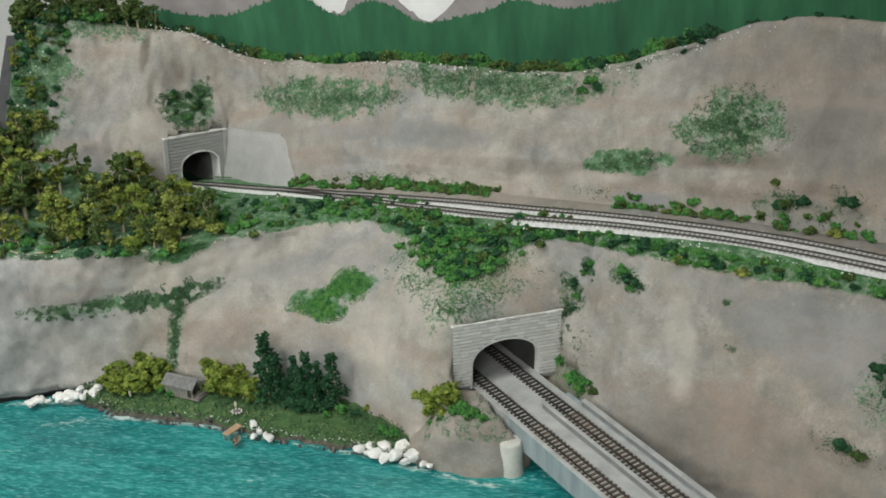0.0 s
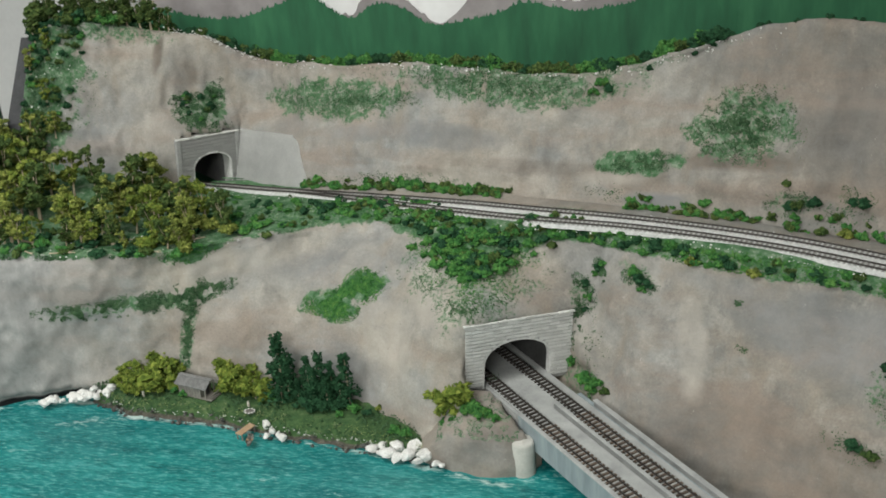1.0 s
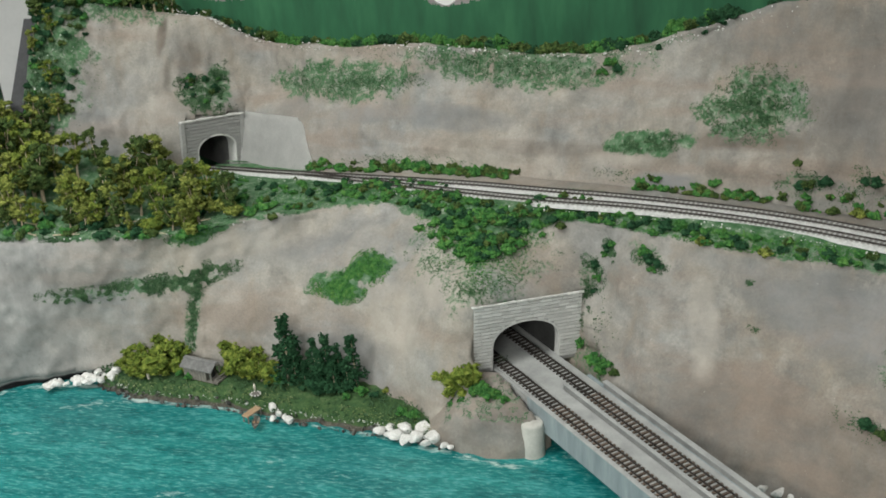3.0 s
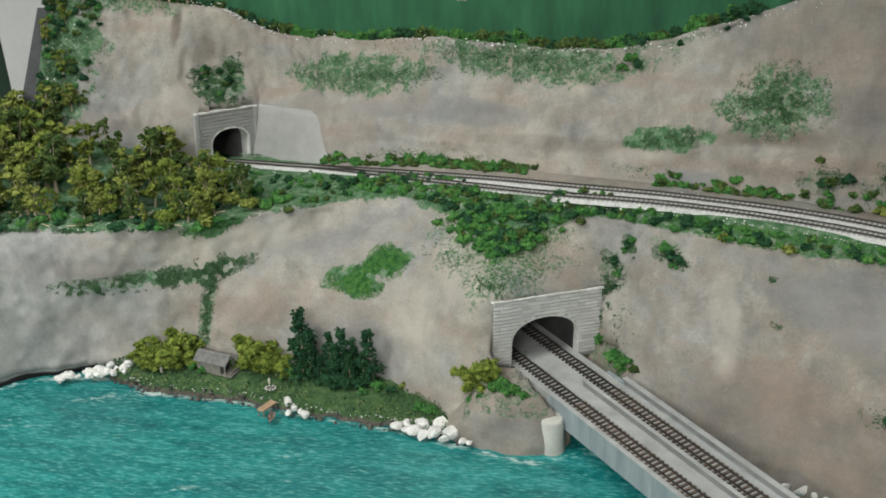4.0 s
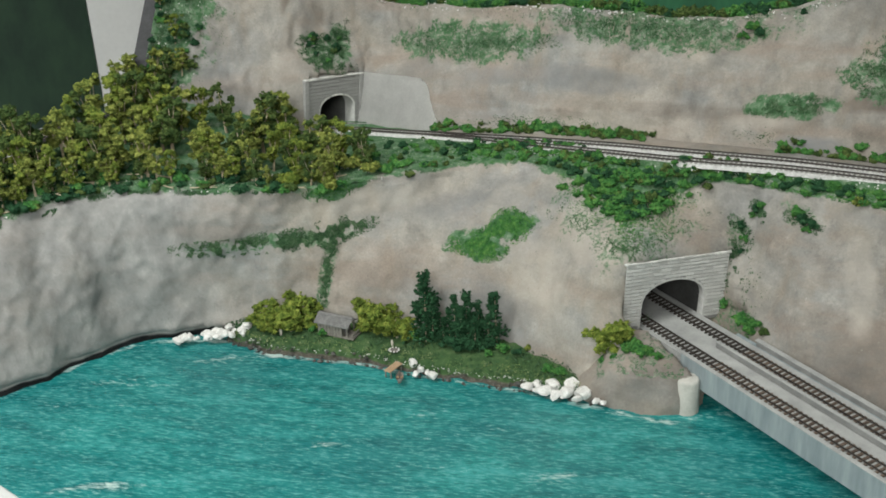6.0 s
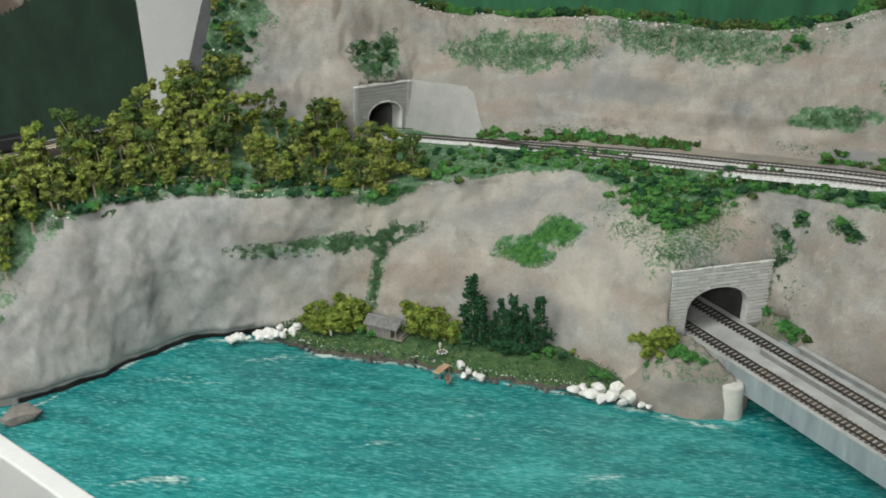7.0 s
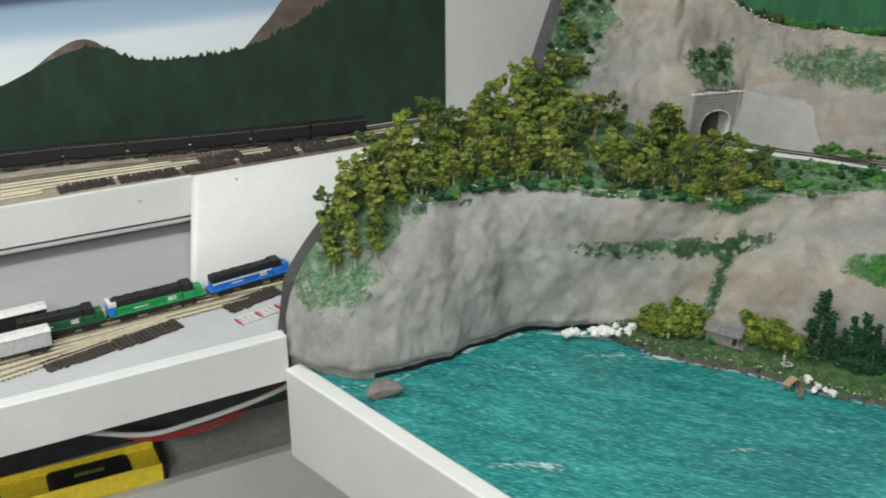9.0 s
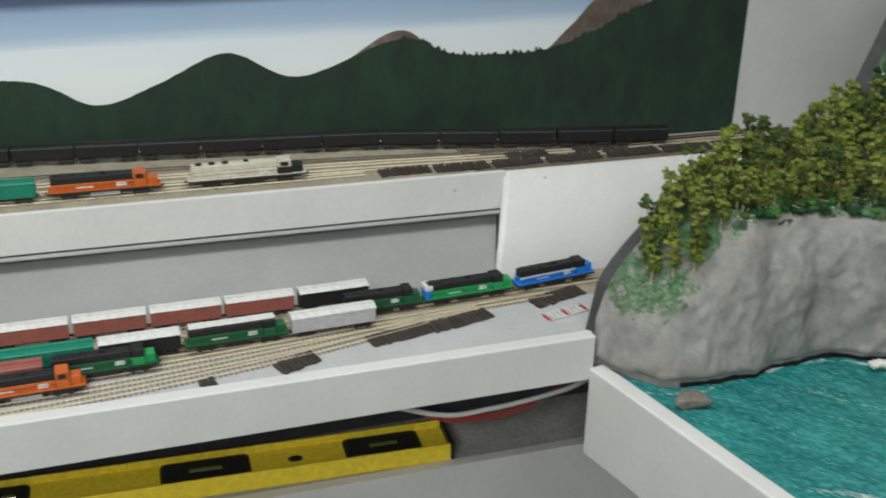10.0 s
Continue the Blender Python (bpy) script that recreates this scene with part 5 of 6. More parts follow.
spots += [(.314, 2.62, 1.05), (.322, 2.78, 1.0), (.352, 2.45, .8), (.388, 2.24, .95), (.408, 2.12, .85), (.408, 2.30, .8), (.42, 2.22, .7), (.384, 2.45, .75)]
spots = [(s, v, k * (.42 if .255 < s < .303 and 2.25 < v < 2.95 else 1.0)) for s, v, k in spots]
for i, (s, v, k) in enumerate(spots):
    p, n = ground(s, v)
    src = olive[i % 6 if v < 3.9 or i < 6 else 2 + 3 * (i % 2)]
    if i < 6:
        stand(src, p, rng.uniform(0, 6.28), k)
    else:
        o = copy_thing(src, Matrix.Identity(4))
        stand(o, p, rng.uniform(0, 6.28), k)
for o in scene.objects:
    if o.name.startswith("tree") and o.parent is None and not o.get("group"):
        o["group"] = "ledge trees" if "olive" in o["label"] else ""
for i, (x, y, k) in enumerate(((-.385, 1.320, .7), (-.364, 1.328, .95), (-.342, 1.336, 1.15), (-.372, 1.313, .55), (-.350, 1.318, .7), (-.260, 1.336, 1.0), (-.242, 1.328, .95), (-.226, 1.322, .75), (-.213, 1.318, .55))):
    o = yellow[i] if i < 3 else copy_thing(yellow[i % 3], Matrix.Identity(4))
    z = .05 if x > 0 else .010
    o["group"] = "bank trees"
    stand(o, Vector((x, y, z)), rng.uniform(0, 6.28), k)
pines = [spire_thing("dark green slender foam tree on the lake bank", M_PINE, 70 + k, h=.062 + .006 * k, r=.0135 - .001 * k) for k in range(3)]
for i, (x, y, k) in enumerate(((-.192, 1.322, 1.22), (-.183, 1.318, .70), (-.156, 1.314, .74), (-.142, 1.316, .94), (-.110, 1.314, .90), (-.130, 1.318, .66), (-.164, 1.318, .58), (-.170, 1.312, .42), (-.148, 1.304, .62), (-.132, 1.304, .6), (-.190, 1.312, .5), (-.118, 1.308, .5))):
    o = pines[i] if i < 3 else copy_thing(pines[i % 3], Matrix.Identity(4))
    o["group"] = "dark bank trees"
    stand(o, Vector((x, y, .012)), rng.uniform(0, 6.28), k)

BUSH = {"leaf": [bush_mesh(M_LEAF, 80 + k) for k in range(4)], "olive": [bush_mesh(M_OLIVE, 90 + k) for k in range(3)], "yellow": [bush_mesh(M_YELLOW, 110 + k, count=130) for k in range(3)], "pine": [bush_mesh(M_PINE, 95 + k) for k in range(3)], "moss": [bush_mesh(M_MOSS, 105 + k) for k in range(3)]}
BUSH_LABEL = {"yellow": "yellow green foam bush", "leaf": "mid green foam bush", "olive": "olive foam bush", "pine": "dark green foam bush", "moss": "dark moss green foam bush"}


BIG = {"leaf": [bush_mesh(M_LEAF, 180 + k, .016, 270, .0019) for k in range(3)], "olive": [bush_mesh(M_OLIVE, 190 + k, .016, 270, .0019) for k in range(2)], "yellow": [bush_mesh(M_YELLOW, 210 + k, .016, 300, .0018) for k in range(3)],
       "pine": [bush_mesh(M_PINE, 195 + k, .016, 270, .0019) for k in range(3)], "moss": [bush_mesh(M_MOSS, 205 + k, .016, 270, .0019) for k in range(2)]}
LOW_BUSH = {kind: [bush_mesh(mats, 240 + 5 * i + k, count=62, size=.0022) for k in range(3)] for i, (kind, mats) in enumerate((("leaf", M_LEAF), ("olive", M_OLIVE), ("yellow", M_YELLOW), ("pine", M_PINE), ("moss", M_MOSS)))}
MASS = {kind: [] for kind in BUSH}


def bush(kind, p, k, where, group):
    me = rng.choice(BUSH[kind])
    if group in ("trackside bushes", "slope bushes", "ledge bushes"):
        MASS[kind].append((rng.choice(LOW_BUSH[kind]), Matrix.LocRotScale(p, Euler((0, 0, rng.uniform(0, 6.28))), (k, k, k))))
        return None
    if k > 1.15:
        me, k = rng.choice(BIG[kind]), k / 2
    o = tagged(new("bush", me), BUSH_LABEL[kind] + " " + where, "bush", group)
    return stand(o, p, rng.uniform(0, 6.28), k)


for i in range(84):  # hedge on the crest
    s = .385 + .42 * i / 83 + rng.uniform(-.004, .004)
    p, n = ground(s, 4.10 + rng.uniform(0, .16))
    bush(rng.choice(("leaf", "moss", "leaf", "pine")), p, rng.uniform(1.2, 1.9) * (1.0 if s < .74 else 1.15), "on the crest of the hill", "crest bushes")
for i in range(95):  # scrub on the left summit
    s = .003 + .40 * rng.random() ** 1.2
    p, n = ground(s, 3.97 + .28 * rng.random() if s < .22 else 4.16 + .2 * rng.random())
    bush(rng.choice(("leaf", "pine", "pine", "pine", "moss")), p, rng.uniform(1.0, 2.3) * (1.0 if s < .22 else .62), "on the hill summit", "summit bushes")
for i in range(64):  # scrub on the end of the hill
    s, v = .016 + .14 * rng.random() ** 1.2, 3.0 + rng.random()
    p, n = ground(s, v)
    bush(rng.choice(("leaf", "pine", "moss")), p, rng.uniform(.4, .95), "on the mint green hill end", "hill end bushes")
for i in range(9):
    p, n = ground(.83 + .12 * rng.random(), 4.02 + .05 * rng.random())
    bush("pine", p, rng.uniform(.35, .6), "on the crest of the hill", "crest bushes")
for i in range(60):  # close beside the ballast
    s = .38 + .24 * i / 59 + rng.uniform(-.004, .004)
    p, n = ground(s, 2.46 - .12 * (s > .6) + rng.uniform(-.12, .10))
    bush(rng.choice(("leaf", "leaf", "pine")), p, rng.uniform(.35, .7), "beside the ledge track", "trackside bushes")
for i in range(210):  # in front of the ledge track
    s = .42 + .575 * i / 209 + rng.uniform(-.004, .004)
    p, n = ground(s, 2.17 + rng.uniform(-.14, .20) if s < .62 else 2.08 + rng.uniform(-.10, .10))
    bush(rng.choice(("leaf", "leaf", "leaf", "pine", "moss", "leaf", "pine")), p, rng.uniform(.4, .95), "beside the ledge track", "trackside bushes")
for i in range(120):  # slope over the lower portal
    s, v = .655 + rng.gauss(0, .022), 2.0 + rng.gauss(0, .19)
    p, n = ground(s, min(max(v, 1.74), 2.2))
    bush(rng.choice(("leaf", "leaf", "leaf", "leaf", "moss", "pine")), p, rng.uniform(.5, 1.05), "on the slope above the portal", "slope bushes")
for i in range(70):  # close in front of the track by the retaining panel
    p, n = ground(.37 + .09 * rng.random(), 2.60 + .10 * rng.random())
    bush(rng.choice(("leaf", "leaf", "moss", "pine")), p, rng.uniform(.25, .45), "beside the ledge track", "trackside bushes")
for i in range(16):  # over the upper portal
    p, n = ground(.318 + .040 * rng.random(), 3.47 + .16 * rng.random())
    bush(rng.choice(("pine", "pine", "leaf", "moss")), p, rng.uniform(.35, .75), "on the rock above the portal", "portal bushes")
for i in range(80):  # between the slope and the siding
    s = .585 + .17 * rng.random()
    p, n = ground(s, 2.15 + .16 * rng.random())
    bush(rng.choice(("leaf", "leaf", "leaf", "moss", "pine")), p, rng.uniform(.45, .85), "beside the ledge track", "trackside bushes")
for i in range(230):  # behind the track
    s = rng.choice((rng.uniform(.455, .655), rng.uniform(.455, .655), rng.uniform(.775, .93)))
    p, n = ground(s, 2.97 + rng.uniform(-.10, .07) + .03 * (s > .7))
    bush(rng.choice(("leaf", "leaf", "moss")), p, rng.uniform(.4, .85), "behind the ledge track", "trackside bushes")
for i in range(110):  # ledge edge under the trees
    s = .03 + .42 * rng.random()
    p, n = ground(s, 1.93 + rng.uniform(0, .32))
    bush(rng.choice(("pine", "leaf", "pine", "moss")), p, rng.uniform(.5, 1.25), "on the ledge under the trees", "ledge bushes")
for s, v, k, kind in ((.388, 2.14, 2.3, "olive"), (.402, 2.08, 2.0, "yellow"), (.414, 2.2, 2.1, "olive"), (.428, 2.1, 1.8, "olive"), (.396, 2.3, 1.9, "moss"), (.41, 1.96, 1.6, "olive"), (.375, 2.08, 1.8, "yellow"), (.727, 1.82, .8, "moss"), (.745, .66, .9, "leaf"), (.752, .60, .7, "leaf"), (.873, 3.1, 1.0, "pine"), (.905, 2.9, 1.0, "olive"), (.905, 3.16, .8, "pine"), (.84, 2.0, .9, "olive"), (.875, 2.0, .9, "olive"), (.93, 2.03, 1.2, "leaf"), (.944, 1.22, 1.9, "pine"), (.938, 1.32, 1.4, "pine"), (.95, 1.1, 1.3, "moss"), (.926, .80, 1.1, "pine"), (.932, .78, .9, "moss"), (.875, 3.1, 1.2, "moss"), (.80, 1.6, 1.0, "pine"), (.742, 4.04, 1.0, "pine"), (.735, 3.90, 1.1, "leaf"), (.742, 3.84, .9, "pine"), (.729, 3.84, .8, "leaf"), (.765, 3.93, .6, "pine"), (.79, 3.95, .5, "pine"), (.405, 1.86, 1.0, "leaf"), (.415, 1.93, .9, "leaf"), (.768, 1.66, .7, "leaf"), (.762, 1.58, .8, "pine"), (.757, 1.50, .6, "leaf"), (.746, 1.36, .8, "pine"), (.744, 1.24, .7, "leaf"), (.741, 1.12, .5, "pine"), (.796, 1.66, .9, "leaf"), (.806, 1.56, .8, "pine"), (.80, 1.5, .6, "leaf"), (.885, 3.13, 1.0, "pine"), (.911, 3.16, 1.0, "pine"), (.898, 3.08, .8, "moss"), (.87, 3.2, .8, "moss")):
    p, n = ground(s, v)
    bush(kind, p, k, "on the rocky hillside", "hillside bushes")
for x, y, z, k, kind in ((-.205, 1.318, .014, .8, "leaf"), (-.31, 1.312, .012, .7, "leaf"), (-.325, 1.318, .012, .6, "leaf"), (-.035, 1.268, .008, .9, "leaf"), (-.048, 1.272, .008, .8, "leaf"), (-.10, 1.30, .013, .9, "leaf"), (-.085, 1.295, .013, .7, "pine"), (-.115, 1.29, .012, .6, "leaf"),
                         (-.15, 1.295, .012, .7, "pine"), (-.075, 1.305, .013, .6, "olive"), (.055, 1.262, .043, .8, "leaf"), (.066, 1.256, .042, .7, "leaf"), (.03, 1.272, .045, .8, "pine"), (.160, 1.318, .048, 1.4, "leaf"), (.148, 1.325, .052, 1.1, "leaf"), (.172, 1.312, .046, .9, "moss"), (.012, 1.277, .046, 2.5, "yellow"), (.023, 1.275, .056, 2.2, "yellow"), (.002, 1.277, .050, 1.9, "yellow"), (.012, 1.266, .040, 1.8, "yellow"), (.012, 1.262, .03, .9, "leaf"), (.024, 1.256, .036, .8, "leaf"), (.046, 1.262, .043, 1.6, "leaf"), (.036, 1.264, .044, 1.2, "leaf"), (.028, 1.276, .048, 1.3, "yellow"), (.0, 1.266, .02, .7, "moss"), (.045, 1.268, .043, .7, "leaf"), (-.20, 1.31, .013, .5, "leaf"), (-.152, 1.305, .012, 1.7, "pine"), (-.136, 1.304, .012, 1.8, "pine"), (-.166, 1.305, .012, 1.3, "pine"), (-.120, 1.304, .012, 1.4, "pine"), (-.146, 1.312, .03, 1.7, "pine"), (-.132, 1.312, .028, 1.5, "pine")):
    bush(kind, Vector((x, y, z)), k, "on the lake bank", "bank bushes")
for kind, items in [(k, v) for k, v in MASS.items() if v]:  # dense undergrowth along the ledge
    vs, fs, base = [], [], 0
    for me, m in items:
        vs += [m @ v.co for v in me.vertices]
        fs += [tuple(q + base for q in f.vertices) for f in me.polygons]
        base += len(me.vertices)
    me = bpy.data.meshes.new("undergrowth")
    me.from_pydata(vs, [], fs)
    me.materials.append(items[0][0].materials[0])
    tagged(new("undergrowth", me), BUSH_LABEL[kind] + " mass along the track ledge", "undergrowth", kind="stuff")
pts, szs = [], []
for i in range(4200):
    a, t = rng.random(), rng.random() ** 1.1
    f, r = spline([(*p, 0) for p in BANK_FRONT], a), spline([(*p, 0) for p in BANK_REAR], a)
    p = f.lerp(r, .05 + .85 * t)
    p.z = .0030 + .014 * t ** .7
    pts.append(p)
    szs.append(rng.uniform(.0006, .0014))
tagged(new("bank_grass", crumbs("bank_grass", pts, szs, M_CLUMP, 17, shape=TET)), "short green flock grass on the bank", "grass", kind="stuff")
pts, szs = [], []
for i in range(230):
    f = spline([(*p, 0) for p in BANK_FRONT], rng.uniform(.05, .95))
    pts.append(f + Vector((0, rng.uniform(.004, .012), .002 + rng.uniform(0, .002))))
    szs.append(rng.uniform(.0003, .0009))
tagged(new("bank_gravel", crumbs("bank_gravel", pts, szs, M_WROCK, 18)), "pale gravel along the edge of the bank", "gravel", kind="stuff")
pts, szs = [], []
for i in range(300):  # broken dark stones along the waterline
    a = rng.uniform(.03, .97)
    f = spline([(*p, 0) for p in BANK_FRONT], a)
    d = rng.random() ** 1.6
    pts.append(f + Vector((rng.uniform(-.001, .001), -.002 + .012 * d, -.005 + .009 * d)))
    szs.append(.0007 + .0022 * rng.random() ** 3)
tagged(new("shore_stones", crumbs("shore_stones", pts, szs, M_WET, 29)), "dark broken stones along the waterline of the bank", "rubble", kind="stuff")
pts, szs = [], []
for i in range(1100):  # bleached strip of grass above the stones
    a = rng.uniform(.04, .96)
    f, r = spline([(*p, 0) for p in BANK_FRONT], a), spline([(*p, 0) for p in BANK_REAR], a)
    t = .16 + .09 * noise.noise(Vector((a * 14, 2, 0))) + .05 * rng.gauss(0, 1)
    if noise.noise(Vector((a * 30, 5, 0))) < -.15:
        continue
    p = f.lerp(r, max(.05, t))
    p.z = .0042 + .014 * max(.05, t) ** .7
    pts.append(p)
    szs.append(rng.uniform(.0003, .0008))
tagged(new("dry_grass", crumbs("dry_grass", pts, szs, M_LIME, 31, shape=TET)), "bleached lime green flock along the front of the bank", "grass", kind="stuff")


for i in range(16):
    s, v = .03 + .38 * i / 15 + rng.uniform(-.01, .01), rng.uniform(1.98, 2.2)
    p, n = ground(s, v)
    bm = bmesh.new()
    ln = rng.uniform(.008, .018)
    tip = Vector((ln, 0, .001))
    limb(bm, Vector((-ln, 0, 0)), tip, .0009, .0005, 5)
    limb(bm, Vector((ln * .2, 0, .0004)), Vector((ln * .7, ln * .35, .001)), .0005, .0003, 4)
    o = tagged(part("fallen_branch", bm, M_BARK), "bare pale twig lying on the wooded ledge", "branch", "fallen branches")
    o.matrix_world = Matrix.Translation(p + Vector((0, 0, .0012))) @ Matrix.Rotation(rng.uniform(-.8, .8), 4, "Z")
pts, szs = [], []
for i in range(110):
    p, n = ground(.02 + .42 * rng.random(), rng.uniform(1.9, 2.35))
    pts.append(p)
    szs.append(rng.uniform(.0006, .0016))
tagged(new("ledge_litter", crumbs("ledge_litter", pts, szs, M_WROCK, 23)), "small pale stones scattered on the wooded ledge", "gravel", kind="stuff")


# ==== boulders ====
def boulder(label, x, y, z, r, mat, seed, group, flat=.75):
    bm = bmesh.new()
    bmesh.ops.create_icosphere(bm, subdivisions=2, radius=1)
    planes = [Vector((rng.gauss(0, 1), rng.gauss(0, 1), rng.gauss(0, 1))).normalized() for _ in range(12)]
    o = Vector((seed * 3.7, seed * 1.3, seed))
    for v in bm.verts:
        d = v.co.copy()
        k = 1 + .35 * noise.noise(d * 1.1 + o) + .10 * noise.noise(d * 2.6 + o)
        v.co = Vector((d.x * 1.2, d.y, d.z * flat)) * k * r
        for q in planes:  # broken faces
            over = v.co.dot(q) - .5 * r
            if over > 0:
                v.co -= q * over * .9
        v.co.z = max(v.co.z, -.4 * r)
    me = finish("boulder", bm, mat)
    ob = tagged(new("boulder", me), label, "boulder", group)
    ob.matrix_world = pose(x, y, z + r * .28, rng.uniform(-14, 14), rng.uniform(-14, 14), rng.uniform(0, 360))
    return ob


seed = 1
for i in range(52):
    t = rng.choice((i / 51, rng.random()))
    tier = rng.uniform(0, .4 + 1.9 * t)
    x = -.484 + .082 * t
    y = 1.288 + .020 * t + .005 * tier + rng.uniform(-.002, .003)
    boulder("small chalk white boulder at the waterline", x, y, .0005 + .0045 * tier + .004 * t, rng.uniform(.0038, .0078), M_WROCK, seed + i, "small white boulders", .62)
for i, (x, y, r) in enumerate(((-.196, 1.276, .0072), (-.186, 1.266, .0065), (-.190, 1.257, .0052), (-.170, 1.255, .0080), (-.178, 1.262, .005))):
    boulder("rounded white boulder beside the dock", x, y, .0, r, M_WROCK, 40 + i, "dock boulders", .6)
for i, (x, y, r) in enumerate(((-.066, 1.248, .0066), (-.057, 1.254, .0060), (-.045, 1.242, .0078), (-.040, 1.253, .0092), (-.021, 1.254, .0100), (-.026, 1.239, .0094), (-.007, 1.240, .0115), (-.036, 1.236, .007), (.006, 1.229, .0046), (-.014, 1.231, .0055), (.014, 1.228, .0034), (-.055, 1.241, .006))):
    boulder("large white boulder on the shore", x, y, .0, r * 1.32, M_WROCK, 60 + i, "shore boulders", .44)
boulder("dark grey boulder in the water by the rim", -.640, 1.109, -.007, .026, M_GROCK, 84, "", .36).matrix_world = pose(-.640, 1.104, .0005, 4, -5, 15)
for i, (x, y, r) in enumerate(((.318, 1.196, .006), (.331, 1.19, .007), (.342, 1.185, .005), (.352, 1.18, .006))):
    boulder("white boulder below the far cliff", x, y, .0, r, M_WROCK, 90 + i, "far boulders")
boulder("single white stone behind the tracks", .392, 1.418, .190, .0042, M_WROCK, 97, "")

# ==== shack ====
shack = tagged(new("shack"), "weathered grey plank shack with a gabled roof on the bank", "shack")
shack.matrix_world = pose(-.296, 1.318, .0105, 0, 0, -14)
L, D, H, R = .038, .018, .0155, .0212
for y in (-D / 2, D / 2 - .0012):
    wall = part("wall", boxes((-L / 2, -L / 2 + .0314, y + .0003, y + .0009, 0, H)), M_DARK, shack)
    for k in range(8):
        part("plank", boxes((-L / 2 + k * .004, -L / 2 + k * .004 + .0034, y, y + .0012, 0, H)), M_WOOD, wall)
for x in (-L / 2, -L / 2 + .0312):
    bm = bmesh.new()
    for y in (0, 1):
        bm.faces.new([bm.verts.new((x + y * .0012, a, b)) for a, b in ((-D / 2, 0), (D / 2, 0), (D / 2, H), (0, R), (-D / 2, H))])
    part("gable", bm, M_WOOD, shack)
for sgn in (-1, 1):
    bm = bmesh.new()
    n, rows_ = 9, []
    for k in range(n):
        for f, up in ((k / n, 0), ((k + 1) / n, .0007)):
            y, z = sgn * (.0005 + (D / 2 + .0022) * f), R + .0012 - (R - H + .0012) * f + up
            rows_.append([bm.verts.new((x, y, z)) for x in (-L / 2 - .003, L / 2 + .004)])
    rows_.append([bm.verts.new((v.co.x, v.co.y, v.co.z - .0015)) for v in rows_[-1]])
    for a, b in zip(rows_, rows_[1:]):
        bm.faces.new((a[0], a[1], b[1], b[0]))
    part("roof_slope", bm, M_ROOF, shack, "faded grey shingled roof")
part("ridge", boxes((-L / 2 - .003, L / 2 + .004, -.0025, .0025, R + .0004, R + .002), bevel=.0004), M_ROOF, shack)
part("porch_floor", boxes((L / 2 - .011, L / 2 + .008, -D / 2, D / 2, 0, .0018)), M_WOOD, shack)
for y in (-D / 2 + .001, D / 2 - .001):
    part("post", boxes((L / 2 - .001, L / 2 + .0006, y - .0008, y + .0008, 0, H)), M_WOOD, shack)
part("rail", boxes((L / 2 + .006, L / 2 + .0072, -D / 2, D / 2, .005, .0062)), M_WOOD, shack)
part("door", boxes((-L / 2 + .0326, -L / 2 + .0334, -.004, .004, 0, .012)), M_DARK, shack)

# ==== dock, figures ====
dock = tagged(new("dock"), "small orange brown plank dock at the shore", "dock")
dock.matrix_world = pose(-.216, 1.263, .002, 0, 0, 68) @ Matrix.Scale(.8, 4)
for k in range(7):
    part("plank", boxes((-.014 + k * .004, -.0104 + k * .004, -.0055, .0055, .0022, .0034)), M_DOCK, dock)
for x in (-.012, .012):
    for y in (-.0045, .0045):
        part("post", boxes((x - .0007, x + .0007, y - .0007, y + .0007, -.008, .0022)), M_WOOD, dock)
boat = tagged(new("rowing_boat"), "tiny dark brown rowing boat by the dock", "boat")
boat.matrix_world = pose(-.205, 1.247, .0, 0, 0, 100)
bm = bmesh.new()
rows_ = []
for k in range(11):
    t = k / 10 * 2 - 1
    w = .0042 * (1 - t * t * .95) ** .6
    rows_.append([bm.verts.new((t * .010, a * w, z)) for a, z in ((1, .0032), (.6, .0002), (-.6, .0002), (-1, .0032))])
for a, b in zip(rows_, rows_[1:]):
    for k in range(3):
        bm.faces.new((a[k], b[k], b[k + 1], a[k + 1]))
part("hull", bm, M_WOOD, boat)
part("bench", boxes((-.001, .001, -.0034, .0034, .002, .0027)), M_DOCK, boat)


def figurine(label, x, y, z, mat, h=.0105):
    bm = bmesh.new()
    for a, b, r0, r1 in ((0, .45, .0011, .0014), (.45, .80, .0017, .0014), (.80, 1.0, .0010, .0009)):
        limb(bm, Vector((0, 0, a * h)), Vector((0, 0, b * h)), r0, r1, 8)
    o = tagged(part("figurine", bm, mat), label, "figurine")
    o.matrix_world = pose(x, y, z)


M_FIG = mottled("pale_figure_paint", (.55, .5, .42), (.66, .62, .54), 400, 900, .6, 0)
M_FIG2 = mottled("dull_figure_paint", (.10, .08, .07), (.2, .16, .13), 400, 900, .6, 0)
figurine("pale plain model figure on the bank", -.360, 1.309, .008, M_FIG)
figurine("dark plain model figure in the boat", -.205, 1.247, .001, M_FIG2, .009)
figurine("pale plain model figure near the dock", -.226, 1.300, .009, M_FIG, .007)
fire = tagged(new("fire_ring"), "ring of pale stones round a grey ash patch on the bank", "fire ring")
fire.matrix_world = pose(-.222, 1.292, .0085) @ Matrix.Scale(.75, 4)
for k in range(9):
    bm = bmesh.new()
    bmesh.ops.create_icosphere(bm, subdivisions=1, radius=.0015)
    part("stone", bm, M_WROCK, fire, m=pose(.0075 * math.cos(k * .698), .0065 * math.sin(k * .698), .0003))
bm = bmesh.new()
bmesh.ops.create_cone(bm, cap_ends=True, segments=18, radius1=.007, radius2=.006, depth=.0008)
part("ash", bm, M_GROCK, fire)


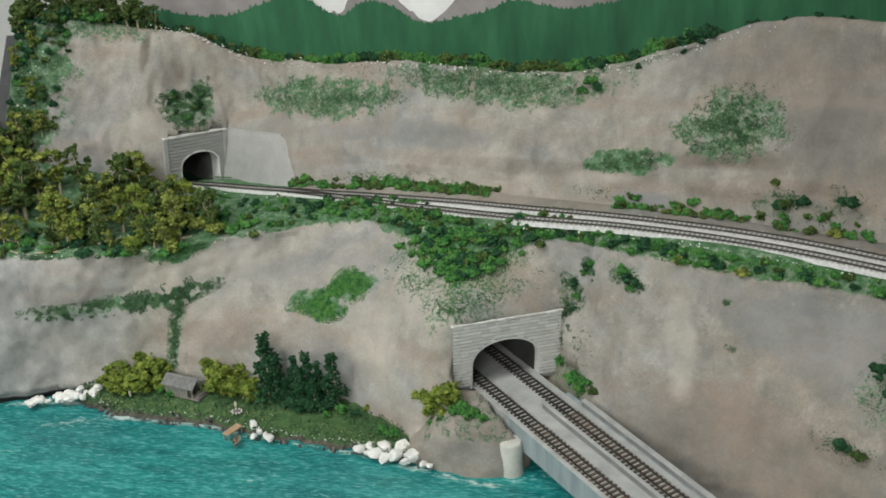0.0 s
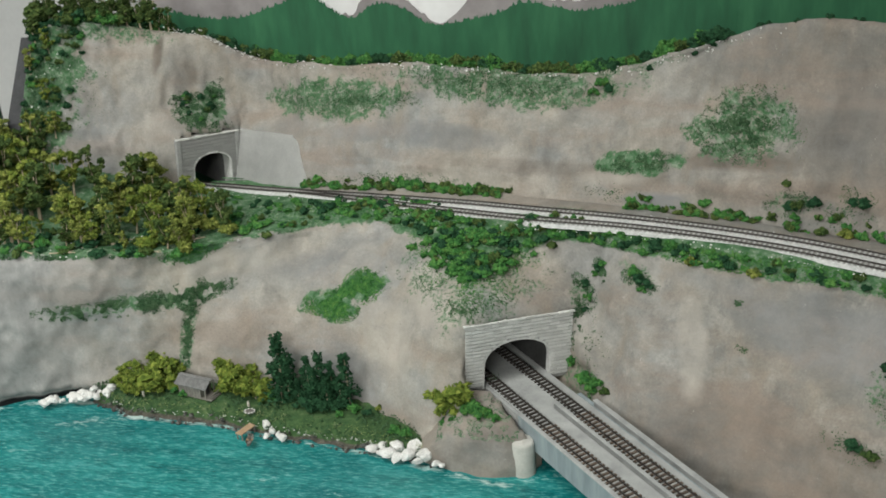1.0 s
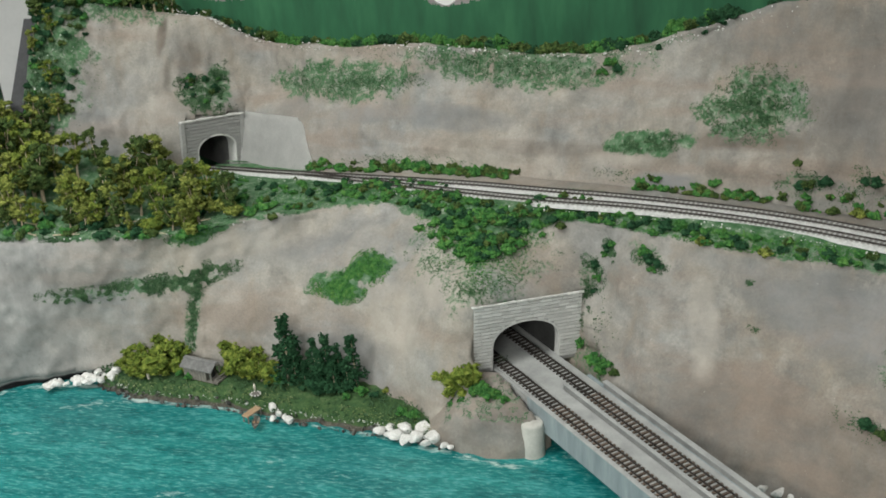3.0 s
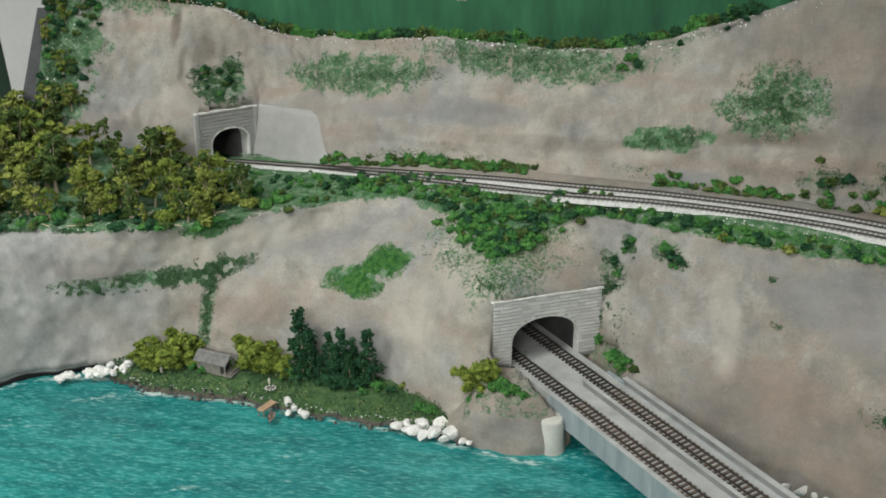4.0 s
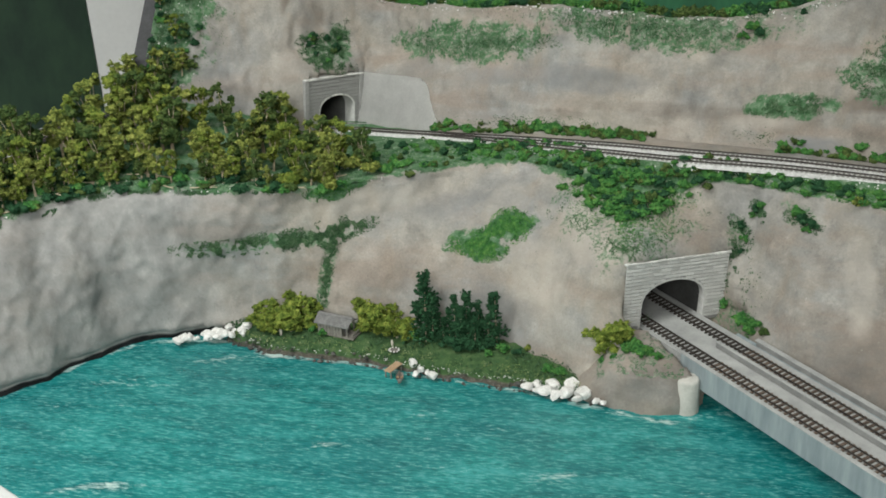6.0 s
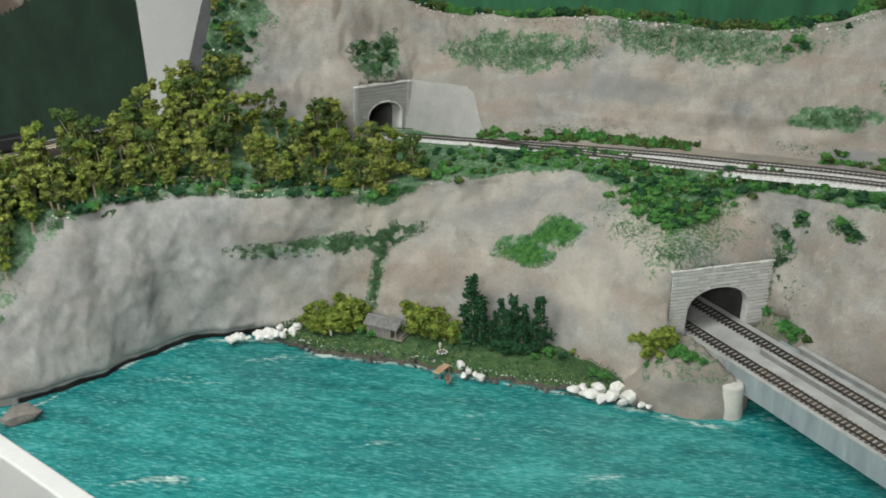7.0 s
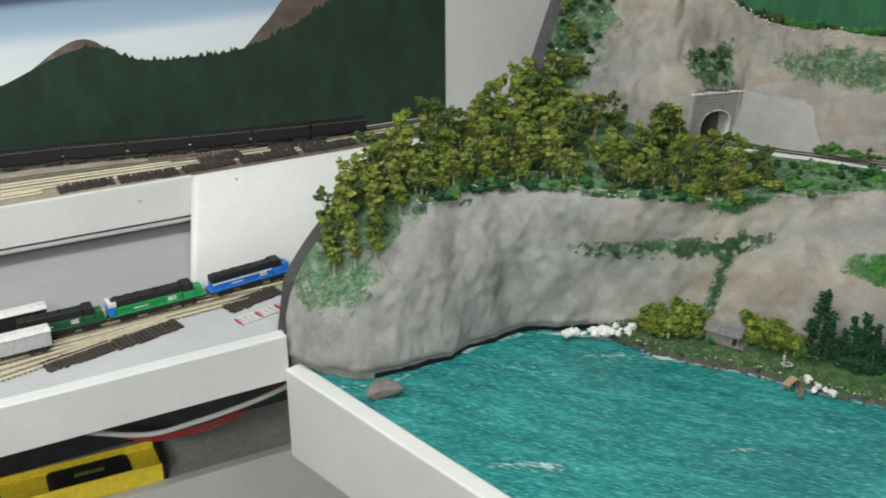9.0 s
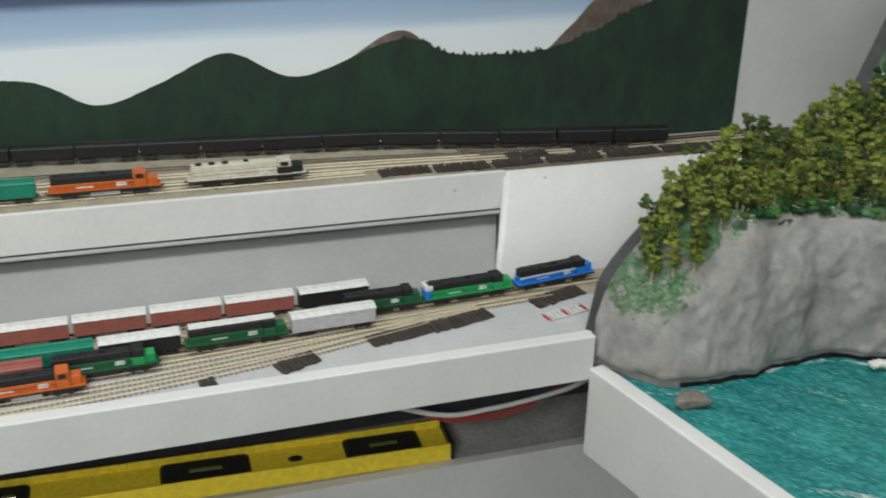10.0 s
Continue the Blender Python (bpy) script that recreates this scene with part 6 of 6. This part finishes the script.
# ==== rolling stock ====
def gloss(name, c, rough=.45):
    return mottled(name, tuple(x * .85 for x in c), tuple(min(1, x * 1.1) for x in c), 120, 700, rough, .00005)


C_BLACK, C_GREEN, C_ORANGE = gloss("black_paint", (.011, .011, .012), .6), gloss("kelly_green_paint", (.014, .30, .085)), gloss("orange_paint", (.55, .12, .02))
C_BLUE, C_CREAM, C_OXIDE = gloss("bright_blue_paint", (.012, .19, .66)), gloss("cream_paint", (.62, .58, .48)), gloss("oxide_brown_paint", (.32, .105, .085))
C_SILVER, C_ROOF, C_TEAL = gloss("light_grey_paint", (.50, .50, .52)), gloss("white_roof_paint", (.72, .72, .71)), gloss("teal_paint", (.01, .22, .14))
C_UNDER, C_DGREEN, C_RED = gloss("dark_underframe", (.03, .028, .027), .7), gloss("dark_green_paint", (.010, .105, .038)), gloss("red_paint", (.45, .03, .02))
C_YELLOW = gloss("yellow_paint", (.92, .70, .05), .4)
C_PULL = gloss("pullman_green_paint", (.010, .014, .009), .4)


def wheelset(name, parent, x, z=.0):
    """A three piece truck: side frames and wheels, with its foot on the rails."""
    bm = boxes((-.0105, .0105, -.0068, -.0054, .0018, .0048), (-.0105, .0105, .0054, .0068, .0018, .0048), (-.003, .003, -.0054, .0054, .003, .005), bevel=.0004)
    truck = part("truck", bm, C_UNDER, parent, m=pose(x, 0, z))
    for dx in (-.0065, .0065):
        bm = bmesh.new()
        for y in (-.0045, .0045):
            bmesh.ops.create_cone(bm, cap_ends=True, segments=14, radius1=.0028, radius2=.0028, depth=.001, matrix=pose(0, y, .0028, 90, 0, 0))
        part("wheel", bm, C_UNDER, truck, m=pose(dx, 0, 0))


def loco(label, length, body, top, cab, stripe=None, silver=False, group="yard locomotives", cab_top=None, roof=None, tail=None):
    """A hood diesel facing +x, its foot on the rails."""
    thing = tagged(new("locomotive"), label, "locomotive", group)
    h = length / 2
    for x in (-h * .62, h * .62):
        wheelset("truck", thing, x)
    part("frame", boxes((-h, h, -.0092, .0092, .0062, .0082), bevel=.0004), C_UNDER, thing)
    part("fuel_tank", boxes((-h * .26, h * .26, -.007, .007, .0018, .0061), bevel=.001), C_SILVER if silver else C_UNDER, thing)
    part("hood", boxes((-h * .93, h * .50, -.0064, .0064, .0083, .0150), bevel=.0005), body, thing)
    part("nose", boxes((h * .745, h * .94, -.0066, .0066, .0083, .0165), bevel=.0009), cab, thing)
    part("hood_top", boxes((-h * .93, h * .50, -.0062, .0062, .0151, .0215), bevel=.0009), top, thing)
    c = part("cab", boxes((h * .505, h * .74, -.0086, .0086, .0083, .0150), bevel=.0006), cab, thing)
    part("cab_top", boxes((h * .505, h * .74, -.0084, .0084, .0151, .0222), bevel=.0009), cab_top or top, c)
    if roof is not None:
        part("roof_sheet", boxes((-h * .92, h * .74, -.0058, .0058, .0224, .0236), bevel=.0005), roof, thing, "white roof sheet")
    if tail is not None:
        t = part("rear_nose", boxes((-h * 1.0, -h * .86, -.0085, .0085, .0085, .0165), bevel=.0008), tail[0], thing)
        part("rear_nose_top", boxes((-h * 1.0, -h * .84, -.0084, .0084, .0166, .0212), bevel=.0009), tail[1], t)
    part("window", boxes((h * .735, h * .744, -.0070, .0070, .0172, .0205)), C_BLACK, c)
    for y in (-.0088, .0086):
        part("window", boxes((h * .55, h * .69, y, y + .0002, .0165, .0203)), C_BLACK, c)
    for k in range(3):
        bm = bmesh.new()
        bmesh.ops.create_cone(bm, cap_ends=True, segments=14, radius1=.0046, radius2=.0040, depth=.0012)
        part("fan", bm, C_BLACK, thing, m=pose(-h * .80 + k * h * .22, 0, .0221))
    part("exhaust", boxes((-h * .05, h * .03, -.002, .002, .0216, .0232)), C_BLACK, thing)
    part("walkway", boxes((-h, h, -.0095, .0095, .00825, .0088)), body, thing)
    for y in (-.0093, .0090):
        rail = boxes((-h * .9, h * .5, y, y + .0003, .0130, .0133), *[(-h * .9 + k * h * .2, -h * .9 + k * h * .2 + .0003, y, y + .0003, .0088, .0133) for k in range(8)])
        part("handrail", rail, C_UNDER, thing)
    if stripe is not None:
        for y in (-.00645, .00625):
            part("stripe", boxes((-h * .93, h * .5, y, y + .0002, .0136, .0150)), stripe, thing)
    # lettering too small to read
    for y in (-.0066, .0064):
        part("lettering", boxes((h * .20, h * .38, y, y + .0002, .0100, .0135)), C_ROOF, thing, "pale unreadable lettering")
        part("lettering", boxes((-h * .5, -h * .2, y, y + .0002, .0105, .0120)), C_ROOF, thing, "pale unreadable lettering")
    part("coupler", boxes((h, h + .003, -.001, .001, .005, .0068)), C_UNDER, thing)
    part("coupler", boxes((-h - .003, -h, -.001, .001, .005, .0068)), C_UNDER, thing)
    return thing


def boxcar(label, length, side, roof, hopper=False, tall=.0225, group="yard cars"):
    thing = tagged(new("freight_car"), label, "freight car", group)
    h = length / 2
    for x in (-h * .68, h * .68):
        wheelset("truck", thing, x)
    part("underframe", boxes((-h, h, -.006, .006, .0055, .0072)), C_UNDER, thing)
    part("body", boxes((-h, h, -.0088, .0088, .0072, tall), bevel=.0005), side, thing)
    n = 12
    for y in (-.0093, .0089):
        part("ribs", boxes(*[(-h + .003 + k * (length - .006) / n, -h + .0038 + k * (length - .006) / n, y, y + .0004, .0078, tall - .0008) for k in range(n + 1)]), side, thing)
    if not hopper:
        for y in (-.0094, .0089):
            part("door", boxes((-.0085, .0085, y, y + .0005, .008, tall - .0015), bevel=.0002), side, thing)
    bm = bmesh.new()
    for x0, x1 in ((-h - .0004, h + .0004),):
        prof = ((-.0094, tall - .0004), (-.0086, tall + .0008), (0, tall + .0019), (.0086, tall + .0008), (.0094, tall - .0004))
        rws = [[bm.verts.new((x, y, z)) for y, z in prof] for x in (x0, x1)]
        for k in range(4):
            bm.faces.new((rws[0][k], rws[0][k + 1], rws[1][k + 1], rws[1][k]))
        for r in rws:
            bm.faces.new(r)
    part("roof", bm, roof, thing)
    part("roof_walk", boxes((-h, h, -.0014, .0014, tall + .0021, tall + .0027)), roof, thing)
    if hopper:
        for k in (-.55, 0, .55):
            bm = bmesh.new()
            bmesh.ops.create_cone(bm, cap_ends=True, segments=4, radius1=.0035, radius2=.009, depth=.004, matrix=pose(h * k, 0, .0055, 0, 0, 45))
            part("chute", bm, side, thing)
    part("coupler", boxes((h, h + .003, -.001, .001, .005, .0068)), C_UNDER, thing)
    part("coupler", boxes((-h - .003, -h, -.001, .001, .005, .0068)), C_UNDER, thing)
    return thing


def put(thing, base, u, n, z, turn=0.0):
    tall = 1.36 if thing["category"] == "locomotive" else 1.2
    thing.matrix_world = base @ pose(u, n, z, 0, 0, turn) @ Matrix.Diagonal((1, 1.08, tall, 1))
    return thing


ZR = .0345 + .0030
put(loco("blue and white diesel locomotive in the yard", .112, C_BLUE, C_BLACK, C_BLUE, C_ROOF), YARD, .012, .143, ZR, 7)
put(loco("bright green and black diesel locomotive in the yard", .118, C_GREEN, C_BLACK, C_GREEN, tail=(C_BLUE, C_ROOF)), YARD, -.107, .134, ZR, 3)
put(loco("dark green diesel locomotive with a black top", .10, C_DGREEN, C_BLACK, C_DGREEN), YARD, -.219, .130, ZR, 1)
put(loco("green diesel locomotive with a black hood", .117, C_DGREEN, C_BLACK, C_DGREEN, roof=C_ROOF), YARD, -.398, .098, ZR, 1)
put(boxcar("light grey covered hopper car with a pale roof", .10, C_SILVER, C_ROOF, True), YARD, -.286, .101, ZR, 2)
put(boxcar("dark sided boxcar with a white roof", .088, C_BLACK, C_ROOF), YARD, -.505, .100, ZR, 1)
put(boxcar("teal green boxcar with a teal roof", .10, C_TEAL, C_TEAL), YARD, -.604, .100, ZR, 0)
put(loco("green and black road diesel in the yard", .115, C_DGREEN, C_BLACK, C_GREEN), YARD, -.545, .072, ZR, 1)
put(boxcar("oxide red boxcar behind a green locomotive", .09, C_OXIDE, C_OXIDE), YARD, -.652, .072, ZR, 0)
put(loco("orange and black diesel locomotive with silver tanks", .118, C_ORANGE, C_BLACK, C_ORANGE, silver=True, cab_top=C_ORANGE), YARD, -.624, .046, ZR, 1.5)
for k, u in enumerate((-.362, -.448, -.534, -.620, -.706)):
    put(boxcar("oxide brown boxcar with a white roof", .081, C_OXIDE, C_ROOF), YARD, u, .160, ZR, 0)
put(boxcar("black sided covered hopper with a white roof", .085, C_BLACK, C_ROOF, True), YARD, -.272, .160, ZR, 1)

ZU = .148 + .0030
put(loco("orange and black diesel locomotive on the upper shelf", .135, C_ORANGE, C_BLACK, C_ORANGE, silver=True, cab_top=C_ORANGE, group="upper shelf train"), SHELF, -.53, .297, ZU)
put(loco("cream and black diesel locomotive on the upper shelf", .150, C_CREAM, C_CREAM, C_BLACK, group="upper shelf train"), SHELF, -.356, .298, ZU)
put(boxcar("green boxcar on the upper shelf", .095, C_TEAL, C_TEAL, group="upper shelf train"), SHELF, -.658, .297, ZU)
STRING = ((-.78, .445), (-.165, .390), (.048, .345), (.23, .315))
for k in range(13):
    u = -.767 + .0808 * k
    n0, n1 = (float(np.interp(u + d, [p[0] for p in STRING], [p[1] for p in STRING])) for d in (-.04, .04))
    put(boxcar("black hopper car in a long parked string", .078, C_BLACK, C_BLACK, True, .0195, "parked black cars"), SHELF, u, (n0 + n1) / 2, ZU, math.degrees(math.atan2(n1 - n0, .08)))

# ==== yard tracks ====
yard = "yard tracks"
for n0, n1, n2, u1 in ((.160, .160, .150, -.10), (.130, .132, .146, .28), (.100, .100, .118, .0), (.072, .073, .108, -.10), (.046, .050, .100, -.16), (.018, .030, .092, -.17)):
    track("brass railed yard track on bare ties", [(-1.2, n0, .0355), (-.8, n0, .0355), (-.55, n1, .0355), (-.35, n1 * .6 + n2 * .4 if n0 < .09 else n1, .0355), (u1, n2, .0355)], YARD, M_BRASS, spacing=.006, group=yard, single=True)
for n, e in ((.297, .298), (.325, .300), (.353, .318), (.385, .322), (.478, .338)):
    way = [(-1.2, n, .1485), (-.6, n * .92 + e * .08, .1485), (-.2, n * .5 + e * .5, .1485), (.1, e, .1485), (.42, e, .1485)]
    track("brass railed track on the upper shelf", way[:3] if n < .30 else way, SHELF, M_BRASS if n < .36 else M_RAIL, spacing=.0065, single=True, group="upper shelf tracks")
M_SCENIC = mottled("brown_roadbed", (.10, .08, .06), (.20, .165, .12), 90, 600, .95, .0006)
bm = bmesh.new()
box(bm, -1.55, -.33, .083, .20, .0346, .0352)
box(bm, -.33, .25, .11, .172, .0346, .0352)
tagged(part("roadbed_yard", bm, mottled("sandy_roadbed", (.30, .26, .19), (.44, .39, .30), 60, 500, .95, .0004)), "sandy roadbed under the yard tracks", "roadbed", kind="structure").matrix_world = YARD
tagged(part("roadbed_far", slab([(-.058, .401), (.048, .382), (.23, .350), (.44, .346)], .2545, .1481, .1486), M_SCENIC), "dark brown roadbed at the end of the upper shelf", "roadbed", kind="structure").matrix_world = SHELF
bm = slab([(x, y - .006) for x, y in REAR_EDGE[:3]] + [(-.06, .4015)], .2545, .1481, .1486)
tagged(part("roadbed_upper", bm, mottled("buff_roadbed", (.28, .25, .19), (.42, .38, .29), 30, 400, .95, .0004)), "buff roadbed on the upper shelf", "roadbed", kind="structure").matrix_world = SHELF


def scrap(u, n, rz, length, base, z, ties=9):
    """A loose piece of dark tie strip left on the deck."""
    thing = tagged(new("tie_strip"), "loose strip of dark brown track ties on the deck", "tie strip", "loose tie strips")
    thing.matrix_world = base @ pose(u, n, z, 0, 0, rz)
    part("strip", boxes((-length / 2, length / 2, -.008, -.002, .0, .0016), (-length / 2, length / 2, .002, .008, .0, .0016)), M_DTIE, thing)
    r = random.Random(int(u * 999))
    for k in range(ties):
        x = -length / 2 + (k + .5) * length / ties
        o = new("tie", DARK_TIE)
        o.parent = thing
        o.matrix_basis = pose(x, r.uniform(-.0015, .0015), .0019, 0, 0, 90 + r.uniform(-5, 5)) @ Matrix.Diagonal((1.45, 1.9, 1.8, 1))


for u, n, rz, ln in ((-.213, .071, 11, .078), (-.133, .084, 12, .082), (.004, .110, 16, .076), (-.34, .041, 20, .05), (-.44, .022, 12, .018)):
    scrap(u, n, rz, ln, YARD, .0348, int(ln / .0055))
for u, n, rz, ln in ((-.15, .2935, 2, .07), (-.072, .2915, -1, .075), (.008, .2925, 2, .07), (.09, .2915, 0, .08), (.178, .2925, 1, .08), (.262, .2915, -1, .075), (.345, .292, 1, .08), (.03, .3145, 3, .06), (.14, .3185, 2, .08)):
    scrap(u, n, rz, ln, SHELF, .1489, int(ln / .0055))
grid = tagged(new("lattice_panel"), "white and red plastic lattice piece lying on the deck", "lattice")
grid.matrix_world = YARD @ pose(-.004, .068, .0352, 0, 0, 13)
for k in range(9):
    part("bar", boxes((-.028 + k * .007, -.0262 + k * .007, -.009, .009, 0, .0022)), M_WHITE if k % 4 else C_RED, grid)
for y in (-.009, .0075):
    part("side", boxes((-.029, .031, y, y + .0015, 0, .0018)), M_WHITE, grid)

# ==== spirit level on the bottom shelf ====
level = tagged(new("spirit_level"), "yellow box spirit level lying on the bottom shelf", "spirit level")
level.matrix_world = pose(-.77, 1.113, 0, 0, 0, 47.6) @ pose(-.434, .158, -.192, 0, 0, -2)
LN = .305
part("flange", boxes((-LN, LN, -.030, -.0265, 0, .026), bevel=.001), C_YELLOW, level)
part("flange", boxes((-LN, LN, .0265, .030, 0, .026), bevel=.001), C_YELLOW, level)
webs = [(-LN, -.262, -.0264, .0264, .008, .016), (-.222, -.062, -.0264, .0264, .008, .016), (.045, .172, -.0264, .0264, .008, .016), (.268, LN, -.0264, .0264, .008, .016)]
part("web", boxes(*webs), C_YELLOW, level)
M_VIAL = gloss("dim_vial_liquid", (.10, .11, .03), .15)
for x0, x1 in ((-.262, -.222), (-.062, .045), (.172, .268)):
    h = part("vial_housing", boxes((x0 - .004, x1 + .004, -.0262, .0262, .004, .021), bevel=.008), C_BLACK, level, "black plastic vial housing")
    bm = bmesh.new()
    bmesh.ops.create_cone(bm, cap_ends=True, segments=16, radius1=.005, radius2=.005, depth=(x1 - x0) * .38)
    part("vial", bm, M_VIAL, h, "pale yellow vial", pose((x0 + x1) / 2, 0, .0185, 0, 90, 0))
bm = bmesh.new()
bmesh.ops.create_cone(bm, cap_ends=True, segments=20, radius1=.008, radius2=.0075, depth=.002)
part("badge", bm, C_BLACK, level, "dark oval mark", pose(.105, 0, .0168) @ Matrix.Diagonal((1.2, .7, 1, 1)))
part("end_cap", boxes((LN, LN + .004, -.030, .030, 0, .026), bevel=.001), C_BLACK, level)
part("end_cap", boxes((-LN - .004, -LN, -.030, .030, 0, .026), bevel=.001), C_BLACK, level)


# ==== wires ====
def wire(label, pts, r, mat):
    cu = bpy.data.curves.new("cable", "CURVE")
    cu.dimensions, cu.bevel_depth, cu.bevel_resolution = "3D", r, 3
    sp = cu.splines.new("POLY")
    fine = [spline(pts, k / 40) for k in range(41)]
    sp.points.add(40)
    for p, q in zip(sp.points, fine):
        p.co = (*q, 1)
    cu.materials.append(mat)
    o = tagged(new("cable", cu), label, "cable", "cables under the deck")
    o.matrix_world = YARD
    return o


wire("flat white cable drooping under the lower deck", [(.07, .09, -.068), (.024, .08, -.080), (-.027, .08, -.089), (-.09, .08, -.094), (-.15, .085, -.096), (-.22, .12, -.09)], .0034, M_WHITE)
for k in range(3):
    wire("thin red cable hanging under the lower deck", [(.07, .10 + .004 * k, -.066), (.0, .095 + .003 * k, -.092 - .003 * k), (-.05, .088, -.104 - .004 * k), (-.10, .086, -.106 - .003 * k), (-.15, .09, -.102 - .003 * k), (-.21, .12, -.09)], .0009, C_RED)

# ==== train in the tunnel ====
car = tagged(new("passenger_car"), "dark green passenger car with a red tail inside the tunnel", "passenger car")
inner = [Vector(p) for p in TRACK]
car.matrix_world = Matrix.Translation(inner[1].lerp(inner[2], .0) + Vector((0, 0, .003))) @ Matrix.Rotation(math.atan2(inner[2].y - inner[1].y, inner[2].x - inner[1].x), 4, "Z")
hl = .072
for x in (-hl * .7, hl * .7):
    wheelset("truck", car, x)
part("body", boxes((-hl, hl, -.0088, .0088, .0065, .0215), bevel=.0012), C_PULL, car)
part("roof", boxes((-hl + .001, hl - .001, -.0080, .0080, .0216, .0250), bevel=.002), C_BLACK, car)
part("tail_panel", boxes((hl + .0002, hl + .0012, -.006, .006, .008, .018), bevel=.0004), C_RED, car, "red tail panel")
for y in (-.009, .0088):
    part("windows", boxes(*[(-hl + .01 + k * .011, -hl + .017 + k * .011, y, y + .0002, .0145, .0185) for k in range(12)]), C_BLACK, car)
